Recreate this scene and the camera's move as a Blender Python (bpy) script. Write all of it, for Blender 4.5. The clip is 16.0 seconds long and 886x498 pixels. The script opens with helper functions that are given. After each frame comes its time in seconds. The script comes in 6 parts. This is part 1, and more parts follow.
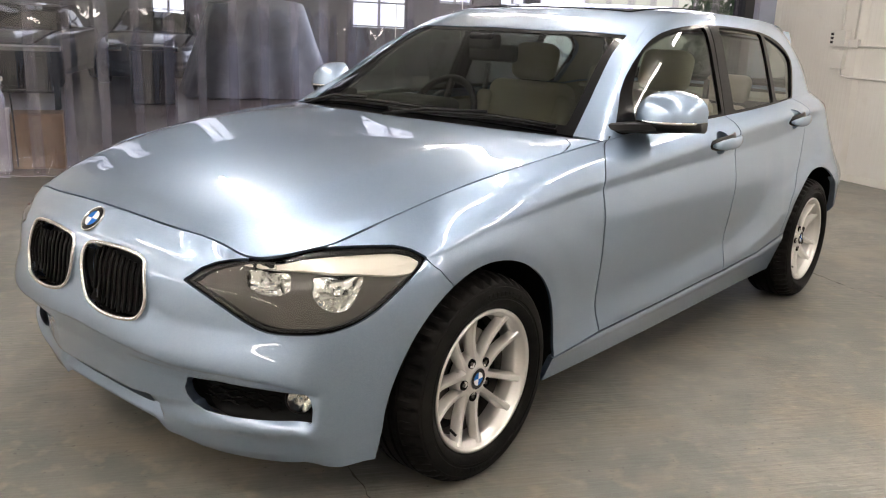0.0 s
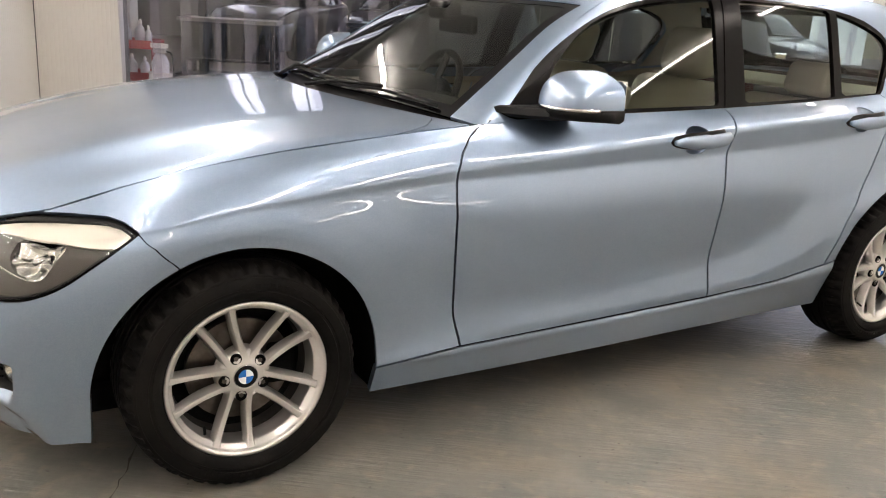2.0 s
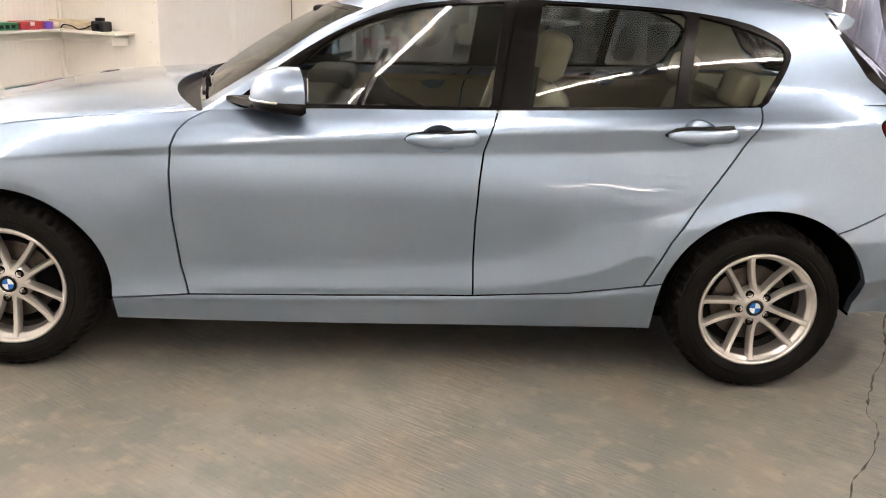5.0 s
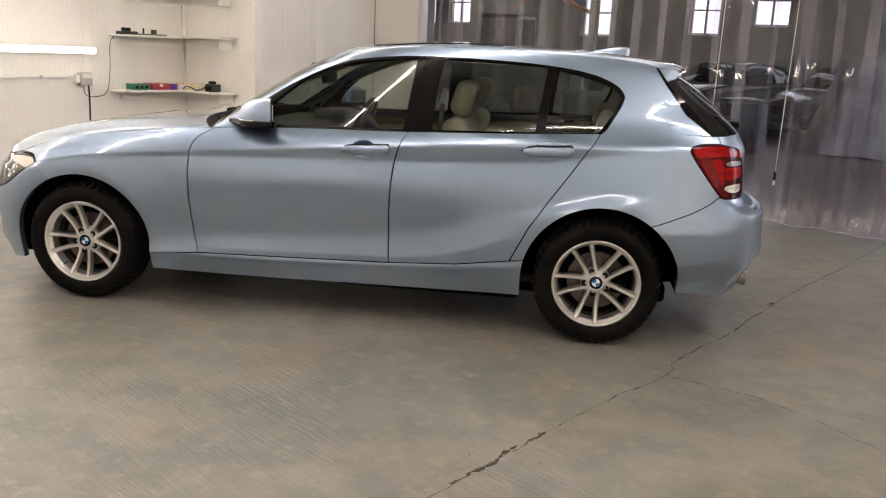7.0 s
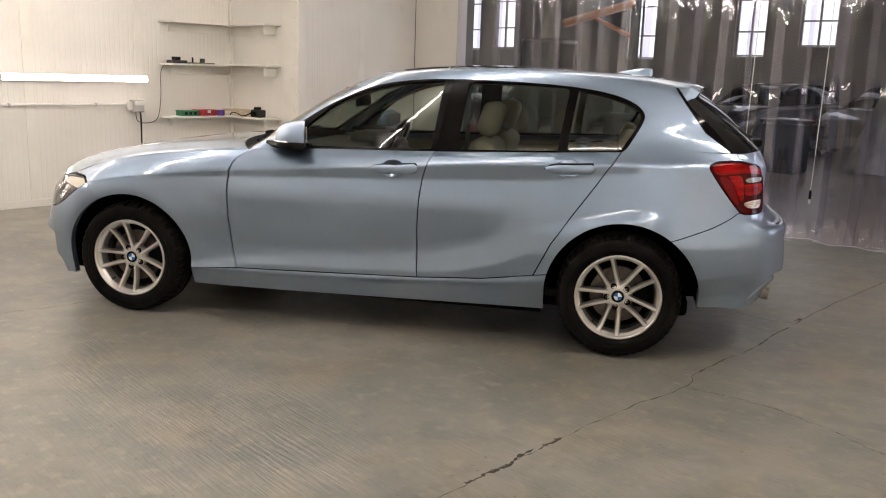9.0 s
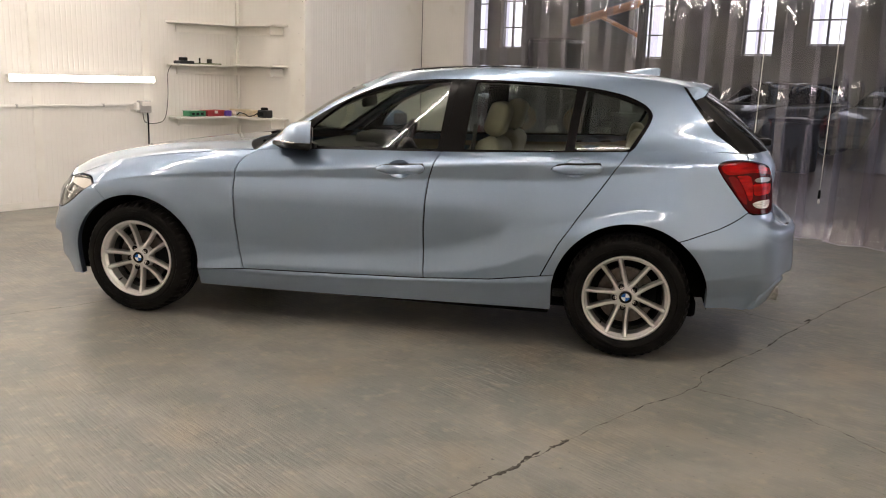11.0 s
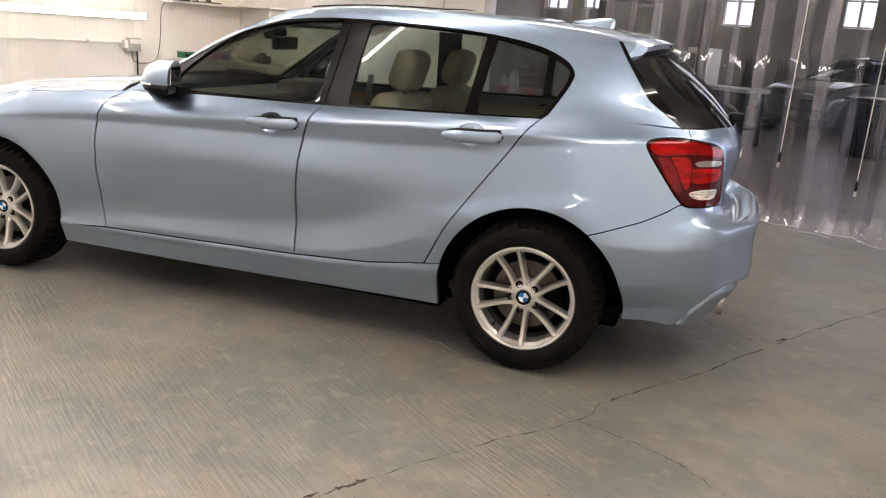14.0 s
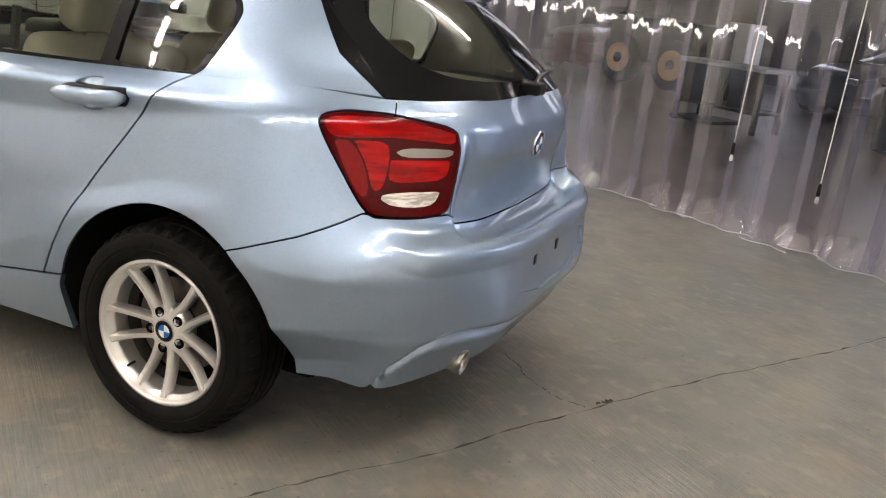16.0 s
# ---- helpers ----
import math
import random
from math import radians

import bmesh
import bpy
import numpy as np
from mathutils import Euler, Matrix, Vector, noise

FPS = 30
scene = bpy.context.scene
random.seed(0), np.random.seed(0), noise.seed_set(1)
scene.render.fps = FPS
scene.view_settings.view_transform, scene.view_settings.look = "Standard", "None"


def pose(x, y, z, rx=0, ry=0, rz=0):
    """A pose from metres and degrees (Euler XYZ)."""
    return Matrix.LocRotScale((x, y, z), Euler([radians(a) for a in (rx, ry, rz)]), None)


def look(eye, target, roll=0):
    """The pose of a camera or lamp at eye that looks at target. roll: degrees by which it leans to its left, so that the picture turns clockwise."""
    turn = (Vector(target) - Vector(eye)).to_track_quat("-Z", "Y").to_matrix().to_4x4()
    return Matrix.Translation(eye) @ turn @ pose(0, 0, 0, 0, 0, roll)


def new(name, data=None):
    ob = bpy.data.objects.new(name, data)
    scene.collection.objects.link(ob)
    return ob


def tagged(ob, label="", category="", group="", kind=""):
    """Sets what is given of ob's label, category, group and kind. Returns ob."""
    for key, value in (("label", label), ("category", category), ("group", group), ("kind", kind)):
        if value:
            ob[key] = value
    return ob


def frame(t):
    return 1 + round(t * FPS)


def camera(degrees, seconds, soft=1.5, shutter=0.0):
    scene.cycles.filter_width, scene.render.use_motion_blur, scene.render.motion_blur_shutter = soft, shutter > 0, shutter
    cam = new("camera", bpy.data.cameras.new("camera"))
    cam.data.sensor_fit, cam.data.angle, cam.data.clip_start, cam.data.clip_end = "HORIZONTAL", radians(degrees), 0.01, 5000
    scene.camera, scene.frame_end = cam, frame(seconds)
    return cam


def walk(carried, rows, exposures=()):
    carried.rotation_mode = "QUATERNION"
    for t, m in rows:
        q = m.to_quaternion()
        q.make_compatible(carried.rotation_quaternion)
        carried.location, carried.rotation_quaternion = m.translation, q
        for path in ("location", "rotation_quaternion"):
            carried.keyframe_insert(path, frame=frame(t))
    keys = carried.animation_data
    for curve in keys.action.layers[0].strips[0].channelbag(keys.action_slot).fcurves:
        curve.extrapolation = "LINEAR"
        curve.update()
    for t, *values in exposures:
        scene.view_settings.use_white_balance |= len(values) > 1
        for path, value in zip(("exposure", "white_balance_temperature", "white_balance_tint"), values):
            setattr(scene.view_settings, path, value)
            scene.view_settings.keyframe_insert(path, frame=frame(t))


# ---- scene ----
cam = camera(54.5, 16.0, soft=1.1)
PATH = [
    (0, (-1.86, -2.253, 1.297), (-0.378, -1.007, 0.797), 2.5),
    (0.5, (-1.576, -2.363, 1.295), (-0.175, -1.022, 0.807), 3.1),
    (1, (-1.303, -2.503, 1.311), (-0.007, -1.064, 0.809), 3.5),
    (1.5, (-0.986, -2.737, 1.31), (0.096, -1.143, 0.771), 3.6),
    (2, (-0.638, -2.863, 1.292), (0.352, -1.218, 0.731), 3.5),
    (2.5, (-0.283, -2.973, 1.32), (0.662, -1.316, 0.721), 3.1),
    (3, (0.057, -3.172, 1.338), (0.849, -1.447, 0.708), 3.3),
    (3.5, (0.424, -3.306, 1.346), (1.071, -1.528, 0.699), 4.0),
    (4, (0.788, -3.393, 1.353), (1.373, -1.597, 0.696), 6.0),
    (4.5, (1.136, -3.531, 1.385), (1.465, -1.669, 0.733), 4.9),
    (5, (1.432, -3.756, 1.428), (1.504, -1.852, 0.817), 2.5),
    (5.2, (1.57, -3.877, 1.426), (1.572, -1.964, 0.84), 2.1),
    (7.3, (2.597, -5.074, 1.385), (2.302, -3.146, 0.942), 2.7),
    (7.5, (2.639, -5.096, 1.386), (2.323, -3.171, 0.948), 2.6),
    (8, (2.649, -5.132, 1.382), (2.294, -3.209, 0.964), 2.0),
    (8.5, (2.648, -5.137, 1.378), (2.278, -3.215, 0.969), 2.1),
    (9, (2.639, -5.14, 1.379), (2.257, -3.218, 0.979), 1.9),
    (11.5, (2.639, -5.112, 1.377), (2.235, -3.195, 0.975), 1.9),
    (12, (2.654, -5.104, 1.371), (2.238, -3.19, 0.963), 1.9),
    (12.5, (2.729, -5.055, 1.362), (2.278, -3.153, 0.936), 1.3),
    (13, (2.865, -4.812, 1.328), (2.371, -2.926, 0.883), 1.4),
    (13.5, (3.092, -4.482, 1.344), (2.567, -2.608, 0.884), 2.5),
    (14, (3.39, -4.146, 1.345), (2.796, -2.302, 0.847), 4.6),
    (14.5, (3.618, -3.709, 1.327), (2.917, -1.908, 0.812), 3.9),
    (15, (3.832, -3.342, 1.334), (3.143, -1.527, 0.853), 4.9),
    (15.5, (4.058, -3.0, 1.343), (3.371, -1.197, 0.818), 6.4),
    (16, (4.244, -2.639, 1.321), (3.512, -0.869, 0.746), 6.8),
]
walk(cam, [(t, look(eye, target, roll)) for t, eye, target, roll in PATH], exposures=[(0.0, 0.48, 6400, 11.5), (3.5, 0.74, 6680, 14.5), (5.0, 0.84, 6720, 14.2), (7.5, 0.14, 6700, 13.0), (8.0, 0.09, 6700, 13.0), (9.0, 0.13, 6700, 13.0), (12.5, 0.12, 6700, 13.0), (13.5, 0.30, 6650, 12.6), (14.0, 0.56, 6610, 12.3), (14.5, 0.60, 6590, 12.0), (15.0, 0.64, 6570, 12.0), (15.5, 0.72, 6560, 12.0), (16.0, 0.79, 6510, 11.5)])

# the room stands turned against the car: u runs along the curtain, v towards it
TURN = radians(-27.5)
ROOM = Matrix.Rotation(TURN, 4, "Z")
WORLD = Matrix.Identity(4)
U0, U1 = -3.43, 6.21          # side walls
V_BACK, V_CURT = -5.75, 4.68  # wall behind the walk, strip curtain
V_NOOK, U_NOOK = 2.87, -2.30  # the shelf nook's back wall and its outer corner
U_CURT0, U_CURT1 = -1.60, 5.75
H = 2.75

# ---- light ----
world = bpy.data.worlds.new("world")
scene.world = world
world.use_nodes = True
wn = world.node_tree.nodes
sky = wn.new("ShaderNodeTexSky")
sky.sky_type, sky.sun_disc, sky.sun_elevation, sky.sun_rotation = "NISHITA", False, radians(40), radians(150)
world.node_tree.links.new(sky.outputs[0], wn["Background"].inputs[0])
wn["Background"].inputs[1].default_value = 0.15
scene.view_settings.exposure = 0.0
# daylight that falls in through the open side of the hall behind the curtain
day = bpy.data.lights.new("hall_daylight", "AREA")
day.shape, day.size, day.size_y, day.energy, day.color = "RECTANGLE", 12.0, 2.0, 340.0, (0.92, 0.96, 1.0)
new("hall_daylight", day).matrix_world = ROOM @ look((10.6, 12.0, 4.0), (3.0, 11.0, 0.0))


# ---- materials ----
def mat(name, color=(0.5, 0.5, 0.5), rough=0.5, metal=0.0, coat=0.0, coat_rough=0.03, emit=None, strength=0.0, spec=0.5):
    m = bpy.data.materials.new(name)
    m.use_nodes = True
    b = m.node_tree.nodes["Principled BSDF"]
    b.inputs["Base Color"].default_value = (*color, 1)
    b.inputs["Roughness"].default_value = rough
    b.inputs["Metallic"].default_value = metal
    b.inputs["Coat Weight"].default_value = coat
    b.inputs["Coat Roughness"].default_value = coat_rough
    b.inputs["Specular IOR Level"].default_value = spec
    if emit:
        b.inputs["Emission Color"].default_value = (*emit, 1)
        b.inputs["Emission Strength"].default_value = strength
    return m


def nodes_of(m):
    t = m.node_tree
    return t, t.nodes["Principled BSDF"]


def noisy(m, c0, c1, scale=4.0, detail=6.0, lo=0.35, hi=0.65, second=None, bump=0.0, bump_scale=60.0, stretch=(1, 1, 1), rough=None, turn=0.0, bump_stretch=(1, 1, 1)):
    """Colour varied between two tones by noise, a second finer tone, and a fine relief."""
    t, b = nodes_of(m)
    n, l = t.nodes, t.links
    co = n.new("ShaderNodeTexCoord")
    mp = n.new("ShaderNodeMapping")
    mp.inputs["Scale"].default_value = stretch
    mp.inputs["Rotation"].default_value = (0, 0, turn)
    l.new(co.outputs["Object"], mp.inputs[0])
    tx = n.new("ShaderNodeTexNoise")
    tx.inputs["Scale"].default_value, tx.inputs["Detail"].default_value = scale, detail
    l.new(mp.outputs[0], tx.inputs[0])
    mr = n.new("ShaderNodeMapRange")
    mr.inputs[1].default_value, mr.inputs[2].default_value = lo, hi
    l.new(tx.outputs[0], mr.inputs[0])
    mx = n.new("ShaderNodeMix")
    mx.data_type = "RGBA"
    mx.inputs["A"].default_value, mx.inputs["B"].default_value = (*c0, 1), (*c1, 1)
    l.new(mr.outputs[0], mx.inputs["Factor"])
    out = mx.outputs["Result"]
    if second:
        c2, s2, lo2, hi2, amount = second
        t2 = n.new("ShaderNodeTexNoise")
        t2.inputs["Scale"].default_value, t2.inputs["Detail"].default_value = s2, 8.0
        l.new(mp.outputs[0], t2.inputs[0])
        m2 = n.new("ShaderNodeMapRange")
        m2.inputs[1].default_value, m2.inputs[2].default_value, m2.inputs[4].default_value = lo2, hi2, amount
        l.new(t2.outputs[0], m2.inputs[0])
        x2 = n.new("ShaderNodeMix")
        x2.data_type = "RGBA"
        x2.inputs["B"].default_value = (*c2, 1)
        l.new(out, x2.inputs["A"])
        l.new(m2.outputs[0], x2.inputs["Factor"])
        out = x2.outputs["Result"]
    l.new(out, b.inputs["Base Color"])
    if rough:
        r = n.new("ShaderNodeMapRange")
        r.inputs[3].default_value, r.inputs[4].default_value = rough
        l.new(tx.outputs[0], r.inputs[0])
        l.new(r.outputs[0], b.inputs["Roughness"])
    if bump:
        mp2 = n.new("ShaderNodeMapping")
        mp2.inputs["Scale"].default_value = bump_stretch
        mp2.inputs["Rotation"].default_value = (0, 0, turn)
        l.new(co.outputs["Object"], mp2.inputs[0])
        tb = n.new("ShaderNodeTexNoise")
        tb.inputs["Scale"].default_value, tb.inputs["Detail"].default_value = bump_scale, 5.0
        l.new(mp2.outputs[0], tb.inputs[0])
        bp = n.new("ShaderNodeBump")
        bp.inputs["Strength"].default_value, bp.inputs["Distance"].default_value = bump, 0.01
        l.new(tb.outputs[0], bp.inputs["Height"])
        l.new(bp.outputs[0], b.inputs["Normal"])
    return m


def clear(name, tint, haze=0.0, haze_color=(0.7, 0.7, 0.75), gloss_rough=0.02, face_on=0.05):
    """Thin clear sheet: see-through with a tint, gloss by Fresnel, a little milky haze."""
    m = bpy.data.materials.new(name)
    m.use_nodes = True
    t = m.node_tree
    n, l = t.nodes, t.links
    n.remove(n["Principled BSDF"])
    tr = n.new("ShaderNodeBsdfTransparent")
    tr.inputs[0].default_value = (*tint, 1)
    gl = n.new("ShaderNodeBsdfGlossy")
    gl.inputs["Roughness"].default_value = gloss_rough
    lw = n.new("ShaderNodeLayerWeight")
    lw.inputs[0].default_value = 0.5
    pw = n.new("ShaderNodeMath")
    pw.operation = "POWER"
    pw.inputs[1].default_value = 5.0
    l.new(lw.outputs["Facing"], pw.inputs[0])
    fr = n.new("ShaderNodeMapRange")
    fr.inputs[3].default_value, fr.inputs[4].default_value = face_on, 1.0
    l.new(pw.outputs[0], fr.inputs[0])
    base = tr
    if haze:
        df = n.new("ShaderNodeBsdfDiffuse")
        df.inputs[0].default_value = (*haze_color, 1)
        m0 = n.new("ShaderNodeMixShader")
        m0.inputs[0].default_value = haze
        l.new(tr.outputs[0], m0.inputs[1])
        l.new(df.outputs[0], m0.inputs[2])
        base = m0
    mx = n.new("ShaderNodeMixShader")
    l.new(fr.outputs[0], mx.inputs[0])
    l.new(base.outputs[0], mx.inputs[1])
    l.new(gl.outputs[0], mx.inputs[2])
    l.new(mx.outputs[0], n["Material Output"].inputs[0])
    return m


def glow(name, color, strength):
    m = bpy.data.materials.new(name)
    m.use_nodes = True
    n, l = m.node_tree.nodes, m.node_tree.links
    n.remove(n["Principled BSDF"])
    e = n.new("ShaderNodeEmission")
    e.inputs[0].default_value, e.inputs[1].default_value = (*color, 1), strength
    l.new(e.outputs[0], n["Material Output"].inputs[0])
    return m


def floor_paint():
    """Grey painted concrete: worn patches, rusty stains, dark scuffs, brush grain along x."""
    m = mat("painted_concrete", rough=0.31)
    t, b = nodes_of(m)
    n, l = t.nodes, t.links
    co = n.new("ShaderNodeTexCoord")

    def noise(scale, detail, stretch=(1, 1, 1), shift=0.0, turn=0.0):
        tn = n.new("ShaderNodeMapping")
        tn.inputs["Rotation"].default_value = (0, 0, turn)
        l.new(co.outputs["Object"], tn.inputs[0])
        mp = n.new("ShaderNodeMapping")
        mp.inputs["Scale"].default_value, mp.inputs["Location"].default_value = stretch, (shift, shift, 0)
        l.new(tn.outputs[0], mp.inputs[0])
        x = n.new("ShaderNodeTexNoise")
        x.inputs["Scale"].default_value, x.inputs["Detail"].default_value = scale, detail
        l.new(mp.outputs[0], x.inputs[0])
        return x.outputs[0]

    def ramp(v, lo, hi, a=0.0, c=1.0):
        r = n.new("ShaderNodeMapRange")
        for k, q in zip((1, 2, 3, 4), (lo, hi, a, c)):
            r.inputs[k].default_value = q
        l.new(v, r.inputs[0])
        return r.outputs[0]

    def mix(f, a, c):
        x = n.new("ShaderNodeMix")
        x.data_type = "RGBA"
        for s, q in (("A", a), ("B", c)):
            if isinstance(q, tuple):
                x.inputs[s].default_value = (*q, 1)
            else:
                l.new(q, x.inputs[s])
        l.new(f, x.inputs["Factor"])
        return x.outputs["Result"]

    def times(a, c):
        x = n.new("ShaderNodeMath")
        x.operation = "MULTIPLY"
        for k, q in enumerate((a, c)):
            if isinstance(q, float):
                x.inputs[k].default_value = q
            else:
                l.new(q, x.inputs[k])
        return x.outputs[0]

    big, grain = noise(0.9, 5.0), noise(7.5, 5.0, (0.8, 10, 1), turn=radians(8.5))
    brushed = ramp(noise(0.8, 5.0, shift=2.0), 0.30, 0.72, 0.10, 1.0)
    col = mix(ramp(big, 0.32, 0.68), (0.145, 0.143, 0.128), (0.256, 0.236, 0.205))
    col = mix(ramp(noise(2.3, 9.0, shift=7.0), 0.50, 0.70, 0.0, 0.60), col, (0.262, 0.210, 0.152))
    col = mix(ramp(noise(4.5, 10.0, shift=3.0), 0.42, 0.62, 0.0, 0.55), col, (0.112, 0.124, 0.116))
    col = mix(ramp(noise(13.0, 10.0, shift=11.0), 0.54, 0.70, 0.0, 0.60), col, (0.31, 0.262, 0.200))
    col = mix(ramp(noise(45.0, 4.0), 0.665, 0.72, 0.0, 0.70), col, (0.05, 0.046, 0.042))
    col = mix(times(ramp(grain, 0.40, 0.60, 0.0, 0.25), brushed), col, (0.080, 0.080, 0.073))
    l.new(col, b.inputs["Base Color"])
    l.new(ramp(noise(1.2, 8.0, shift=5.0), 0.20, 0.80, 0.288, 0.42), b.inputs["Roughness"])
    bp = n.new("ShaderNodeBump")
    bp.inputs["Strength"].default_value, bp.inputs["Distance"].default_value = 0.58, 0.010
    l.new(times(ramp(grain, 0.0, 1.0, -0.5, 0.5), brushed), bp.inputs["Height"])
    b2 = n.new("ShaderNodeBump")
    b2.inputs["Strength"].default_value, b2.inputs["Distance"].default_value = 0.18, 0.01
    l.new(noise(26.0, 5.0), b2.inputs["Height"])
    l.new(bp.outputs[0], b2.inputs["Normal"])
    l.new(b2.outputs[0], b.inputs["Normal"])
    return m


M_FLOOR = floor_paint()
M_WALL = noisy(mat("white_wall_panel", rough=0.45), (0.74, 0.71, 0.66), (0.80, 0.78, 0.74), scale=1.3, lo=0.3, hi=0.7,
               second=((0.62, 0.58, 0.50), 6.0, 0.62, 0.8, 0.4), bump=0.05, bump_scale=25)
M_TRIM = noisy(mat("white_trim", rough=0.4), (0.76, 0.73, 0.67), (0.82, 0.80, 0.75), scale=3)
M_CEIL = noisy(mat("ceiling_panel", rough=0.6), (0.72, 0.71, 0.69), (0.78, 0.77, 0.74), scale=2)
M_TUBE = glow("tube_light", (1.0, 0.925, 0.84), 43.0)
M_TUBE_W = glow("wall_tube_light", (1.0, 0.92, 0.83), 11.5)


def pvc():
    """Clear soft sheet: violet tint, milky vertical streaks, gloss by Fresnel."""
    m = clear("clear_pvc", (0.855, 0.835, 0.905), haze=0.065, haze_color=(0.56, 0.54, 0.72), gloss_rough=0.015, face_on=0.11)
    n, l = m.node_tree.nodes, m.node_tree.links
    co, mp, tx, mr, sx, of, ab, ed, ad, bp = (n.new("ShaderNode" + k) for k in ("TexCoord", "Mapping", "TexNoise", "MapRange", "SeparateXYZ", "Math", "Math", "MapRange", "Math", "Bump"))
    mp.inputs["Scale"].default_value = (1, 1, 0.05)
    tx.inputs["Scale"].default_value, tx.inputs["Detail"].default_value = 7.0, 6.0
    for k, q in zip((1, 2, 3, 4), (0.40, 0.75, 0.01, 0.09)):
        mr.inputs[k].default_value = q
    for k, q in zip((1, 2, 3, 4), (0.32, 0.47, 0.0, 0.10)):
        ed.inputs[k].default_value = q
    of.operation, ab.operation, ad.operation = "SUBTRACT", "ABSOLUTE", "ADD"
    of.inputs[1].default_value = 0.5
    l.new(co.outputs["Object"], mp.inputs[0])
    l.new(mp.outputs[0], tx.inputs[0])
    l.new(tx.outputs[0], mr.inputs[0])
    # the overlapping edges are milkier
    l.new(co.outputs["Generated"], sx.inputs[0])
    l.new(sx.outputs[0], of.inputs[0])
    l.new(of.outputs[0], ab.inputs[0])
    l.new(ab.outputs[0], ed.inputs[0])
    l.new(mr.outputs[0], ad.inputs[0])
    l.new(ed.outputs[0], ad.inputs[1])
    # creases break up the reflections
    t2, m2 = n.new("ShaderNodeTexNoise"), n.new("ShaderNodeMapping")
    m2.inputs["Scale"].default_value = (1, 1, 0.22)
    t2.inputs["Scale"].default_value, t2.inputs["Detail"].default_value = 11.0, 2.0
    l.new(co.outputs["Object"], m2.inputs[0])
    l.new(m2.outputs[0], t2.inputs[0])
    bp.inputs["Strength"].default_value, bp.inputs["Distance"].default_value = 0.30, 0.012
    l.new(t2.outputs[0], bp.inputs["Height"])
    for x in n:
        if x.type == "MIX_SHADER" and not x.inputs[0].is_linked:
            l.new(ad.outputs[0], x.inputs[0])
        if x.type == "BSDF_GLOSSY":
            l.new(bp.outputs[0], x.inputs["Normal"])
    return m


M_PVC = pvc()
M_SKYGLOW = glow("bright_sky", (0.90, 0.95, 1.0), 1.5)
M_BLACK = mat("black_plastic", (0.006, 0.006, 0.0065), 0.42, spec=0.14)
M_GREY_PL = mat("grey_plastic", (0.42, 0.41, 0.39), 0.5)
M_WHITE_PL = mat("white_plastic", (0.75, 0.73, 0.69), 0.4)
M_CONC = noisy(mat("hall_concrete", rough=0.35), (0.19, 0.145, 0.12), (0.27, 0.205, 0.165), scale=0.8, second=((0.25, 0.19, 0.14), 3.0, 0.55, 0.75, 0.5), bump=0.1, bump_scale=20)
M_HALLWALL = noisy(mat("hall_wall", rough=0.8), (0.085, 0.08, 0.082), (0.145, 0.13, 0.125), scale=0.7)


# ---- helpers for meshes ----
def mesh_of(bm, name, m=None, smooth=False):
    me = bpy.data.meshes.new(name)
    bmesh.ops.recalc_face_normals(bm, faces=bm.faces)
    bm.to_mesh(me)
    bm.free()
    for x in m if isinstance(m, (list, tuple)) else (m,):
        if x:
            me.materials.append(x)
    if smooth:
        me.shade_smooth()
    return me


def part(name, bm, material, parent=None, label="", smooth=False):
    ob = new(name, bm if isinstance(bm, bpy.types.Mesh) else mesh_of(bm, name, material, smooth))
    if parent:
        ob.parent = parent
    if label:
        ob["label"] = label
    return ob


def thing(name, label, category, at=None, group="", kind=""):
    ob = new(name)
    if at is not None:
        ob.matrix_world = at
    return tagged(ob, label, category, group, kind)


def add_box(bm, lo, hi, bevel=0.0, seg=2, m=None):
    c = [(a + b) / 2 for a, b in zip(lo, hi)]
    s = [abs(b - a) for a, b in zip(lo, hi)]
    r = bmesh.ops.create_cube(bm, size=1.0, matrix=(m or WORLD) @ Matrix.Translation(c) @ Matrix.Diagonal((*s, 1)))
    if bevel:
        vs = set(r["verts"])
        es = [e for e in bm.edges if e.verts[0] in vs and e.verts[1] in vs]
        bmesh.ops.bevel(bm, geom=es, offset=bevel, segments=seg, affect="EDGES", profile=0.5)
    return bm


def box(lo, hi, bevel=0.0, seg=2, m=None):
    return add_box(bmesh.new(), lo, hi, bevel, seg, m)


def add_cyl(bm, p0, p1, r0, r1=None, n=16, cap=True):
    p0, p1 = Vector(p0), Vector(p1)
    d = p1 - p0
    q = d.to_track_quat("Z", "Y").to_matrix().to_4x4()
    bmesh.ops.create_cone(bm, cap_ends=cap, segments=n, radius1=r0, radius2=r0 if r1 is None else r1, depth=d.length, matrix=Matrix.Translation((p0 + p1) / 2) @ q)
    return bm


def cyl(p0, p1, r0, r1=None, n=16, cap=True):
    return add_cyl(bmesh.new(), p0, p1, r0, r1, n, cap)


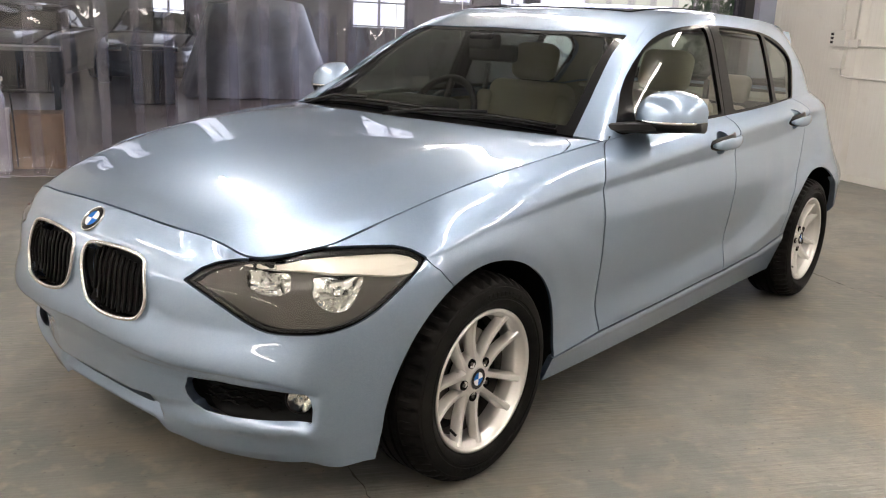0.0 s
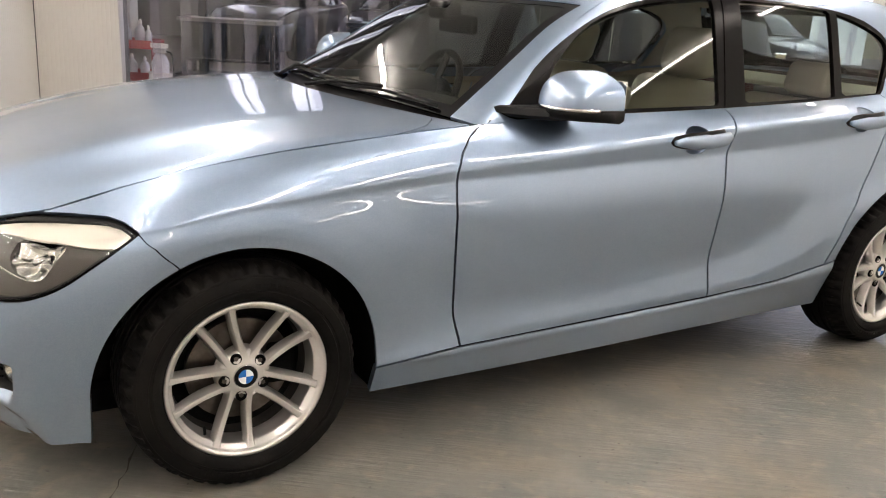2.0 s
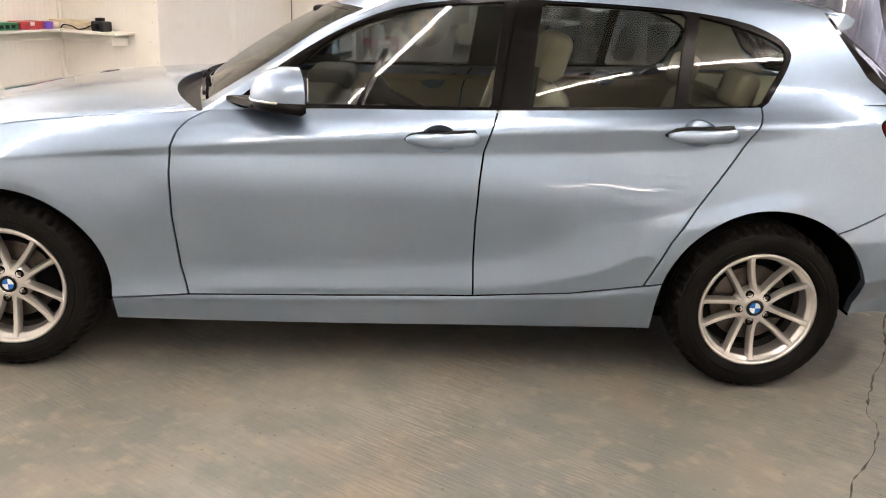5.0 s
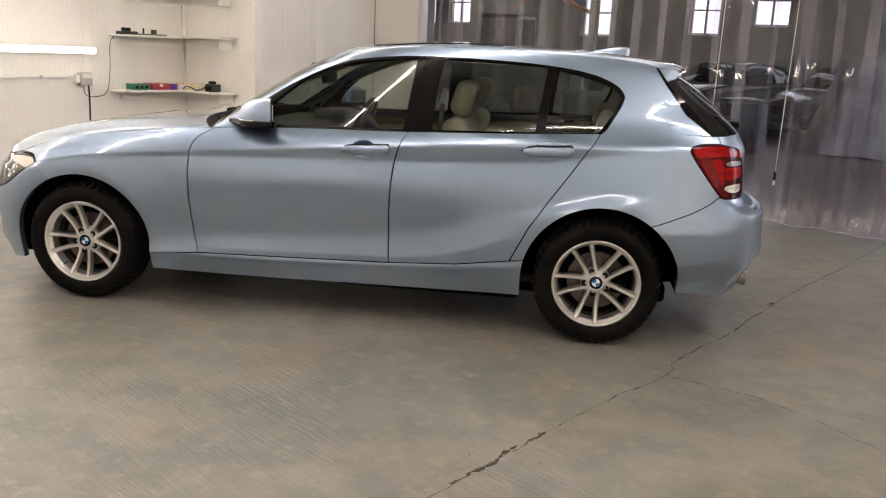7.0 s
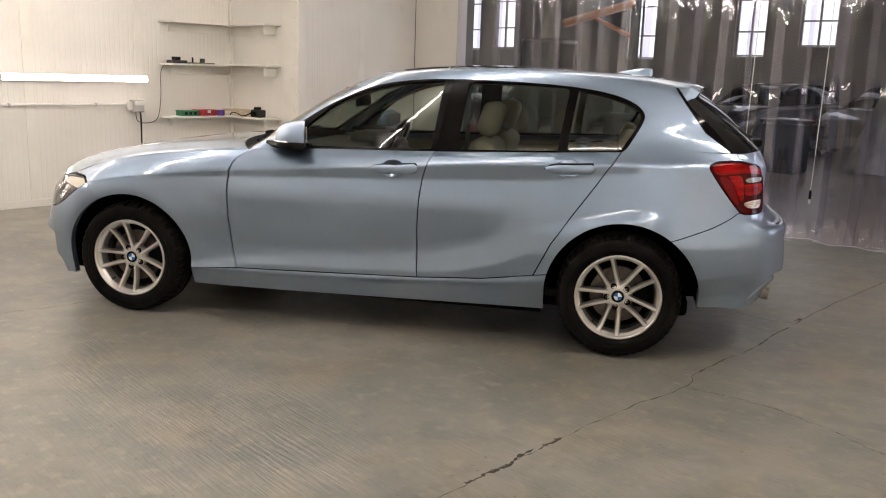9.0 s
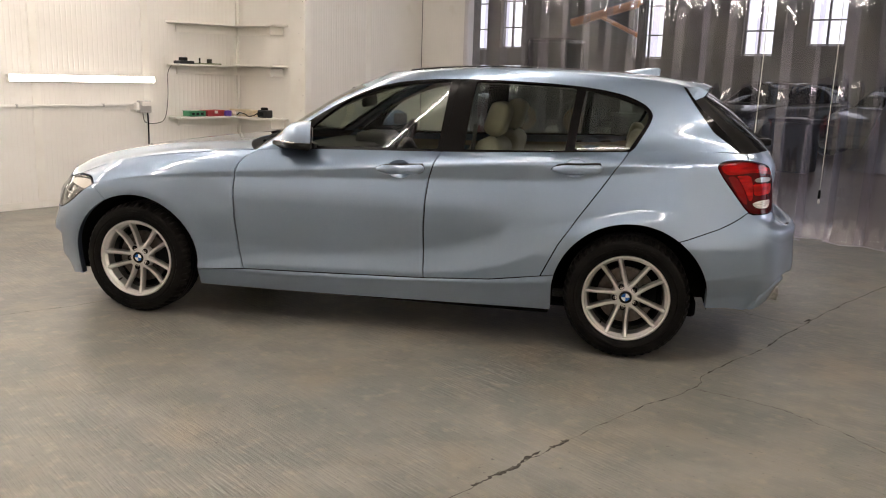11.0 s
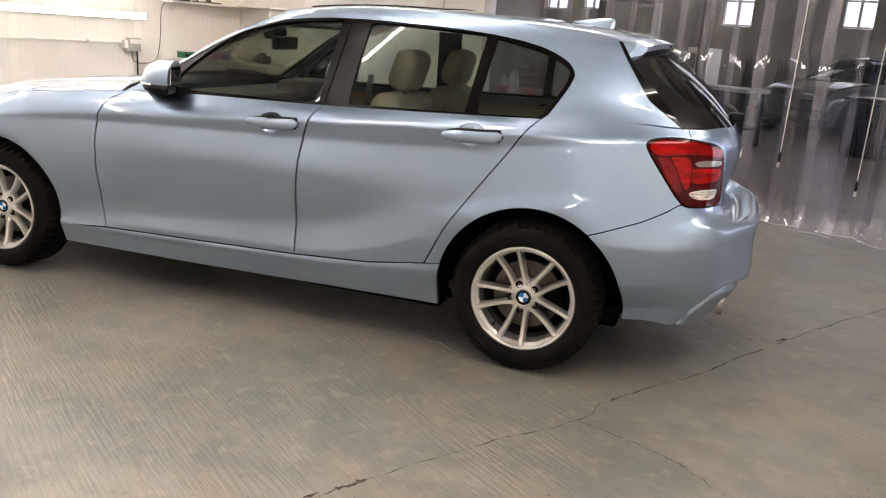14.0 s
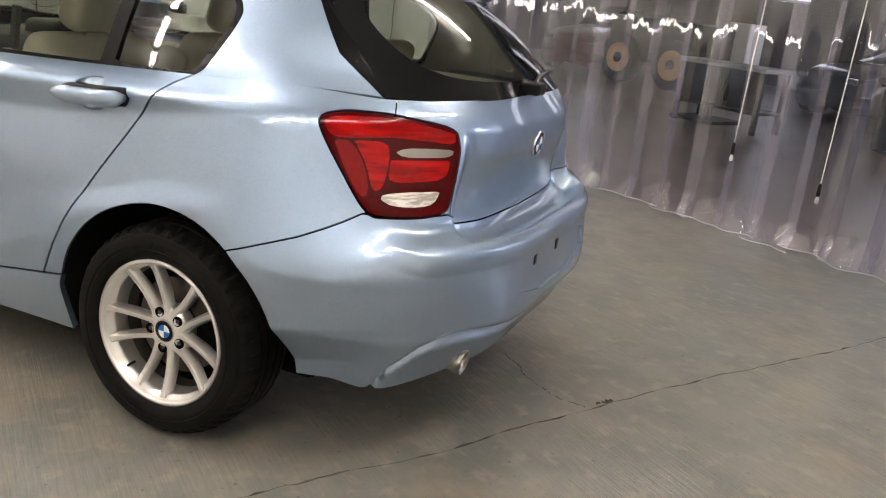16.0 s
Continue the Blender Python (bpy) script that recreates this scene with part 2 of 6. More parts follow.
def add_tube(bm, pts, r, n=8, closed=False):
    """A round bar along a line of points."""
    pts = [Vector(p) for p in pts]
    rings, side = [], None
    for i, p in enumerate(pts):
        a = pts[i - 1] if i or closed else p
        b = pts[(i + 1) % len(pts)] if i + 1 < len(pts) or closed else p
        d = (b - a).normalized()
        if side is None:
            side = d.orthogonal().normalized()
        side = (side - d * side.dot(d)).normalized()
        up = d.cross(side)
        rings.append([bm.verts.new(p + r * (math.cos(6.2832 * k / n) * side + math.sin(6.2832 * k / n) * up)) for k in range(n)])
    m = len(rings)
    for i in range(m if closed else m - 1):
        A, B = rings[i], rings[(i + 1) % m]
        for k in range(n):
            bm.faces.new((A[k], A[(k + 1) % n], B[(k + 1) % n], B[k]))
    if not closed:
        bm.faces.new(rings[0]), bm.faces.new(rings[-1])
    return bm


def tube(pts, r, n=8, closed=False):
    return add_tube(bmesh.new(), pts, r, n, closed)


def add_lathe(bm, prof, n=48, m=None):
    """Turns a profile of (radius, height) round the z axis."""
    rings = []
    for r, h in prof:
        rings.append([bm.verts.new((m or WORLD) @ Vector((r * math.cos(6.28318 * k / n), r * math.sin(6.28318 * k / n), h))) for k in range(n)])
    for A, B in zip(rings, rings[1:]):
        for k in range(n):
            bm.faces.new((A[k], A[(k + 1) % n], B[(k + 1) % n], B[k]))
    return rings


def lathe(prof, n=48, m=None):
    bm = bmesh.new()
    add_lathe(bm, prof, n, m)
    return bm


def spline(pts, n, closed=False):
    """A smooth line through points, n steps to each stretch."""
    P = [Vector(p) for p in pts]
    out, m = [], len(P)
    for i in range(m if closed else m - 1):
        p1, p2 = P[i], P[(i + 1) % m]
        p0 = P[i - 1] if i or closed else p1 + (p1 - p2)
        p3 = P[(i + 2) % m] if i + 2 < m or closed else p2 + (p2 - p1)
        for k in range(n):
            t = k / n
            out.append(0.5 * (2 * p1 + (p2 - p0) * t + (2 * p0 - 5 * p1 + 4 * p2 - p3) * t * t + (3 * p1 - p0 - 3 * p2 + p3) * t * t * t))
    if not closed:
        out.append(P[-1])
    return out

# ---- the room ----
def structure(name, bm, material, label, category, at=ROOM):
    ob = part(name, bm, material)
    ob.matrix_world = at
    return tagged(ob, label, category, kind="structure")


structure("floor", box((U0 - 0.3, V_BACK - 0.2, -0.12), (U1 + 0.3, V_CURT + 0.02, 0.0)), M_FLOOR, "grey painted concrete floor with brush grain and cracks", "floor")
structure("ceiling", box((U0 - 0.3, V_BACK - 0.2, H), (U1 + 0.3, V_CURT + 0.2, H + 0.1)), M_CEIL, "pale panelled ceiling", "ceiling")


def ribbed_wall(name, length, height, thick, ribs, panel, at, label):
    """A wall of ribbed white panels, each with fine upright grooves; a cover strip hides each joint."""
    wall = part(name, box((0, -thick, 0), (length, -0.012, height)), M_WALL)
    wall.matrix_world = at
    tagged(wall, label, "wall", kind="structure")
    x = 0.0
    while x < length - 0.05:
        e = min(x + panel, length)
        bm = bmesh.new()
        n = max(2, int((e - x) / ribs))
        prof = []
        for k in range(n):
            a, b = x + 0.004 + (e - x - 0.008) * k / n, x + 0.004 + (e - x - 0.008) * (k + 1) / n
            prof += [(a, -0.0015), (a + 0.25 * (b - a), 0.0), (a + 0.85 * (b - a), 0.0), (b, -0.0015)]
        lo = [bm.verts.new((p, q, 0.0)) for p, q in prof]
        hi = [bm.verts.new((p, q, height)) for p, q in prof]
        for i in range(len(prof) - 1):
            bm.faces.new((lo[i], lo[i + 1], hi[i + 1], hi[i]))
        bb = [bm.verts.new((x + 0.004, -0.012, 0)), bm.verts.new((x + 0.004, -0.012, height)), bm.verts.new((e - 0.004, -0.012, 0)), bm.verts.new((e - 0.004, -0.012, height))]
        bm.faces.new((bb[0], lo[0], hi[0], bb[1]))
        bm.faces.new((lo[-1], bb[2], bb[3], hi[-1]))
        part("panel", bm, M_WALL, wall)
        if e < length - 0.02:
            part("cover_strip", box((e - 0.025, -0.010, 0.0), (e + 0.055, 0.004, height), 0.001, 1), M_TRIM, wall)
        x = e
    part("skirting", box((0, 0.0005, 0.0), (length, 0.014, 0.07), 0.003, 1), M_TRIM, wall)
    return wall


def at_wall(u, v, ang):
    return ROOM @ pose(u, v, 0, 0, 0, ang)


# local x runs along the wall, local y points into the room
ribbed_wall("wall_west", V_NOOK - V_BACK, H, 0.1, 0.05, 1.15, at_wall(U0, V_NOOK, -90), "white ribbed panel wall with cover strips")
ribbed_wall("wall_nook", U_NOOK - U0, H, 0.1, 0.05, 1.15, at_wall(U_NOOK, V_NOOK, 180), "white panel wall at the back of the shelf nook")
ribbed_wall("wall_return", V_CURT + 0.05 - V_NOOK, H, 0.1, 0.035, 0.9, at_wall(U_NOOK, V_CURT + 0.05, -90), "white ribbed panel wall beside the strip curtain")
ribbed_wall("wall_pier", U_CURT0 - U_NOOK, H, 0.1, 0.035, 1.2, at_wall(U_CURT0, V_CURT + 0.05, 180), "narrow white ribbed wall where the strip curtain ends")
ribbed_wall("wall_east", V_CURT + 0.4 - V_BACK, H, 0.1, 0.05, 1.15, at_wall(U1, V_BACK, 90), "white ribbed panel wall")
ribbed_wall("wall_south", U1 - U0, H, 0.1, 0.05, 1.15, at_wall(U0, V_BACK, 0), "white ribbed panel wall")


# ---- lamps ----
def tube_lamp(p0, p1, back, material, label, r=0.022, drop=0.035):
    """A slim batten with a glowing tube, between two places of the room; a wall lamp has a half-round diffuser on a flat back."""
    a, b = ROOM @ Vector(p0), ROOM @ Vector(p1)
    d = (b - a).normalized()
    out = -(ROOM.to_3x3() @ Vector(back)).normalized()
    lamp = thing("tube_light", label, "tube light", group="tube lights")
    if back[2]:
        part("tube", cyl(a + d * 0.02, b - d * 0.02, r, n=14), material, lamp, smooth=True)
        part("end_cap", cyl(a, a + d * 0.03, r * 1.15, n=14), M_WHITE_PL, lamp)
        part("end_cap", cyl(b - d * 0.03, b, r * 1.15, n=14), M_WHITE_PL, lamp)
        part("batten", cyl(a - out * drop, b - out * drop, 0.013, n=4), M_WHITE_PL, lamp)
        return lamp
    up = Vector((0, 0, 1))
    q = Matrix((d, up, out)).transposed().to_4x4()
    bm, rows = bmesh.new(), []
    for k in range(11):
        g = math.pi * (k / 10 - 0.5)
        rows.append([bm.verts.new(c + up * (0.030 * math.sin(g)) + out * (0.020 * math.cos(g) - 0.012)) for c in (a + d * 0.012, b - d * 0.012)])
    for e, f in zip(rows, rows[1:]):
        bm.faces.new((e[0], e[1], f[1], f[0]))
    part("diffuser", bm, material, lamp, smooth=True)
    mid = Matrix.Translation((a + b) / 2) @ q
    h = (b - a).length / 2
    part("back_plate", box((-h, -0.034, -0.046), (h, 0.034, -0.0125), 0.003, 1, mid), M_WHITE_PL, lamp)
    for x in (-h, h - 0.012):
        part("end_cap", box((x, -0.032, -0.0123), (x + 0.012, 0.032, 0.011), 0.002, 1, mid), M_WHITE_PL, lamp)
    return lamp


LOW_LAMP = "long glowing tube light fixed low on the white wall"
for v in (0.28, -1.32, -2.92, -4.52):
    tube_lamp((U0 + 0.05, v, 1.22), (U0 + 0.05, v + 1.5, 1.22), (-1, 0, 0), M_TUBE_W, LOW_LAMP)
for v in (-5.0,):
    tube_lamp((U1 - 0.05, v, 1.22), (U1 - 0.05, v + 1.5, 1.22), (1, 0, 0), M_TUBE_W, LOW_LAMP)
# rows of tubes under the ceiling run towards the curtain
for u, v0 in ((-2.55, -4.3), (-0.35, -4.3), (1.92, -4.65), (4.35, -4.0)):
    for k in range(6):
        v = v0 + 1.45 * k
        if v < (1.9 if u < 0 else 3.0) and not (u < -2 and v > 1.2):
            tube_lamp((u, v, H - 0.06), (u, v + 1.25, H - 0.06), (0, 0, 1), M_TUBE, "long white tube light under the ceiling")

# ---- the strip curtain ----
M_HEM = mat("pvc_edge_glint", (0.62, 0.60, 0.68), 0.2)
def curtain():
    cur = thing("strip_curtain", "long curtain of clear overlapping plastic strips, slightly violet and creased", "curtain", ROOM)
    rnd = random.Random(4)
    w, u, k = 0.30, U_CURT0 + 0.02, 0
    while u < U_CURT1:
        off = 0.018 if k % 2 else -0.012
        bm = bmesh.new()
        ph, amp, lean, curl, lift = rnd.uniform(0, 6), rnd.uniform(0.003, 0.010), rnd.uniform(-0.02, 0.02), rnd.uniform(0.03, 0.12), rnd.uniform(0.0, 0.02)
        n, rows = 10, 18
        g = []
        for j in range(rows + 1):
            z = 0.008 + lift + (H - 0.10) * (j / rows) ** 1.25
            row = []
            for i in range(n + 1):
                s = i / n
                y = V_CURT - 0.04 + off + amp * math.sin(6.28 * s * 1.2 + ph) + 0.012 * (1 - z / H) * math.sin(9 * s + ph * 2) + lean * (1 - z / H) + 0.012 * abs(s - 0.5) * 2
                if z < 0.15:
                    y += -curl * (1 - z / 0.15) ** 1.5 * (0.3 + 0.7 * abs(math.sin(3.1 * s + ph)))
                row.append(bm.verts.new((u + s * w * 1.12 + 0.012 * math.sin(z * 2 + ph), y, z)))
            g.append(row)
        for j in range(rows):
            for i in range(n):
                bm.faces.new((g[j][i], g[j][i + 1], g[j + 1][i + 1], g[j + 1][i]))
        low = [v.co.copy() for v in g[0]]
        st = part("strip", bm, M_PVC, cur, smooth=True)
        # a pale bead paints the highlight on the strip's curled clear edge
        part("hem_glint", tube(low, 0.0026, 5), M_HEM, st, smooth=True)
        u += w * 0.86
        k += 1
    part("rail", box((U_CURT0, V_CURT - 0.09, H - 0.10), (U_CURT1 + 0.1, V_CURT + 0.03, H - 0.02), 0.004), M_GREY_PL, cur)
    return cur


curtain()
structure("post", box((U_CURT1, V_CURT - 0.08, 0), (U_CURT1 + 0.12, V_CURT + 0.1, H), 0.004), mat("dark_steel", (0.03, 0.03, 0.035), 0.5), "dark steel post at the end of the strip curtain", "post")
structure("jamb", box((U_CURT1 + 0.12, V_CURT - 0.02, 0), (U1 + 0.02, V_CURT + 0.1, H), 0.004), noisy(mat("blue_grey_paint", rough=0.5), (0.33, 0.36, 0.46), (0.38, 0.41, 0.5), scale=3), "blue-grey painted door jamb beside the white wall", "jamb")

# ---- the hall behind the curtain ----
HU0, HU1, HV1, HH = -13.0, 11.0, 19.0, 7.8
structure("hall_floor", box((HU0, V_CURT + 0.02, -0.12), (HU1, HV1 + 0.3, -0.004)), M_CONC, "dark worn concrete floor of the hall", "floor")
structure("hall_ceiling", box((HU0, V_CURT + 0.2, HH), (HU1, HV1 + 0.3, HH + 0.1)), M_HALLWALL, "dark roof of the hall", "ceiling")
structure("hall_wall_west", box((HU0 - 0.2, V_CURT, 0), (HU0, HV1 + 0.3, HH)), M_HALLWALL, "dark brick wall of the hall", "wall")
structure("hall_wall_near", box((HU0, V_CURT + 0.16, 0), (U_CURT0 - 0.01, V_CURT + 0.3, HH)), M_HALLWALL, "hall side of the partition", "wall")
structure("hall_wall_over", box((U_CURT0, V_CURT + 0.21, H), (HU1, V_CURT + 0.3, HH)), M_HALLWALL, "wall over the curtain opening", "wall")


def hall_far_wall():
    """The far wall, with tall paned windows cut through it."""
    wins = [(-12.45, .9, 2.15), (-11.1, .8, 2.2), (-6.5, .9, 1.95), (-3.45, .8, 2.05), (-1.8, .9, 2.3), (1.2, .8, 1.2), (6.4, 1.5, 1.2), (8.5, 1.0, 1.9), (10.2, .8, 1.9)]
    z1 = 7.0
    bm, u = bmesh.new(), HU0
    for c, w, z0 in wins:
        add_box(bm, (u, HV1, 0), (c - w / 2, HV1 + 0.3, z1))
        add_box(bm, (c - w / 2, HV1, 0), (c + w / 2, HV1 + 0.3, z0))
        u = c + w / 2
    add_box(bm, (u, HV1, 0), (HU1, HV1 + 0.3, z1))
    add_box(bm, (HU0, HV1, z1), (HU1, HV1 + 0.3, HH))
    structure("hall_wall_far", bm, M_HALLWALL, "dark far wall of the hall with tall windows", "wall")
    fr = mat("window_frame_paint", (0.25, 0.25, 0.27), 0.5)
    for i, (c, w, z0) in enumerate(wins):
        win = tagged(thing("window_%d" % (i + 1), "", "", ROOM), "tall hall window with bright sky behind its panes", "window", kind="structure")
        for a in (-w / 2 + 0.03, 0.0, w / 2 - 0.03):
            part("frame_bar", box((c + a - 0.025, HV1 + 0.1, z0), (c + a + 0.025, HV1 + 0.16, z1)), fr, win)
        for h in [z0 + 0.03] + [z0 + 0.62 + 0.78 * k for k in range(int((z1 - z0 - 0.9) / 0.78) + 1)] + [z1 - 0.03]:
            part("glazing_bar", box((c - w / 2 + 0.06, HV1 + 0.105, h - 0.02), (c + w / 2 - 0.06, HV1 + 0.155, h + 0.02)), fr, win)


hall_far_wall()
structure("backdrop", box((HU0 - 2, HV1 + 1.0, 0.2), (HU1 + 2, HV1 + 1.02, 9)), M_SKYGLOW, "bright overcast sky", "sky")

# ---- the car: surfaces ----
# x runs from the front axle to the rear, w is the half width, z the height; a smooth skin is drawn through these lines
NOSE_TO_TAIL = {
    "bottom": [(-.70, 0, .205), (-.683, .30, .196), (-.612, .55, .166), (-.515, .72, .166), (-.388, .805, .178), (0, .818, .19), (.40, .825, .188), (1.0, .828, .19),
               (1.65, .83, .20), (2.2, .832, .208), (2.69, .838, .215), (3.05, .842, .25), (3.275, .755, .255), (3.44, .48, .285), (3.48, 0, .292)],
    "sill": [(-.742, 0, .29), (-.728, .30, .29), (-.665, .55, .29), (-.555, .735, .29), (-.40, .825, .285), (0, .845, .28), (.40, .864, .285), (1.0, .874, .30),
             (1.65, .879, .32), (2.2, .890, .355), (2.69, .875, .40), (3.08, .885, .43), (3.342, .79, .42), (3.50, .50, .42), (3.54, 0, .42)],
    "low": [(-.757, 0, .43), (-.744, .30, .43), (-.675, .56, .43), (-.55, .755, .43), (-.40, .842, .43), (0, .864, .42), (.42, .857, .42), (1.0, .857, .43),
            (1.65, .860, .44), (2.2, .893, .47), (2.69, .895, .52), (3.06, .897, .54), (3.34, .80, .55), (3.505, .50, .56), (3.55, 0, .565)],
    "mid": [(-.757, 0, .55), (-.744, .30, .55), (-.67, .56, .555), (-.53, .765, .56), (-.38, .848, .57), (0, .876, .60), (.42, .876, .60), (1.0, .883, .60),
            (1.65, .887, .60), (2.2, .896, .61), (2.69, .906, .63), (3.03, .897, .63), (3.32, .80, .65), (3.485, .50, .66), (3.535, 0, .665)],
    "high": [(-.748, 0, .64), (-.733, .30, .64), (-.65, .57, .645), (-.50, .76, .65), (-.35, .846, .66), (0, .872, .70), (.42, .870, .72), (1.0, .877, .72),
             (1.65, .881, .72), (2.2, .884, .73), (2.69, .888, .75), (3.01, .864, .74), (3.27, .755, .735), (3.415, .50, .715), (3.455, 0, .71)],
    "crease": [(-.720, 0, .712), (-.705, .30, .71), (-.630, .54, .690), (-.465, .738, .700), (-.29, .832, .722), (0, .858, .772), (.42, .860, .815), (1.0, .865, .860),
               (1.65, .866, .908), (2.2, .860, .945), (2.69, .832, .962), (3.0, .790, .965), (3.23, .685, .955), (3.40, .45, .90), (3.452, 0, .885)],
    "shoulder": [(-.690, 0, .745), (-.676, .30, .737), (-.620, .53, .715), (-.448, .708, .728), (-.268, .790, .772), (0, .820, .825), (.42, .834, .878), (1.0, .836, .915),
                 (1.65, .838, .948), (2.2, .826, .975), (2.69, .788, .997), (3.0, .752, 1.005), (3.22, .662, .995), (3.375, .45, .975), (3.425, 0, .965)],
    "belt": [(-.662, 0, .772), (-.648, .30, .760), (-.602, .53, .728), (-.428, .675, .753), (-.25, .735, .812), (0, .764, .868), (.42, .786, .922), (1.0, .780, .962),
             (1.65, .778, .980), (2.2, .762, 1.0), (2.69, .722, 1.022), (2.98, .70, 1.038), (3.205, .628, 1.03), (3.34, .44, 1.035), (3.395, 0, 1.035)],
}


def curve_at(P, q, t, mirror=(False, False)):
    """Smooth curve through the points P (n, ..., 3) at the rising values q, read at t (m)."""
    P, q = np.asarray(P, float), np.asarray(q, float)
    flip = np.array([1.0, -1.0, 1.0])
    if mirror[0]:
        P, q = np.concatenate([P[1:2] * flip, P]), np.concatenate([[2 * q[0] - q[1]], q])
    if mirror[1]:
        P, q = np.concatenate([P, P[-2:-1] * flip]), np.concatenate([q, [2 * q[-1] - q[-2]]])
    d = np.diff(q)
    sl = np.diff(P, axis=0) / d.reshape(-1, *[1] * (P.ndim - 1))
    T = np.empty_like(P)
    T[0], T[-1] = sl[0], sl[-1]
    a = (d[1:] / (d[1:] + d[:-1])).reshape(-1, *[1] * (P.ndim - 1))
    T[1:-1] = sl[:-1] * a + sl[1:] * (1 - a)
    k = np.clip(np.searchsorted(q, t, side="right") - 1, 0, len(q) - 2)
    h = d[k]
    u = ((t - q[k]) / h).reshape(-1, *[1] * (P.ndim - 1))
    h = h.reshape(u.shape)
    return (2 * u**3 - 3 * u**2 + 1) * P[k] + (u**3 - 2 * u**2 + u) * h * T[k] + (3 * u**2 - 2 * u**3) * P[k + 1] + (u**3 - u**2) * h * T[k + 1]


def chords(P):
    return np.concatenate([[0], np.cumsum(np.linalg.norm(np.diff(np.asarray(P, float), axis=0), axis=1))])


# one more station beside the headlights, where the bonnet's edge drops to their top
for _n, _c in NOSE_TO_TAIL.items():
    _q = chords(_c)
    _p = curve_at(_c, _q, np.array([_q[1] + .80 * (_q[2] - _q[1])]), (True, True))[0]
    _c.insert(2, tuple(float(v) for v in _p))
NOSE_TO_TAIL["belt"][2:5] = [(-.620, .484, .7440), (-.600, .542, .7235), (-.434, .678, .749)]


def between(a, b, f, dip):
    """A line part of the way from one line to the next, drawn in a little along the flanks."""
    out = []
    for i, (p, q) in enumerate(zip(NOSE_TO_TAIL[a], NOSE_TO_TAIL[b])):
        d = dip * (0.0, 0.5, 1.0, 1.0, 0.35, 0.0)[i - 6] if 6 <= i <= 11 else 0.0
        out.append((p[0] + f * (q[0] - p[0]), p[1] + f * (q[1] - p[1]) - d, p[2] + f * (q[2] - p[2])))
    return out


_lines = {}
for _n, _c in NOSE_TO_TAIL.items():
    if _n == "crease":
        _lines["under"] = between("crease", "high", 0.20, 0.006)
    _lines[_n] = _c
    if _n == "bottom":
        _lines["skirt"] = between("sill", "bottom", 0.25, 0.0)
    if _n == "sill":
        _lines["kick"] = between("sill", "low", 0.25, 0.009)
NOSE_TO_TAIL = _lines
HOOD_CENTRE = [(-.662, 0, .772), (-.60, 0, .805), (-.45, 0, .855), (-.2, 0, .905), (.1, 0, .945), (.30, 0, .960), (.46, 0, .970)]
COWL = [(.46, 0, .970), (.49, .30, .968), (.57, .57, .960), (.68, .786, .946)]
FLANK = {
    "belt": [(.70, .784, .947), (1.0, .779, .962), (1.65, .776, .980), (2.2, .760, 1.0), (2.69, .720, 1.022), (2.98, .698, 1.038), (3.205, .628, 1.035)],
    "glass": [(.93, .690, 1.095), (1.14, .716, 1.12), (1.70, .716, 1.15), (2.2, .702, 1.165), (2.66, .672, 1.17), (2.92, .656, 1.17), (3.095, .618, 1.155)],
    "top": [(1.14, .618, 1.235), (1.30, .642, 1.272), (1.75, .648, 1.318), (2.2, .638, 1.322), (2.62, .618, 1.305), (2.86, .606, 1.28), (2.985, .592, 1.255)],
    "rail": [(1.40, .550, 1.358), (1.50, .572, 1.372), (1.80, .588, 1.398), (2.2, .584, 1.400), (2.6, .570, 1.385), (2.82, .558, 1.365), (2.92, .548, 1.345)],
}
SCREEN_CENTRE = [(.545, 0, .982), (.78, 0, 1.145), (1.02, 0, 1.280), (1.27, 0, 1.382)]
ROOF_FRONT = [(1.27, 0, 1.382), (1.29, .20, 1.381), (1.335, .40, 1.373), (1.40, .550, 1.358)]
ROOF_CENTRE = [(1.27, 0, 1.382), (1.6, 0, 1.418), (2.0, 0, 1.430), (2.4, 0, 1.425), (2.75, 0, 1.405), (2.96, 0, 1.385)]
ROOF_REAR = [(2.96, 0, 1.385), (2.955, .25, 1.380), (2.94, .42, 1.368), (2.92, .548, 1.345)]
HATCH_CENTRE = [(3.395, 0, 1.035), (3.28, 0, 1.16), (3.14, 0, 1.28), (2.96, 0, 1.385)]


def loft(lines, step, mirror, across=None):
    """Grid over a set of lines that run the same way; across: a finer step from line to line."""
    L = np.array(list(lines.values()), float)
    q = np.mean([chords(c) for c in L], axis=0)
    ns = int(q[-1] / step) + 1
    A = curve_at(np.transpose(L, (1, 0, 2)), q, np.linspace(0, q[-1], ns), mirror)
    r = np.mean([chords(c) for c in A], axis=0)
    nt = int(r[-1] / (across or step)) + 1
    B = curve_at(np.transpose(A, (1, 0, 2)), r, np.linspace(0, r[-1], nt))
    return np.transpose(B, (1, 0, 2))


def line_at(P, t, mirror=(False, False)):
    q = chords(P)
    return curve_at(P, q, np.asarray(t) * q[-1], mirror)


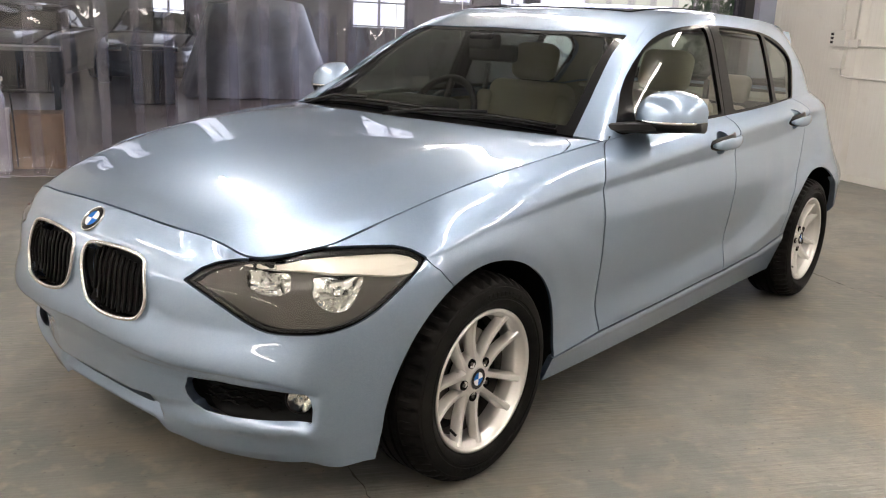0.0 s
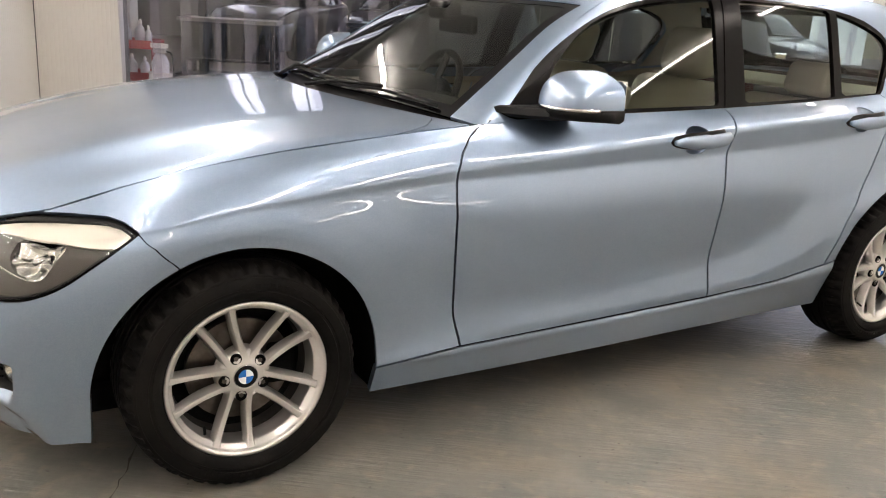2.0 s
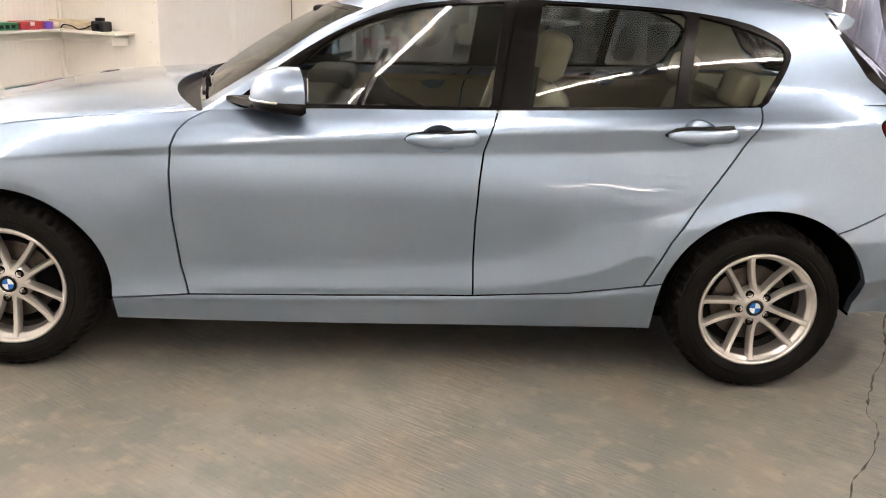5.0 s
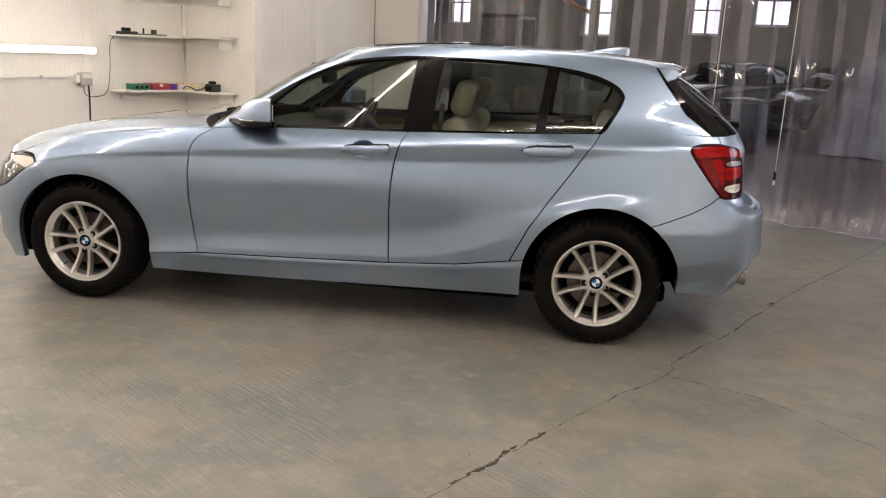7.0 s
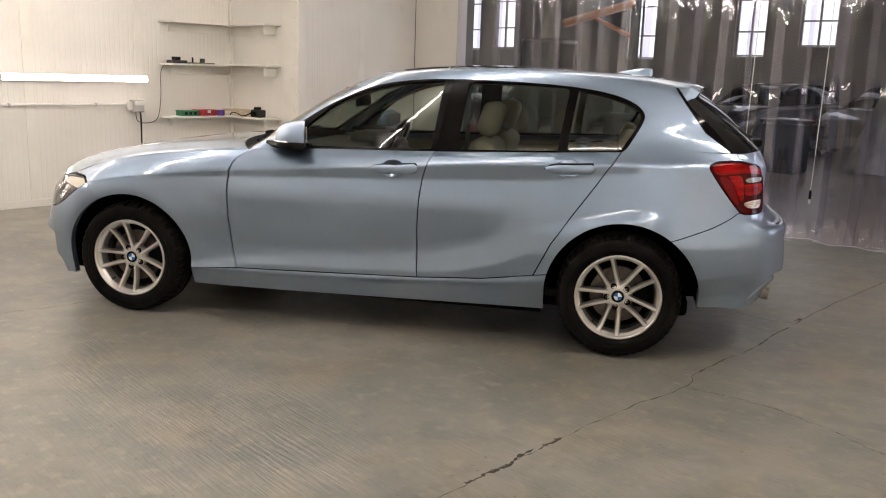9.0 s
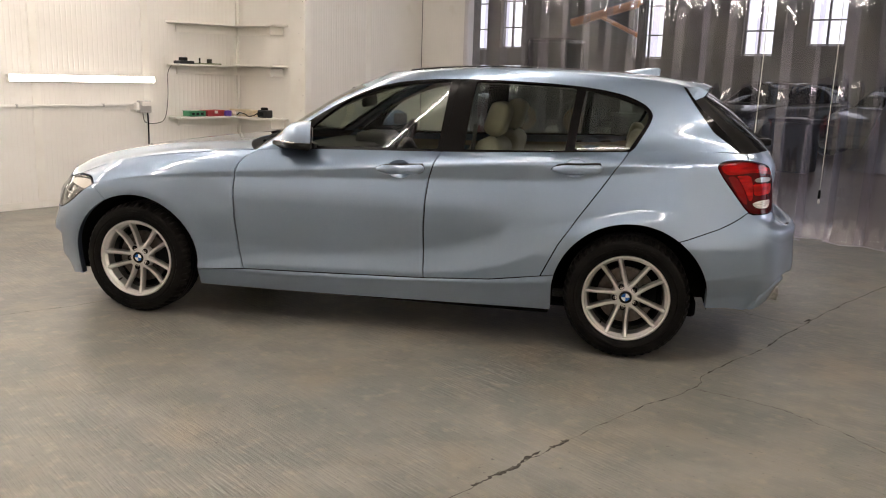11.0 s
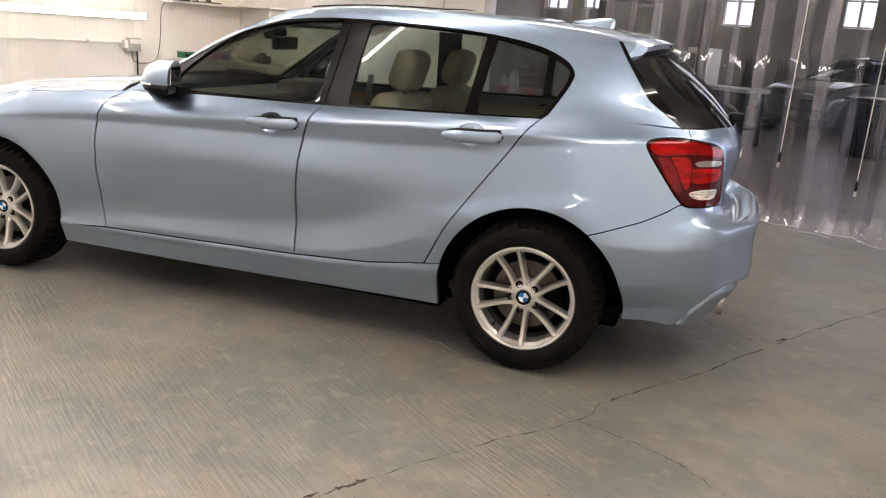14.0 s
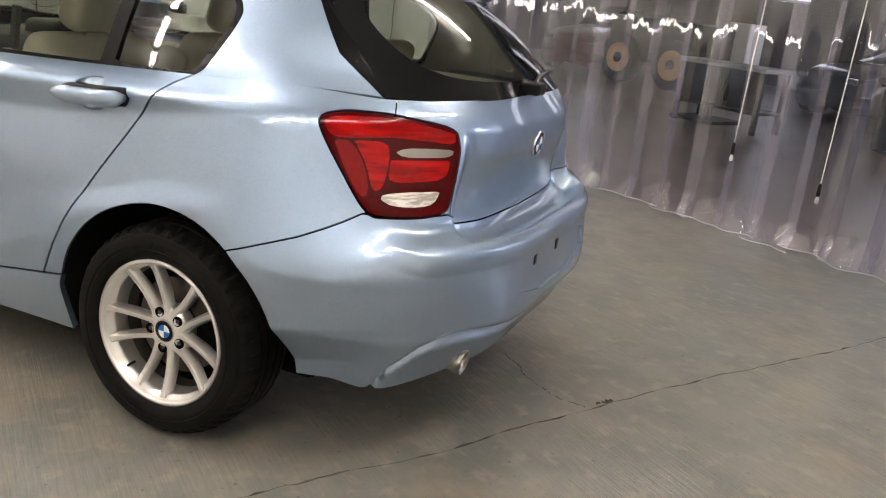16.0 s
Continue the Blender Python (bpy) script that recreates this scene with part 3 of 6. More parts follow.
def coons(c0, c1, d0, d1, ns, nt):
    """Patch between four edges: c0 to c1 along s at t = 0 and 1, d0 to d1 along t at s = 0 and 1."""
    s, t = np.linspace(0, 1, ns), np.linspace(0, 1, nt)
    C0, C1, D0, D1 = (c(s) if callable(c) else line_at(c, s) for c in (c0, c1)), None, None, None
    C0, C1 = C0
    D0, D1 = (c(t) if callable(c) else line_at(c, t) for c in (d0, d1))
    S, T = s[:, None, None], t[None, :, None]
    ruled = (1 - T) * C0[:, None] + T * C1[:, None] + (1 - S) * D0[None] + S * D1[None]
    corner = (1 - S) * (1 - T) * C0[0] + S * (1 - T) * C0[-1] + (1 - S) * T * C1[0] + S * T * C1[-1]
    return ruled - corner


STEP = 0.022
G_BODY = loft(NOSE_TO_TAIL, 0.0135, (True, True), 0.0062)


def ease(x):
    x = np.clip(x, 0, 1)
    return x * x * (3 - 2 * x)


VALANCE = [(4.60, .20), (4.668, .285), (4.69, .356), (4.745, .415), (4.80, .432), (4.89, .436), (5.10, .415), (5.6, .405)]


def sculpt(G):
    """Hollows and lips pressed into the skin: nose intakes, arch flares, rear valance."""
    q = np.mean([chords(c) for c in np.array(list(NOSE_TO_TAIL.values()), float)], axis=0)
    a = np.linspace(0, q[-1], G.shape[0])[:, None] * np.ones((1, G.shape[1]))
    x, z = G[..., 0], G[..., 2]
    N = np.cross(np.gradient(G, axis=0), np.gradient(G, axis=1))
    N /= np.maximum(np.linalg.norm(N, axis=2, keepdims=True), 1e-9)
    if ((G - np.array([1.3, 0, .5])) * N).sum() < 0:
        N = -N
    d = np.zeros_like(a)
    # brow over the side intakes, hollow below it, shelf with a sharp lip under the intake
    brow = np.interp(a, [0, .2, .45, .8, .9], [.405, .415, .412, .402, .40])
    lip = np.interp(a, [.28, .305, .44, .595, .784], [.214, .222, .240, .262, .277])
    deep = np.interp(a, [.20, .30, .42, .785, .808], [0, .014, .030, .030, 0])
    d -= deep * ease((brow - z) / .02) * ease((z - lip) / .045)
    d -= np.interp(a, [.25, .32, .80, .87], [0, .35, .35, 0]) * np.clip(lip - .006 - z, 0, 1)
    # centre scoop: an undercut, blacked in for its shade, that runs out onto a bright lip
    side = 1 - ease((a - .236 - .55 * np.clip(.286 - z, 0, 1)) / .024)
    d -= .044 * side * ease((.290 - z) / .006) * np.clip((z - .216) / .050, 0, 1) ** .75
    # crease across the bumper
    ridge = np.interp(a, [0, .2, .41, .57, .685, .778, .9], [.461, .454, .440, .443, .436, .420, .41])
    d += .019 * (1 - ease((a - .74) / .08)) * ease((ridge + .12 - z) / .12) * (1 - ease((ridge - z) / .015))
    d -= .22 * np.clip(ridge - .01 - z, 0, .07) * (1 - ease((a - .74) / .08))
    # flares round the wheels: a flat lip, a rounded edge, then the body
    for cx, rx, rz in ((-.005, .376, .360), (2.70, .383, .376)):
        r = (np.sqrt(((x - cx) / rx) ** 2 + (np.maximum(z - .31, 0) / rz) ** 2) - 1) * rz
        d += ((.004 if cx < 1 else .002) * (1 - ease((r - .030) / .090)) - .08 * np.clip(.030 - r, 0, .06)) * ease((z - .26) / .12)
    # rear valance: set in, then a lip
    top = np.interp(a, [p[0] for p in VALANCE], [p[1] for p in VALANCE])
    rear = ease((a - 4.62) / .04)
    d -= rear * (.026 * ease((top - z) / .018) - .022 * ease((top - .030 - z) / .022))
    # rear bumper corners turn in below a crease
    fold = np.interp(a, [4.2, 4.368, 4.466, 4.591, 4.8], [.415, .433, .450, .466, .47])
    d -= .42 * np.clip(fold - z, 0, .14) * ease((a - 4.2) / .05) * (1 - ease((a - 4.50) / .22))
    # the tailgate leans in below a crisp edge
    d -= .26 * np.clip(.957 - z, 0, .25) * ease((a - 4.895) / .035) * ease((z - .668) / .022)
    # bumper edge under the ledge
    edge = np.interp(a, [4.585, 4.606, 4.624, 4.654, 4.69, 4.729, 4.771, 5.33], [.758, .731, .710, .690, .673, .660, .653, .645])
    near = ease((a - 4.60) / .12)
    d += near * (.011 * np.clip(1 - np.abs(z - edge) / .050, 0, 1) + .013 * ease((a - 4.80) / .25) * np.exp(-(((z - .455) / .07) ** 2)))
    out = G + N * d[..., None]
    # the skirt under the front lip reaches lower than the middle
    skirt = np.interp(a, [.24, .29, .40, .5, .6, .7, .8, .87, .95, 1.05], [0, .026, .034, .030, .026, .020, .012, -.004, -.008, 0])
    out[..., 2] -= skirt * ease((.235 - z) / .04)
    return out


def fair(G, passes=110):
    """Even out the swell between shoulder and rear wheel, so that the shine runs calmly over it."""
    for _ in range(passes):
        x, z = G[..., 0], G[..., 2]
        w = ease((x - 1.75) / .35) * (1 - ease((x - 3.12) / .20)) * ease((z - .58) / .10) * (1 - ease((z - .87) / .07))
        S = G.copy()
        S[1:-1] = (G[:-2] + 2 * G[1:-1] + G[2:]) / 4
        T = S.copy()
        T[:, 2:-2] = (S[:, :-4] + 2 * S[:, 2:-2] + S[:, 4:]) / 4
        G = G + (T - G) * w[..., None]
    return G


def flanks(G):
    """The pressed lines of the doors: a double shoulder crease, a hollow below the middle, a flared foot over the sill."""
    for i in range(G.shape[0]):
        x, w, z = G[i].T
        c = float(np.interp(.7, z, x))
        if not (.05 < c < 3.0 and w.min() > .6):
            continue
        hollow = float(1 - ease((c - 1.86) / .32)) * float(ease((c - .35) / .3))
        top = np.interp(c, *CREASE)
        second = np.interp(c, *SECOND)
        foot = np.interp(c, [.37, .64, 1.2, 1.65, 2.0, 2.27, 2.4], [.279, .302, .318, .332, .355, .392, .40])
        strip = max(np.interp(c, [.63, 1.66, 1.88, 2.08, 2.23], [.326, .360, .384, .436, .50]), foot + .012)
        low = max(np.interp(c, [.65, 1.17, 1.68, 1.87, 2.01, 2.10], [.398, .424, .470, .508, .553, .63]), strip + .03)
        mid = max(.705, low + .05)
        h = np.linspace(foot, top, 160)
        knots = [(foot, .05), (strip - .008, .05), (strip + .010, -.22), (low - .030, -.18), (low + .045, .14 * hollow - .12 * (1 - hollow)), (mid - .03, .03 * hollow - .14 * (1 - hollow)),
                 (min(mid + .06, second - .02), -.26), (second - .007, -.28), (second + .007, .10), (top, .08)]
        ks = np.array([k[0] for k in knots])
        ks = np.maximum.accumulate(ks + 1e-5 * np.arange(len(ks)))
        sl = np.interp(h, ks, [k[1] for k in knots])
        p = np.concatenate([[0], np.cumsum((sl[1:] + sl[:-1]) / 2 * np.diff(h))])
        w0, w1 = np.interp([foot, top], z, w)
        p = w0 + p + (w1 - w0 - p[-1]) * (h - foot) / (top - foot)
        m = (z > foot) & (z < top)
        upper = ease((z[m] - .60) / .16)
        amount = ease((c - .44 + .30 * upper) / .40) * (1 - ease((c - 2.15 - .45 * upper) / .36))
        w[m] += amount * (np.interp(z[m], h, p) - w[m])
        G[i, :, 1] = w
    return G


def calm(G):
    """Evens the doors out along the car, so that their shine runs straight."""
    for _ in range(40):
        x, z = G[..., 0], G[..., 2]
        k = ease((x - .45) / .3) * (1 - ease((x - 2.5) / .4)) * ease((z - .27) / .05) * (1 - ease((z - .93) / .04))
        S = G.copy()
        S[1:-1] = (G[:-2] + 2 * G[1:-1] + G[2:]) / 4
        G = G + (S - G) * k[..., None]
    return G


CREASE = list(zip(*[(p[0], p[2]) for p in NOSE_TO_TAIL["crease"][5:13]]))
SECOND = [.30, .66, 1.17, 1.65, 2.04, 2.34, 2.51, 2.8], [.785, .804, .825, .842, .858, .876, .903, .94]
G_BODY = sculpt(flanks(calm(fair(G_BODY))))
G_FLANK = loft(FLANK, STEP, (False, False))
seam_nose, seam_side = NOSE_TO_TAIL["belt"][:5], NOSE_TO_TAIL["belt"][4:8] + [(.68, .786, .946)]
G_HOOD = coons(HOOD_CENTRE, seam_side, lambda t: line_at(seam_nose, t, (True, False)), lambda t: line_at(COWL, t, (True, False)), 60, 34)
edge_a = [c[0] for c in FLANK.values()]
edge_d = [c[-1] for c in FLANK.values()]
G_SCREEN = coons(SCREEN_CENTRE, edge_a, lambda t: line_at([(.545, 0, .982), (.575, .25, .980), (.635, .55, .966), (.70, .784, .947)], t, (True, False)), lambda t: line_at(ROOF_FRONT, t, (True, False)), 40, 34)
G_ROOF = coons(ROOF_CENTRE, list(FLANK["rail"]), lambda t: line_at(ROOF_FRONT, t, (True, False)), lambda t: line_at(ROOF_REAR, t, (True, False)), 70, 28)
G_HATCH = coons(HATCH_CENTRE, edge_d, lambda t: line_at([(3.395, 0, 1.035), (3.34, .44, 1.035), (3.205, .628, 1.035)], t, (True, False)), lambda t: line_at(ROOF_REAR, t, (True, False)), 24, 34)

# ---- the car: cutting the skin into panels ----
class Skin:
    """Part of a surface: corners, normals, two running values for each corner, and faces."""

    def __init__(self, V, N, A, F):
        self.V, self.N, self.A, self.F = V, N, A, F

    def keep(self, F):
        return Skin(self.V, self.N, self.A, F)

    def split(self, fn):
        """The pieces where fn is above and below nought; the cut runs through the faces."""
        f = fn(self.V, self.A)
        V, N, A = [self.V], [self.N], [self.A]
        n, cache, hi, lo = len(self.V), {}, [], []
        newV, newN, newA = [], [], []

        def cut(i, j):
            key = (i, j) if i < j else (j, i)
            if key not in cache:
                i, j = key
                t0, t1, f0, f1 = 0.0, 1.0, f[i], f[j]
                t = f0 / (f0 - f1)
                for _ in range(3):
                    v, a = self.V[i] * (1 - t) + self.V[j] * t, self.A[i] * (1 - t) + self.A[j] * t
                    g = float(fn(v[None], a[None])[0])
                    if (g > 0) == (f0 > 0):
                        t0, f0 = t, g
                    else:
                        t1, f1 = t, g
                    if abs(f0 - f1) < 1e-12:
                        break
                    t = t0 + (t1 - t0) * f0 / (f0 - f1)
                v, a, m = self.V[i] * (1 - t) + self.V[j] * t, self.A[i] * (1 - t) + self.A[j] * t, self.N[i] * (1 - t) + self.N[j] * t
                cache[key] = n + len(newV)
                newV.append(v), newA.append(a), newN.append(m / np.linalg.norm(m))
            return cache[key]

        for face in self.F:
            s = [f[i] > 0 for i in face]
            if all(s):
                hi.append(face)
            elif not any(s):
                lo.append(face)
            else:
                a, b = [], []
                for k, i in enumerate(face):
                    j = face[(k + 1) % len(face)]
                    (a if s[k] else b).append(i)
                    if s[k] != ((f[j]) > 0):
                        c = cut(i, j)
                        a.append(c), b.append(c)
                if len(a) > 2:
                    hi.append(tuple(a))
                if len(b) > 2:
                    lo.append(tuple(b))
        if newV:
            V.append(np.array(newV)), N.append(np.array(newN)), A.append(np.array(newA))
        whole = [np.concatenate(x) for x in (V, N, A)]
        return Skin(*whole, hi), Skin(*whole, lo)


def skin(G, a=None, b=None):
    ns, nt = G.shape[:2]
    a = np.linspace(0, 1, ns) if a is None else a
    b = np.linspace(0, 1, nt) if b is None else b
    ds, dt = np.gradient(G, axis=0), np.gradient(G, axis=1)
    N = np.cross(ds, dt)
    N /= np.maximum(np.linalg.norm(N, axis=2, keepdims=True), 1e-9)
    V = G.reshape(-1, 3).copy()
    N = N.reshape(-1, 3).copy()
    mid = V.mean(axis=0) * np.array([1, 0, 0]) + np.array([0, 0, 0.5])
    if ((V - mid) * N).sum() < 0:
        N = -N
    N[V[:, 1] < 1e-5, 1] = 0
    N /= np.linalg.norm(N, axis=1, keepdims=True)
    A = np.stack(np.meshgrid(a, b, indexing="ij"), -1).reshape(-1, 2)
    F = [(i * nt + j, (i + 1) * nt + j, (i + 1) * nt + j + 1, i * nt + j + 1) for i in range(ns - 1) for j in range(nt - 1)]
    return Skin(V, N, A, F)


def blend_normals(s1, e1, s2, e2, reach):
    """Lets the shine run smoothly over a shared edge; e1 and e2 pick the edge corners of either skin."""
    P = np.concatenate([s1.V[e1], s2.V[e2]])
    M = np.concatenate([s1.N[e1], s2.N[e2]])
    avg = []
    for p in P:
        w = np.exp(-((P - p) ** 2).sum(1) / 0.03**2)
        h1 = (M[: e1.sum()] * w[: e1.sum(), None]).sum(0)
        h2 = (M[e1.sum():] * w[e1.sum():, None]).sum(0)
        m = h1 / np.linalg.norm(h1) + h2 / np.linalg.norm(h2)
        avg.append(m / np.linalg.norm(m))
    avg = np.array(avg)
    for s in (s1, s2):
        for i in range(len(s.V)):
            d = np.sqrt(((P - s.V[i]) ** 2).sum(1))
            k = d.argmin()
            if d[k] < reach:
                t = 1 - d[k] / reach
                t = t * t * (3 - 2 * t)
                m = s.N[i] * (1 - t) + avg[k] * t
                s.N[i] = m / np.linalg.norm(m)


def chaikin(P, n=2):
    P = [np.array(p, float) for p in P]
    for _ in range(n):
        Q = []
        for i, p in enumerate(P):
            q = P[(i + 1) % len(P)]
            Q += [0.75 * p + 0.25 * q, 0.25 * p + 0.75 * q]
        P = Q
    return np.array(P)


def inside(poly, axes, n=2):
    """Signed distance to a rounded outline, above nought inside; axes picks x, w, z or the running values a, b."""
    P = chaikin(poly, n)
    Q = np.roll(P, -1, axis=0)

    def fn(V, A):
        cols = {"x": V[:, 0], "w": V[:, 1], "z": V[:, 2], "a": A[:, 0], "b": A[:, 1]}
        X = np.stack([cols[axes[0]], cols[axes[1]]], 1)
        best, odd = np.full(len(X), 1e9), np.zeros(len(X), bool)
        for p, q in zip(P, Q):
            e, d = q - p, X - p
            if e @ e < 1e-12:
                continue
            t = np.clip((d @ e) / (e @ e), 0, 1)
            best = np.minimum(best, ((d - t[:, None] * e) ** 2).sum(1))
            if p[1] != q[1]:
                c = (p[1] > X[:, 1]) != (q[1] > X[:, 1])
                odd ^= c & (X[:, 0] < (q[0] - p[0]) * (X[:, 1] - p[1]) / (q[1] - p[1]) + p[0])
        return np.where(odd, 1, -1) * np.sqrt(best)

    return fn


def beyond(pts, axes):
    """Distance past a line given as points of (where, value): value of axes[1] minus the line at axes[0]."""
    P = np.array(pts, float)

    def fn(V, A):
        cols = {"x": V[:, 0], "w": V[:, 1], "z": V[:, 2], "a": A[:, 0], "b": A[:, 1]}
        k, v = cols[axes[0]], cols[axes[1]]
        return v - np.interp(k, P[:, 0], P[:, 1])

    return fn


def shifted(fn, d):
    return lambda V, A: fn(V, A) + d


GAP = 0.0024


def cut(s, fn, gap=GAP):
    """Above, below, and the thin joint between."""
    up, rest = s.split(shifted(fn, -gap))
    joint, down = rest.split(shifted(fn, gap))
    joints.append(joint)
    return up, down


joints = []


def panel_mesh(name, skins, material, side="LR", depth=0.012, offset=0.0, grow=None):
    """A mesh of pieces of skin, on the left (L), the right (R) or both, with a rim turned inwards."""
    V, N, F = [], [], []
    for s in skins if isinstance(skins, (list, tuple)) else (skins,):
        for sd in side:
            sg = np.array([1.0, -1.0, 1.0]) if sd == "L" else np.array([1.0, 1.0, 1.0])
            used = sorted({i for f in s.F for i in f})
            if not used:
                continue
            at = {i: len(V) + k for k, i in enumerate(used)}
            base = s.V[used] + s.N[used] * offset
            if grow is not None:
                base = grow(base, s.N[used])
            V += list(base * sg)
            N += list(s.N[used] * sg)
            flip = sd == "L"
            # outward winding
            f0 = s.F[0]
            c = np.cross(s.V[f0[1]] - s.V[f0[0]], s.V[f0[2]] - s.V[f0[0]])
            if (c @ s.N[f0[0]] < 0) != flip:
                turn_over = True
            else:
                turn_over = False
            for f in s.F:
                g = [at[i] for i in f]
                F.append(tuple(reversed(g)) if turn_over else tuple(g))
            if depth:
                count = {}
                for f in s.F:
                    for k in range(len(f)):
                        e = (f[k], f[(k + 1) % len(f)])
                        count[e] = 1
                for (i, j) in list(count):
                    if (j, i) not in count and not (s.V[i, 1] < 1e-5 and s.V[j, 1] < 1e-5):
                        pi, pj = V[at[i]], V[at[j]]
                        ni, nj = N[at[i]], N[at[j]]
                        q = [pi, pj, pj - nj * depth, pi - ni * depth]
                        gn = np.cross(q[0] - q[1], q[3] - q[1])
                        ln = np.linalg.norm(gn)
                        if ln < 1e-12:
                            continue
                        k0 = len(V)
                        V += q
                        N += [gn / ln] * 4
                        F.append((k0 + 1, k0, k0 + 3, k0 + 2))
    me = bpy.data.meshes.new(name)
    me.from_pydata([tuple(v) for v in V], [], F)
    me.materials.append(material)
    me.shade_smooth()
    if grow is None:
        me.normals_split_custom_set_from_vertices([tuple(n) for n in N])
    return me


def panel(name, skins, material, parent, side="LR", depth=0.012, offset=0.0, label=""):
    return part(name, panel_mesh(name, skins, material, side, depth, offset), None, parent, label)

# ---- the car: materials ----
def paint():
    m = mat("blue_silver_paint", (0.39, 0.45, 0.53), 0.34, 0.95, 1.0, 0.004)
    t, b = nodes_of(m)
    n, l = t.nodes, t.links
    b.inputs["Coat IOR"].default_value = 1.85
    co = n.new("ShaderNodeTexCoord")
    v = n.new("ShaderNodeTexVoronoi")
    v.inputs["Scale"].default_value = 900.0
    l.new(co.outputs["Object"], v.inputs["Vector"])
    mx = n.new("ShaderNodeMix")
    mx.data_type = "RGBA"
    mx.inputs["A"].default_value, mx.inputs["B"].default_value = (0.238, 0.324, 0.450, 1), (0.318, 0.410, 0.545, 1)
    sp = n.new("ShaderNodeSeparateColor")
    l.new(v.outputs["Color"], sp.inputs[0])
    l.new(sp.outputs[0], mx.inputs["Factor"])
    l.new(mx.outputs["Result"], b.inputs["Base Color"])
    # flakes lie more or less flat, so some shine tightly and some broadly
    rg = n.new("ShaderNodeMapRange")
    rg.inputs[3].default_value, rg.inputs[4].default_value = 0.36, 0.50
    l.new(sp.outputs[1], rg.inputs[0])
    l.new(rg.outputs[0], b.inputs["Roughness"])
    return m


M_PAINT = paint()
M_GLASS = clear("car_glass", (0.54, 0.585, 0.545), gloss_rough=0.0, face_on=0.04)
M_SCREEN = clear("windscreen_glass", (0.35, 0.38, 0.325), gloss_rough=0.0, face_on=0.05)
M_FRIT = mat("black_glass_border", (0.003, 0.003, 0.0035), 0.05, spec=0.28)
M_SATIN = mat("satin_black_trim", (0.004, 0.0035, 0.0035), 0.22, spec=0.10)
M_CHROME = mat("chrome", (0.78, 0.78, 0.78), 0.08, 1.0)
M_DARKIN = mat("grille_black", (0.003, 0.003, 0.003), 0.42, spec=0.12)
M_LINER = mat("arch_liner", (0.006, 0.006, 0.006), 0.9, spec=0.0)
M_MIDRED = mat("red_lens", (0.16, 0.001, 0.002), 0.10, coat=0.45, spec=0.0)
M_DEEPRED = mat("deep_red_lens", (0.055, 0.0004, 0.001), 0.12, coat=0.35, spec=0.0)
M_BRIGHTRED = noisy(mat("bright_red_lens", rough=0.12, coat=0.45, spec=0.0), (0.20, 0.0008, 0.001), (0.36, 0.003, 0.003), scale=60, lo=0.40, hi=0.60, stretch=(0.12, 0.12, 1))
M_CLEARLENS = clear("clear_lens", (0.93, 0.93, 0.92), gloss_rough=0.0, face_on=0.05)
M_REFLECT = mat("lamp_reflector", (0.82, 0.82, 0.80), 0.13, 1.0)
M_HLBODY = noisy(mat("headlight_bezel", rough=0.4), (0.042, 0.037, 0.031), (0.060, 0.053, 0.045), scale=20)
M_CREAM = mat("cream_reflector", (0.90, 0.85, 0.77), 0.35)
M_WHITELENS = noisy(mat("white_ribbed_lens", rough=0.2, coat=1.0), (0.42, 0.38, 0.35), (0.80, 0.75, 0.70), scale=24, lo=0.42, hi=0.58, stretch=(1, 1, 6))
M_PIPE = noisy(mat("sooty_steel", rough=0.28, metal=1.0), (0.20, 0.19, 0.18), (0.55, 0.53, 0.51), scale=25)

# ---- the car: panels ----
ridge = np.zeros_like(G_HOOD)
ra, rb = np.meshgrid(np.linspace(0, 1, G_HOOD.shape[0]), np.linspace(0, 1, G_HOOD.shape[1]), indexing="ij")
ridge[..., 2] = 0.045 * rb**1.5 * (1 - rb**3) * np.sin(np.pi * np.clip(ra, 0, 1)) ** 0.6 + 0.004 * np.exp(-(((rb - 0.60 - 0.12 * ra) / 0.07) ** 2)) * np.sin(np.pi * ra)
G_HOOD = G_HOOD + ridge
_q = np.mean([chords(c) for c in np.array(list(NOSE_TO_TAIL.values()), float)], axis=0)
S_BODY = skin(G_BODY, a=np.linspace(0, _q[-1], G_BODY.shape[0]))
S_FLANK, S_HOOD, S_SCREEN, S_ROOF, S_HATCH = skin(G_FLANK), skin(G_HOOD), skin(G_SCREEN), skin(G_ROOF), skin(G_HATCH)
A_END = _q[-1]
blend_normals(S_BODY, (S_BODY.A[:, 1] > 0.9999) & (S_BODY.V[:, 0] > 2.62) & (S_BODY.A[:, 0] < 4.63), S_FLANK, (S_FLANK.A[:, 1] < 0.0001) & (S_FLANK.V[:, 0] > 2.62), 0.10)
blend_normals(S_ROOF, (S_ROOF.A[:, 1] > 0.9999), S_FLANK, (S_FLANK.A[:, 1] > 0.9999), 0.06)
blend_normals(S_SCREEN, (S_SCREEN.A[:, 1] > 0.9999), S_FLANK, (S_FLANK.A[:, 0] < 0.0001), 0.035)
blend_normals(S_SCREEN, (S_SCREEN.A[:, 0] > 0.9999), S_ROOF, (S_ROOF.A[:, 0] < 0.0001), 0.10)

car = thing("car", "light metallic blue five-door hatchback, parked, silver alloy wheels", "car")


def arch(cx, cz, rx, rz):
    return lambda V, A: (np.sqrt(((V[:, 0] - cx) / rx) ** 2 + (np.maximum(V[:, 2] - cz, 0) / rz) ** 2) - 1) * rz


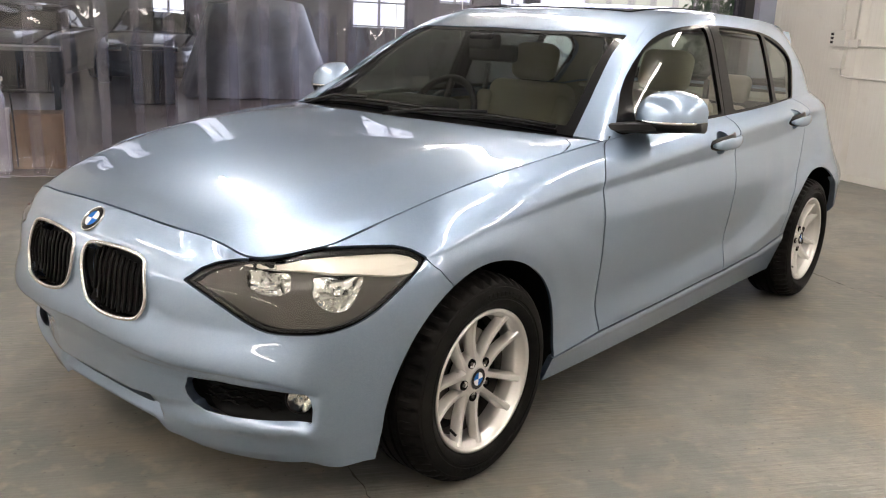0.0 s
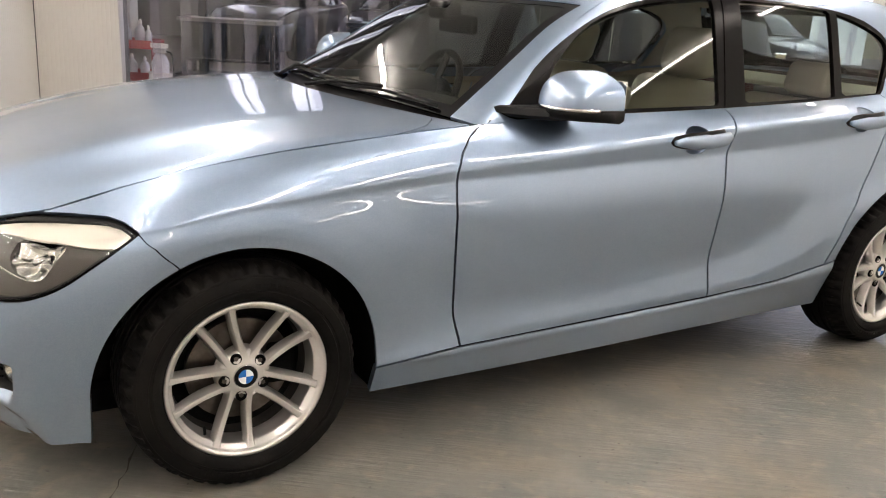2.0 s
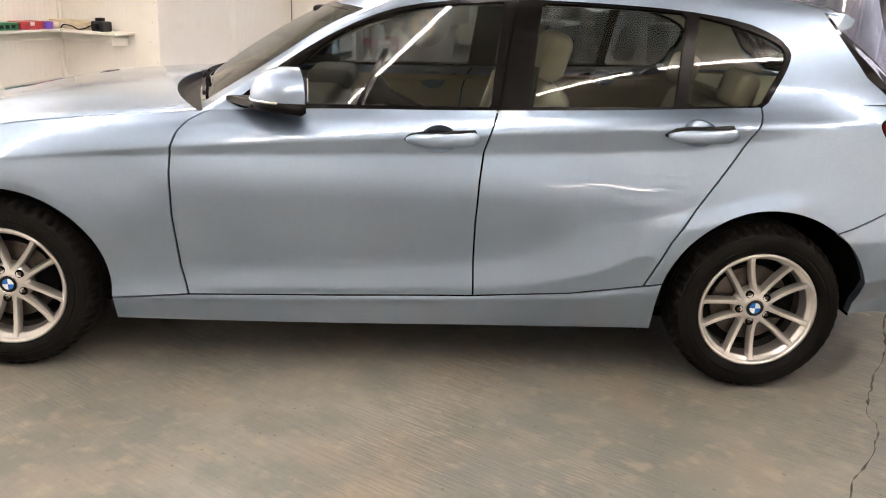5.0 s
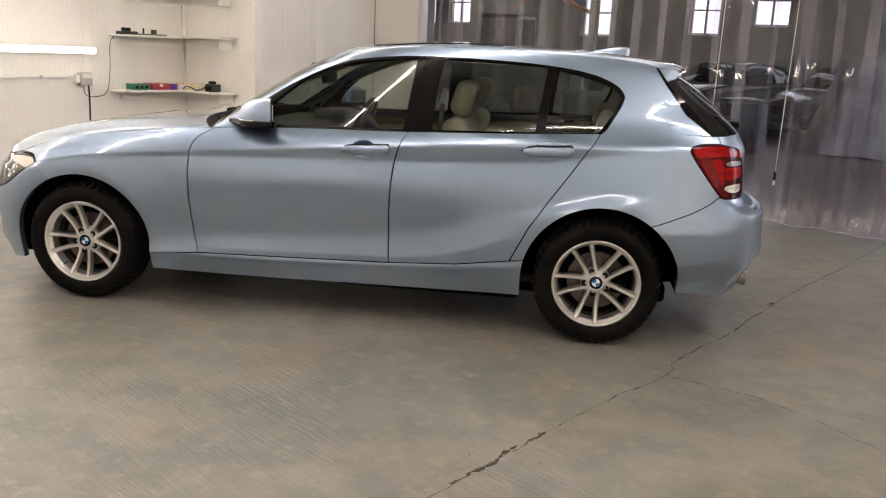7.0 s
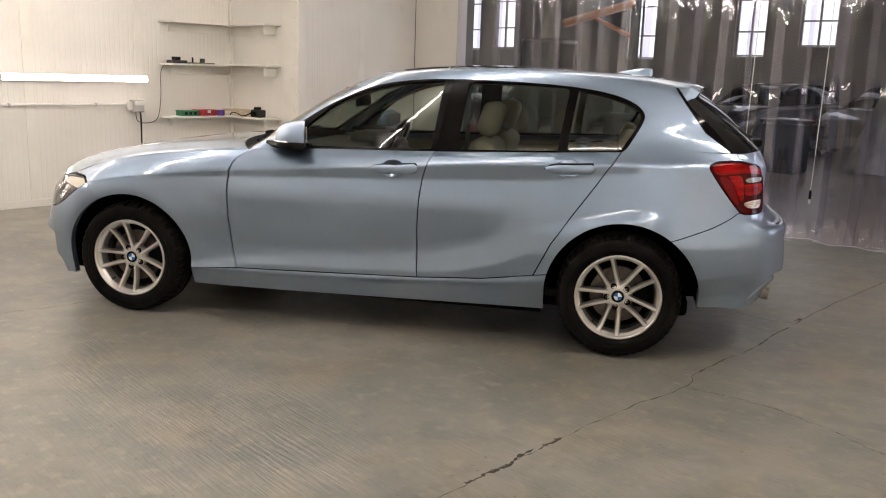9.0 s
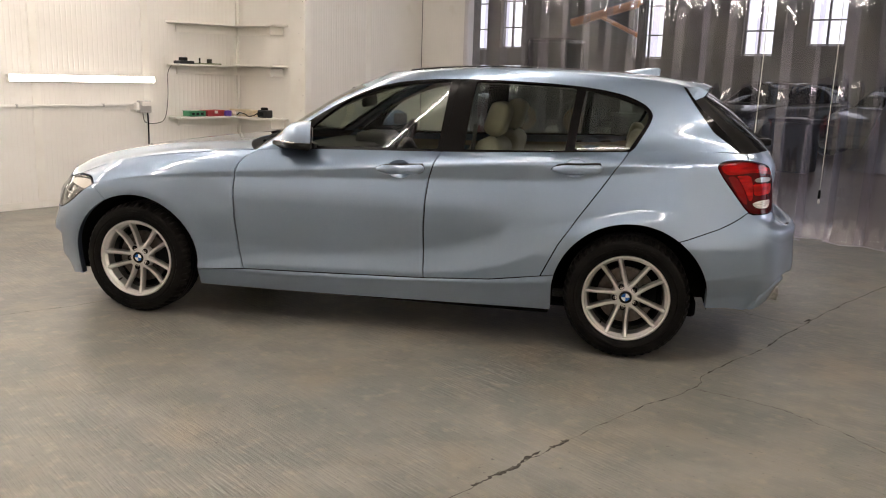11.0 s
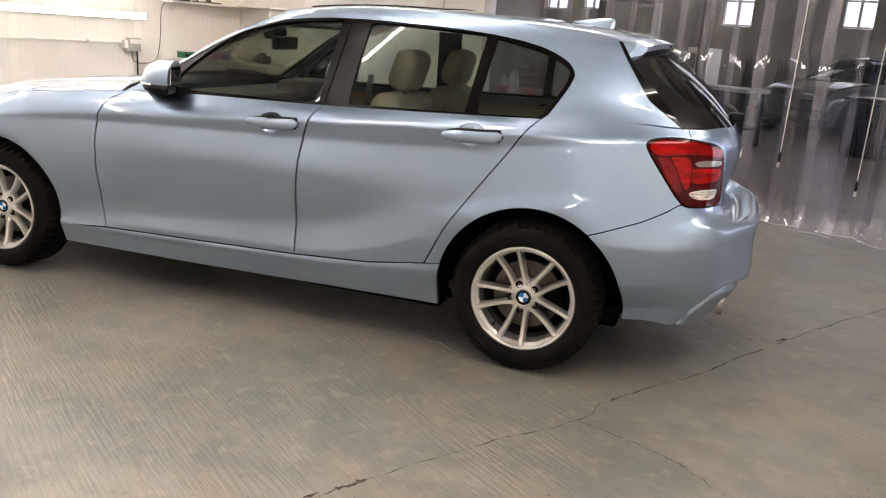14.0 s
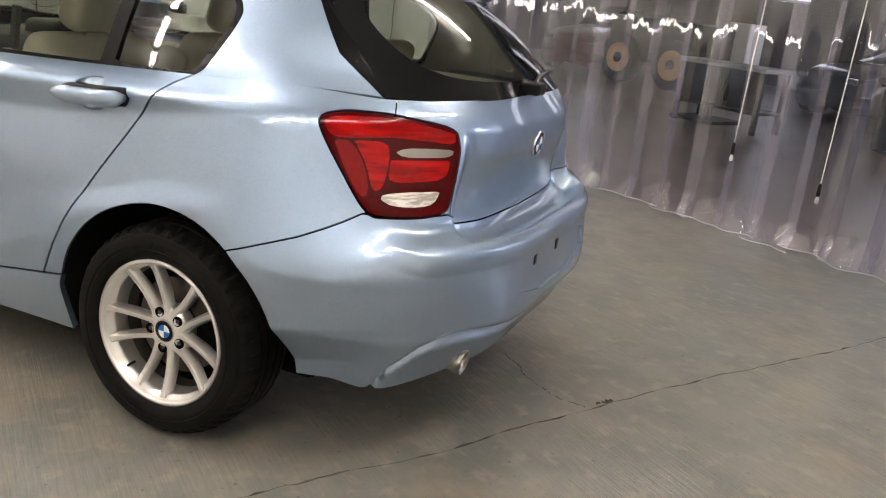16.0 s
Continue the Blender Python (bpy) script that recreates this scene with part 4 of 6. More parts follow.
ARCH_F, ARCH_R = arch(-0.005, 0.31, 0.376, 0.360), arch(2.70, 0.31, 0.383, 0.376)
rest, _ = S_BODY.split(ARCH_F)
rest, _ = rest.split(ARCH_R)

HL = [(.430, .657), (.430, .657), (.487, .697), (.581, .717), (.69, .733), (.781, .743), (.872, .749), (.952, .749), (1.021, .718), (1.021, .718), (1.003, .681), (.961, .641), (.917, .604), (.865, .578), (.80, .560), (.70, .555), (.652, .559), (.607, .578), (.519, .620)]
KID = [(.028, .650), (.044, .680), (.108, .688), (.211, .692), (.285, .684), (.301, .668), (.316, .610), (.318, .575), (.300, .540), (.275, .528), (.212, .520), (.125, .523), (.068, .54), (.040, .58)]
INTAKE = [(.410, .380), (.410, .380), (.390, .334), (.430, .292), (.54, .294), (.683, .303), (.802, .312), (.802, .312), (.799, .364), (.772, .391), (.615, .396), (.515, .390)]
SCOOP_SHADE = [(-.40, .291), (0, .291), (.14, .287), (.222, .282), (.222, .282), (.240, .262), (.244, .252), (.20, .250), (0, .250), (-.40, .250)]
TAIL = [(4.452, .980), (4.50, .996), (4.58, 1.0), (4.659, .997), (4.78, .982), (4.872, .966), (4.880, .93), (4.876, .80), (4.868, .746), (4.79, .742), (4.719, .743), (4.625, .748), (4.595, .765), (4.54, .843), (4.47, .94)]

lens, rest = cut(rest, inside(HL, "az", 1), 0.004)
fnt = beyond([(.19, 1.20), (.60, 1.20), (.643, 1.158), (.686, 1.103), (.72, 1.02), (.744, .97), (.747, .785), (.9, .78)], "za")
rest, bumper = cut(rest, fnt)
kid_ring, bumper = bumper.split(shifted(inside(KID, "az"), 0.0085))
kidney, kid_ring = kid_ring.split(inside(KID, "az"))
intake, bumper = bumper.split(inside(INTAKE, "az", 1))
slot, bumper = bumper.split(inside(SCOOP_SHADE, "az", 1))
rest, sill = cut(rest, beyond([(.30, .277), (.37, .279), (.64, .302), (1.2, .318), (1.65, .332), (2.0, .355), (2.266, .392), (2.34, .402), (2.45, .41), (2.50, -1), (4, -1)], "xz"), 0.003)
rest, fender = cut(rest, beyond([(.26, .660), (.303, .643), (.405, .617), (.59, .600), (.75, .597), (.83, .602), (.88, .622), (.915, .655), (.94, .70), (.97, .80)], "zx"), 0.0036)
rest, door_f = cut(rest, beyond([(.30, 1.655), (.45, 1.650), (.60, 1.649), (.75, 1.656), (.85, 1.667), (.93, 1.692), (1.0, 1.722)], "zx"), 0.0036)
rest, door_r = cut(rest, beyond([(.30, 2.19), (.396, 2.263), (.56, 2.342), (.70, 2.434), (.843, 2.534), (.95, 2.605), (1.03, 2.662)], "zx"), 0.0036)
cup_f, door_f = door_f.split(inside([(1.512 + .066 * math.cos(.39269 * k), .890 + .047 * math.sin(.39269 * k)) for k in range(16)], "xz", 1))
cup_r, door_r = door_r.split(inside([(2.405 + .066 * math.cos(.39269 * k), .938 + .047 * math.sin(.39269 * k)) for k in range(16)], "xz", 1))
tail, rest = cut(rest, inside(TAIL, "az"), 0.003)
upper, rbumper = cut(rest, beyond([(3.0, -1), (4.20, -1), (4.21, .60), (4.298, .630), (4.439, .682), (4.538, .727), (4.600, .757), (4.63, .746), (4.872, .742), (4.965, .694), (5.104, .685), (A_END, .677)], "az"))
hatch_low, quarter = cut(upper, beyond([(.60, 4.878), (.955, 4.878), (.968, 4.86), (.998, 4.665), (1.1, 4.665)], "za"))
plate, rbumper = rbumper.split(inside([(5.10, .46), (5.10, .605), (A_END + .4, .615), (A_END + .4, .46)], "az", 1))
valance_top = beyond([(w, h - .012) for w, h in VALANCE], "az")
rbumper, valance = rbumper.split(valance_top)

p_bumper = panel("front_bumper", bumper, M_PAINT, car, depth=0.03)
p_rbumper = panel("rear_bumper", rbumper, M_PAINT, car, depth=0.03)
panel("plate_recess", plate, M_PAINT, p_rbumper, depth=0.0, offset=-0.010)
panel("valance", valance, M_PAINT, p_rbumper, depth=0.02, label="inset lower edge of the bumper")
for sd in "LR":
    panel("front_fender", fender, M_PAINT, car, sd, 0.010)
    panel("side_sill", sill, M_PAINT, car, sd, 0.02)
    panel("rear_quarter_panel", quarter, M_PAINT, car, sd, 0.010)
DOORS = {sd: (panel("front_door", door_f, M_PAINT, car, sd), panel("rear_door", door_r, M_PAINT, car, sd)) for sd in "LR"}

# bonnet, with its rear corners cut round and a fine joint to nose and wings
blend_normals(S_BODY, (S_BODY.A[:, 1] > 0.9999) & (S_BODY.V[:, 0] > -.40) & (S_BODY.V[:, 0] < .62), S_HOOD, (S_HOOD.A[:, 1] > 0.9999) & (S_HOOD.V[:, 0] > -.40), 0.07)
hood_all, hood_rim = S_HOOD.split(lambda V, A: np.minimum((1 - A[:, 1]) * .75 - .0055, A[:, 0] * 1.1 - .0055))
joints.append(hood_rim)
hood_in, hood_corner = cut(hood_all, lambda V, A: np.interp(V[:, 0], [-1, .30, .42, .50, .56, .60, .64], [2, 2, .790, .770, .745, .70, .60]) - V[:, 1])
panel("bonnet", [hood_in], M_PAINT, car, offset=0.0, label="blue metallic bonnet with soft creases")
for sd in "LR":
    panel("fender_top", hood_corner, M_PAINT, car, sd)

# glasshouse
DLO = [(.775, .957), (.86, 1.022), (.975, 1.118), (1.149, 1.224), (1.32, 1.299), (1.49, 1.334), (1.73, 1.353), (2.06, 1.350), (2.35, 1.339), (2.58, 1.310), (2.71, 1.264), (2.765, 1.212), (2.752, 1.160), (2.71, 1.085), (2.672, 1.021), (2.62, 1.016), (2.2, .999), (1.7, .979), (1.0, .961)]
hatch_edge = beyond([(1.0, 3.235), (1.035, 3.196), (1.129, 3.062), (1.278, 2.950), (1.36, 2.895), (1.4, 2.87)], "zx")
side_glass_frame, pillars = S_FLANK.split(inside(DLO, "xz", 1))
hatch_side, pillars = cut(pillars, hatch_edge)
GLASS_F = [(.955, 0.979), (.955, 0.979), (.960, 1.020), (.99, 1.075), (1.05, 1.133), (1.15, 1.214), (1.25, 1.264), (1.38, 1.301), (1.53, 1.325), (1.70, 1.339), (1.728, 1.340), (1.728, 1.340), (1.70, 1.100), (1.690, 0.992), (1.690, 0.992), (1.40, 0.986)]
GLASS_R = [(1.824, 0.998), (1.824, 0.998), (1.845, 1.209), (1.862, 1.343), (1.862, 1.343), (2.12, 1.340), (2.379, 1.327), (2.379, 1.327), (2.35, 1.100), (2.340, 1.014), (2.340, 1.014), (2.1, 1.006)]
GLASS_Q = [(2.388, 1.017), (2.388, 1.017), (2.40, 1.150), (2.424, 1.319), (2.424, 1.319), (2.575, 1.288), (2.70, 1.246), (2.742, 1.212), (2.735, 1.165), (2.69, 1.090), (2.648, 1.024), (2.648, 1.024)]
glass_f, surround = side_glass_frame.split(inside(GLASS_F, "xz", 1))
glass_r, surround = surround.split(inside(GLASS_R, "xz", 1))
glass_q, surround = surround.split(inside(GLASS_Q, "xz", 1))


def even_normals(*skins):
    """Door glass is drawn to one gentle curve: the shine follows a low-order surface."""
    V = np.concatenate([s.V[sorted({i for f in s.F for i in f})] for s in skins])
    N = np.concatenate([s.N[sorted({i for f in s.F for i in f})] for s in skins])

    def terms(P):
        x, z = P[:, 0] - 1.8, P[:, 2] - 1.15
        return np.stack([np.ones_like(x), x, z, x * x], 1)

    fit = np.linalg.lstsq(terms(V), N, rcond=None)[0]
    for s in skins:
        M = terms(s.V) @ fit
        s.N = M / np.linalg.norm(M, axis=1, keepdims=True)


even_normals(glass_f, glass_r, glass_q)
frame_r, frame_f = cut(surround, beyond([(.9, 1.70), (.985, 1.718), (1.33, 1.772), (1.4, 1.78)], "zx"), 0.003)
for sd in "LR":
    f, r = DOORS[sd]
    panel("window_frame", frame_f, M_SATIN, f, sd, 0.018, 0.001, "satin black window surround")
    panel("window_frame", frame_r, M_SATIN, r, sd, 0.018, 0.001, "satin black window surround")
    panel("window_glass", glass_f, M_GLASS, f, sd, 0.0, -0.006)
    panel("window_glass", glass_r, M_GLASS, r, sd, 0.0, -0.006)
    panel("quarter_glass", glass_q, M_GLASS, r, sd, 0.0, -0.006)
    panel("pillar_and_rail", pillars, M_PAINT, car, sd, 0.02)

screen_side = lambda V, A: np.interp(A[:, 0], [0, .25, .6, 1.0], [.868, .885, .90, .945]) - A[:, 1]
screen_top = lambda V, A: 1.078 + 0.53 * V[:, 1] ** 2 - V[:, 0]
scr, rim1 = S_SCREEN.split(lambda V, A: np.minimum(screen_side(V, A) * 0.7, screen_top(V, A)))
view, frit = scr.split(lambda V, A: np.minimum(np.minimum(screen_side(V, A) * 0.7 - 0.035, screen_top(V, A) - 0.03), (A[:, 0] - 0.06) * 0.8))
panel("screen_surround", rim1, M_PAINT, car, depth=0.01)
p_screen = panel("windscreen", view, M_SCREEN, car, depth=0.0, offset=-0.004, label="clear raked windscreen")
panel("black_border", frit, M_FRIT, p_screen, depth=0.006, offset=-0.003)

sun, roof = cut(S_ROOF, inside([(1.44, -.45), (1.42, 0), (1.44, .41), (1.48, .43), (2.10, .43), (2.14, .40), (2.14, -.45)], "xw", 1), 0.004)
p_roof = panel("roof", roof, M_PAINT, car, depth=0.012)
panel("sunroof", sun, M_FRIT, p_roof, depth=0.012, offset=0.004, label="black glass sunroof")

rear_clear = inside([(-.46, 1.30), (0, 1.325), (.44, 1.30), (.505, 1.255), (.530, 1.20), (.518, 1.14), (.45, 1.093), (.25, 1.078), (0, 1.074), (-.46, 1.09)], "wz", 2)
view, frit = S_HATCH.split(rear_clear)
p_hatch = panel("tailgate", hatch_low, M_PAINT, car, depth=0.02, label="blue tailgate below the rear window")
panel("rear_window", view, M_GLASS, p_hatch, depth=0.0, offset=-0.004)
panel("black_border", [frit, hatch_side], M_FRIT, p_hatch, depth=0.008, offset=-0.002)

# roof spoiler over the rear window
def spoiler():
    rows = []
    for t in np.linspace(0, 1, 25):
        top = line_at(ROOF_REAR, [t], (True, False))[0]
        w = top[1]
        e = 1.0 if t < 0.9 else 1 - ((t - 0.9) / 0.1) ** 2 * 0.35
        tip = np.array([3.085 - 0.09 * t**2 - 0.0 * t, w * (1.02), 1.352 - 0.030 * t**3])
        tip = top + (tip - top) * e
        low = tip + np.array([-0.006, 0, -0.022])
        root = np.array([2.985 - 0.03 * t**2, w * 0.995, 1.318 - 0.05 * t**3])
        mids = [top + (tip - top) * f + np.array([0, 0, 0.006 * math.sin(math.pi * f)]) for f in np.linspace(0, 1, 6)]
        rows.append(mids + [low, root])
    bm = bmesh.new()
    for sg in (-1, 1):
        vs = [[bm.verts.new((p[0], sg * p[1], p[2] + 0.001)) for p in r] for r in rows]
        for i in range(len(vs) - 1):
            for j in range(len(vs[0]) - 1):
                bm.faces.new((vs[i][j], vs[i + 1][j], vs[i + 1][j + 1], vs[i][j + 1]))
        bm.faces.new(vs[-1])
    bmesh.ops.remove_doubles(bm, verts=bm.verts, dist=0.0004)
    sp = part("roof_spoiler", bm, M_PAINT, car, smooth=True)
    for p in sp.data.polygons:
        p.use_smooth = True
    sp.data.set_sharp_from_angle(angle=radians(35))
    part("brake_light", box((3.062, -0.17, 1.336), (3.079, 0.17, 1.346), 0.003), M_DEEPRED, sp)
    for sg in (-1, 1):
        bl = bmesh.new()
        pts = [(2.915, .552, 1.350), (2.98, .560, 1.347), (3.022, .555, 1.327), (3.005, .568, 1.300), (2.955, .588, 1.279), (2.945, .580, 1.285)]
        A = [bl.verts.new((x, sg * (w - 0.008), z)) for x, w, z in pts]
        Bv = [bl.verts.new((x, sg * (w - 0.030), z)) for x, w, z in pts]
        bl.faces.new(A), bl.faces.new(Bv)
        for i in range(len(pts)):
            bl.faces.new((A[i], A[(i + 1) % len(pts)], Bv[(i + 1) % len(pts)], Bv[i]))
        part("spoiler_blade", bl, M_PAINT, sp)
    return sp


spoiler()

# aerial fin
def fin():
    bm = bmesh.new()
    base = [(0, 0), (.05, .030), (.11, .036), (.16, .034), (.175, .02)]
    prof = [(0, .004), (.05, .026), (.11, .050), (.155, .060), (.175, .052)]
    rings = []
    for (x, w), (_, h) in zip(base, prof):
        rings.append([bm.verts.new((2.59 + 1.2 * x, w * c, 1.412 - 0.06 * x + 0.74 * h * s)) for c, s in ((-1, 0), (-.62, .55), (-.2, .96), (.2, .96), (.62, .55), (1, 0))])
    for a, b in zip(rings, rings[1:]):
        for k in range(5):
            bm.faces.new((a[k], a[k + 1], b[k + 1], b[k]))
    bm.faces.new(rings[-1])
    part("aerial_fin", bm, M_PAINT, car, "shark-fin aerial on the roof", smooth=True)


fin()

# dark seals in the joints, inner shell and wheel arches
for j in joints:
    j.F = [f for f in j.F]
part("panel_seal", panel_mesh("panel_seal", [j for j in joints if j.F], M_LINER, "LR", 0.0, -0.011), None, car)


def arches():
    for cx, rx, rz, w0 in ((-0.005, .381, .365, .862), (2.70, .388, .381, .878)):
        for sg in (-1, 1):
            bm = bmesh.new()
            outer, inner = [], []
            arc = [(cx + rx, .21 if cx < 1 else .254)] + [(cx + rx * math.cos(math.pi * k / 30), .31 + rz * math.sin(math.pi * k / 30)) for k in range(31)] + [(cx - rx, .22)]
            for x, z in arc:
                d = (S_BODY.V[:, 0] - x) ** 2 + (S_BODY.V[:, 2] - z) ** 2 + (S_BODY.V[:, 1] < .5)
                outer.append(bm.verts.new((x, sg * (S_BODY.V[d.argmin(), 1] - .009), z)))
                inner.append(bm.verts.new((x, sg * .50, z)))
            for k in range(32):
                bm.faces.new((outer[k], outer[k + 1], inner[k + 1], inner[k]))
            bm.faces.new(inner)
            part("arch_liner", bm, M_LINER, car, smooth=True)


arches()
part("underbody", box((-.50, -.64, .175), (3.05, .64, .27), 0.02), M_LINER, car)
for sg in (-1, 1):
    part("underbody_side", box((.40, sg * .70 - .055, .165), (2.30, sg * .70 + .055, .26), 0.01), M_LINER, car)
part("floor_pan", box((.43, -.81, .19), (2.27, .81, .25), 0.02), M_LINER, car)
part("bulkhead", box((-.45, -.62, .24), (.5, .62, .60), 0.02), M_LINER, car)

# ---- front details ----
panel("kidney_backing", kidney, M_DARKIN, p_bumper, depth=0.0, offset=-0.045)
for sd in "LR":
    part("kidney_surround", panel_mesh("kidney_surround", kid_ring, M_CHROME, sd, 0.03, 0.006), None, p_bumper, "polished chrome grille surround")


def curve_on(pts, sg, offset=0.0):
    """Points given as (a, z) laid on the nose, left (-1) or right (1)."""
    out = []
    for a, z in pts:
        da, dz = S_BODY.A[:, 0] - abs(a), S_BODY.V[:, 2] - z
        k = np.argsort(np.hypot(da, dz))[:12]
        plane = np.stack([np.ones(len(k)), da[k], dz[k]], axis=1)
        v = np.linalg.lstsq(plane, S_BODY.V[k], rcond=None)[0][0]
        n = S_BODY.N[k].sum(0)
        n /= np.linalg.norm(n)
        p = v + n * offset
        out.append(Vector((p[0], sg * p[1] if a >= 0 else -sg * p[1], p[2])))
    return out


for sg in (-1, 1):
    outline = [(a, z) for a, z in chaikin(KID, 2)]
    ca, cz = (sum(p[i] for p in outline) / len(outline) for i in (0, 1))
    rim = [(ca + (a - ca) * 1.035, cz + (z - cz) * 1.05) for a, z in outline]
    part("kidney_rim", tube(curve_on(rim, sg, 0.006), 0.0062, 8, True), M_CHROME, p_bumper, "polished chrome grille rim", smooth=True)
    for k in range(10):
        a = 0.062 + 0.026 * k
        zt, zb = np.interp(a, [.05, .11, .31], [.676, .686, .662]), np.interp(a, [.05, .1, .2, .31], [.57, .533, .524, .555])
        part("grille_bar", tube(curve_on([(a, zt), (a, zt * .75 + zb * .25), (a, (zt + zb) / 2), (a, zt * .25 + zb * .75), (a, zb)], sg, -0.016), 0.0050, 6), M_DARKIN, p_bumper, smooth=True)

# black panel in the body-coloured scoop stands for the shade under its edge
panel("shade_backing", slot, M_DARKIN, p_bumper, depth=0.0, offset=-0.035)

# side intakes with a woven grid and round fog lamps
for sd in "LR":
    panel("intake_backing", intake, M_DARKIN, p_bumper, sd, depth=0.0, offset=-0.05)
for sg in (-1, 1):
    for r in range(5):
        z = 0.322 + 0.016 * r
        pts = [(a, z + 0.003 * math.sin(a * 110 + r * 1.6)) for a in np.linspace(.45 + 0.008 * abs(2 - r), .695, 26)]
        part("grille_wire", tube(curve_on(pts, sg, -0.022), 0.0032, 5), M_SATIN, p_bumper)
    c = curve_on([(.752, .353)], sg, -0.02)[0]
    way = Vector((-0.83, sg * 0.55, 0.02)).normalized()
    q = Matrix.Translation(c) @ way.to_track_quat("Z", "Y").to_matrix().to_4x4()
    fog = part("fog_lamp", lathe([(.0, .012), (.022, .010), (.032, .004), (.034, -.01)], 28, q), M_CLEARLENS, car, smooth=True)
    part("reflector", lathe([(.006, -.024), (.018, -.016), (.028, -.004), (.033, .003)], 28, q), M_REFLECT, fog, smooth=True)
    part("bulb", lathe([(.0, -.002), (.007, -.004), (.008, -.02)], 12, q), M_CHROME, fog, smooth=True)
    part("fog_surround", lathe([(.034, .004), (.041, .0), (.046, -.03)], 28, q), M_BLACK, fog, smooth=True)


def roundel(name, centre, way, r, parent, up=(0, 0, 1), flat=False):
    """A round badge: silver rim, black ring, blue and white quarters."""
    way = Vector(way).normalized()
    up = Vector(up)
    x = up.cross(way).normalized()
    y = way.cross(x)
    q = Matrix.Translation(centre) @ Matrix((x, y, way)).transposed().to_4x4()
    b = part(name, lathe([(r, -.004), (r, .002), (r * .955, .0035), (r * .93, .0022)], 40, q), M_CHROME, parent, "round black, blue and white badge", smooth=True)
    b = parent if flat else b
    part("ring", lathe([(r * .94, .0020), (r * .93, .0026), (r * .60, .0030)], 40, q), M_FRIT, b, smooth=True)
    for k in range(4):
        bm = bmesh.new()
        c = bm.verts.new(q @ Vector((0, 0, .0036)))
        arc = [bm.verts.new(q @ Vector((r * .61 * math.cos(a), r * .61 * math.sin(a), .0031))) for a in [radians(90 * k + 10 * i) for i in range(10)]]
        for a0, a1 in zip(arc, arc[1:]):
            bm.faces.new((c, a0, a1))
        part("badge_quarter", bm, M_BADGEBLUE if k % 2 else M_BADGEWHITE, b)
    return b


M_BADGEBLUE, M_BADGEWHITE = mat("badge_blue", (0.02, 0.14, 0.48), 0.15), mat("badge_white", (0.82, 0.83, 0.85), 0.15)
k = np.argmin(np.abs(S_BODY.A[:, 0]) + np.abs(S_BODY.V[:, 2] - .735))
roundel("badge", Vector(S_BODY.V[k]) + Vector(S_BODY.N[k]) * 0.004, S_BODY.N[k], 0.041, car)
k = np.argmin(np.abs(S_BODY.A[:, 0] - A_END) + np.abs(S_BODY.V[:, 2] - .885))
roundel("badge", Vector(S_BODY.V[k]) + Vector(S_BODY.N[k]) * 0.004, S_BODY.N[k], 0.041, car)

# headlights
HL_BEZEL = inside([(p[0], p[1]) for p in HL], "az", 1)
for sd, sg in (("L", -1), ("R", 1)):
    hl = part("headlight", panel_mesh("headlight", lens, M_CLEARLENS, sd, 0.0, -0.001), None, car, "clear lens over a grey-brown bezel and two chrome reflectors")
    inner, edge = lens.split(shifted(HL_BEZEL, -0.010))
    part("black_edge", panel_mesh("black_edge", edge, M_BLACK, sd, 0.02, -0.004), None, hl)
    cream, bez = inner.split(inside([(.560, .720), (.60, .703), (.76, .704), (.86, .696), (.985, .690), (1.02, .705), (.99, .740), (.90, .752), (.76, .745)], "az", 1))
    part("light_guide", panel_mesh("light_guide", cream, M_CREAM, sd, 0.012, -0.012), None, hl, "pale light guide along the top edge")
    cups = []
    r1 = inside([(.590, .705), (.590, .668), (.620, .645), (.660, .642), (.690, .660), (.695, .690), (.685, .706)], "az", 2)
    r2 = inside([(.745, .706), (.735, .670), (.760, .625), (.810, .606), (.850, .612), (.865, .650), (.865, .690), (.850, .706)], "az", 2)
    c1, bez = bez.split(r1)
    c2, bez = bez.split(r2)
    part("bezel", panel_mesh("bezel", bez, M_HLBODY, sd, 0.012, -0.020), None, hl)
    for cup, (ca, cz), rr in ((c1, (.645, .675), .034), (c2, (.805, .660), .052)):
        def bowl(P, N, c=cup, ca=ca, cz=cz, rr=rr):
            used = sorted({i for f in c.F for i in f})
            d = np.sqrt((c.A[used, 0] - ca) ** 2 + (c.V[used, 2] - cz) ** 2) / rr
            facet = 0.004 * np.sin(np.arctan2(c.V[used, 2] - cz, c.A[used, 0] - ca) * 9)
            return P - N * (0.03 + 0.045 * np.clip(1 - d**2, 0, 1) + facet * d)[:, None]
        part("reflector", panel_mesh("reflector", cup, M_REFLECT, sd, 0.0, 0.0, bowl), None, hl, "faceted chrome reflector")
        c = curve_on([(ca, cz)], sg, -0.035)[0]
        wy = Vector((-.8, sg * .6, 0)).normalized()
        part("bulb", lathe([(0, .012), (.008, .010), (.010, -.02), (.012, -.03)], 14, Matrix.Translation(c) @ wy.to_track_quat("Z", "Y").to_matrix().to_4x4()), M_CHROME, hl, smooth=True)

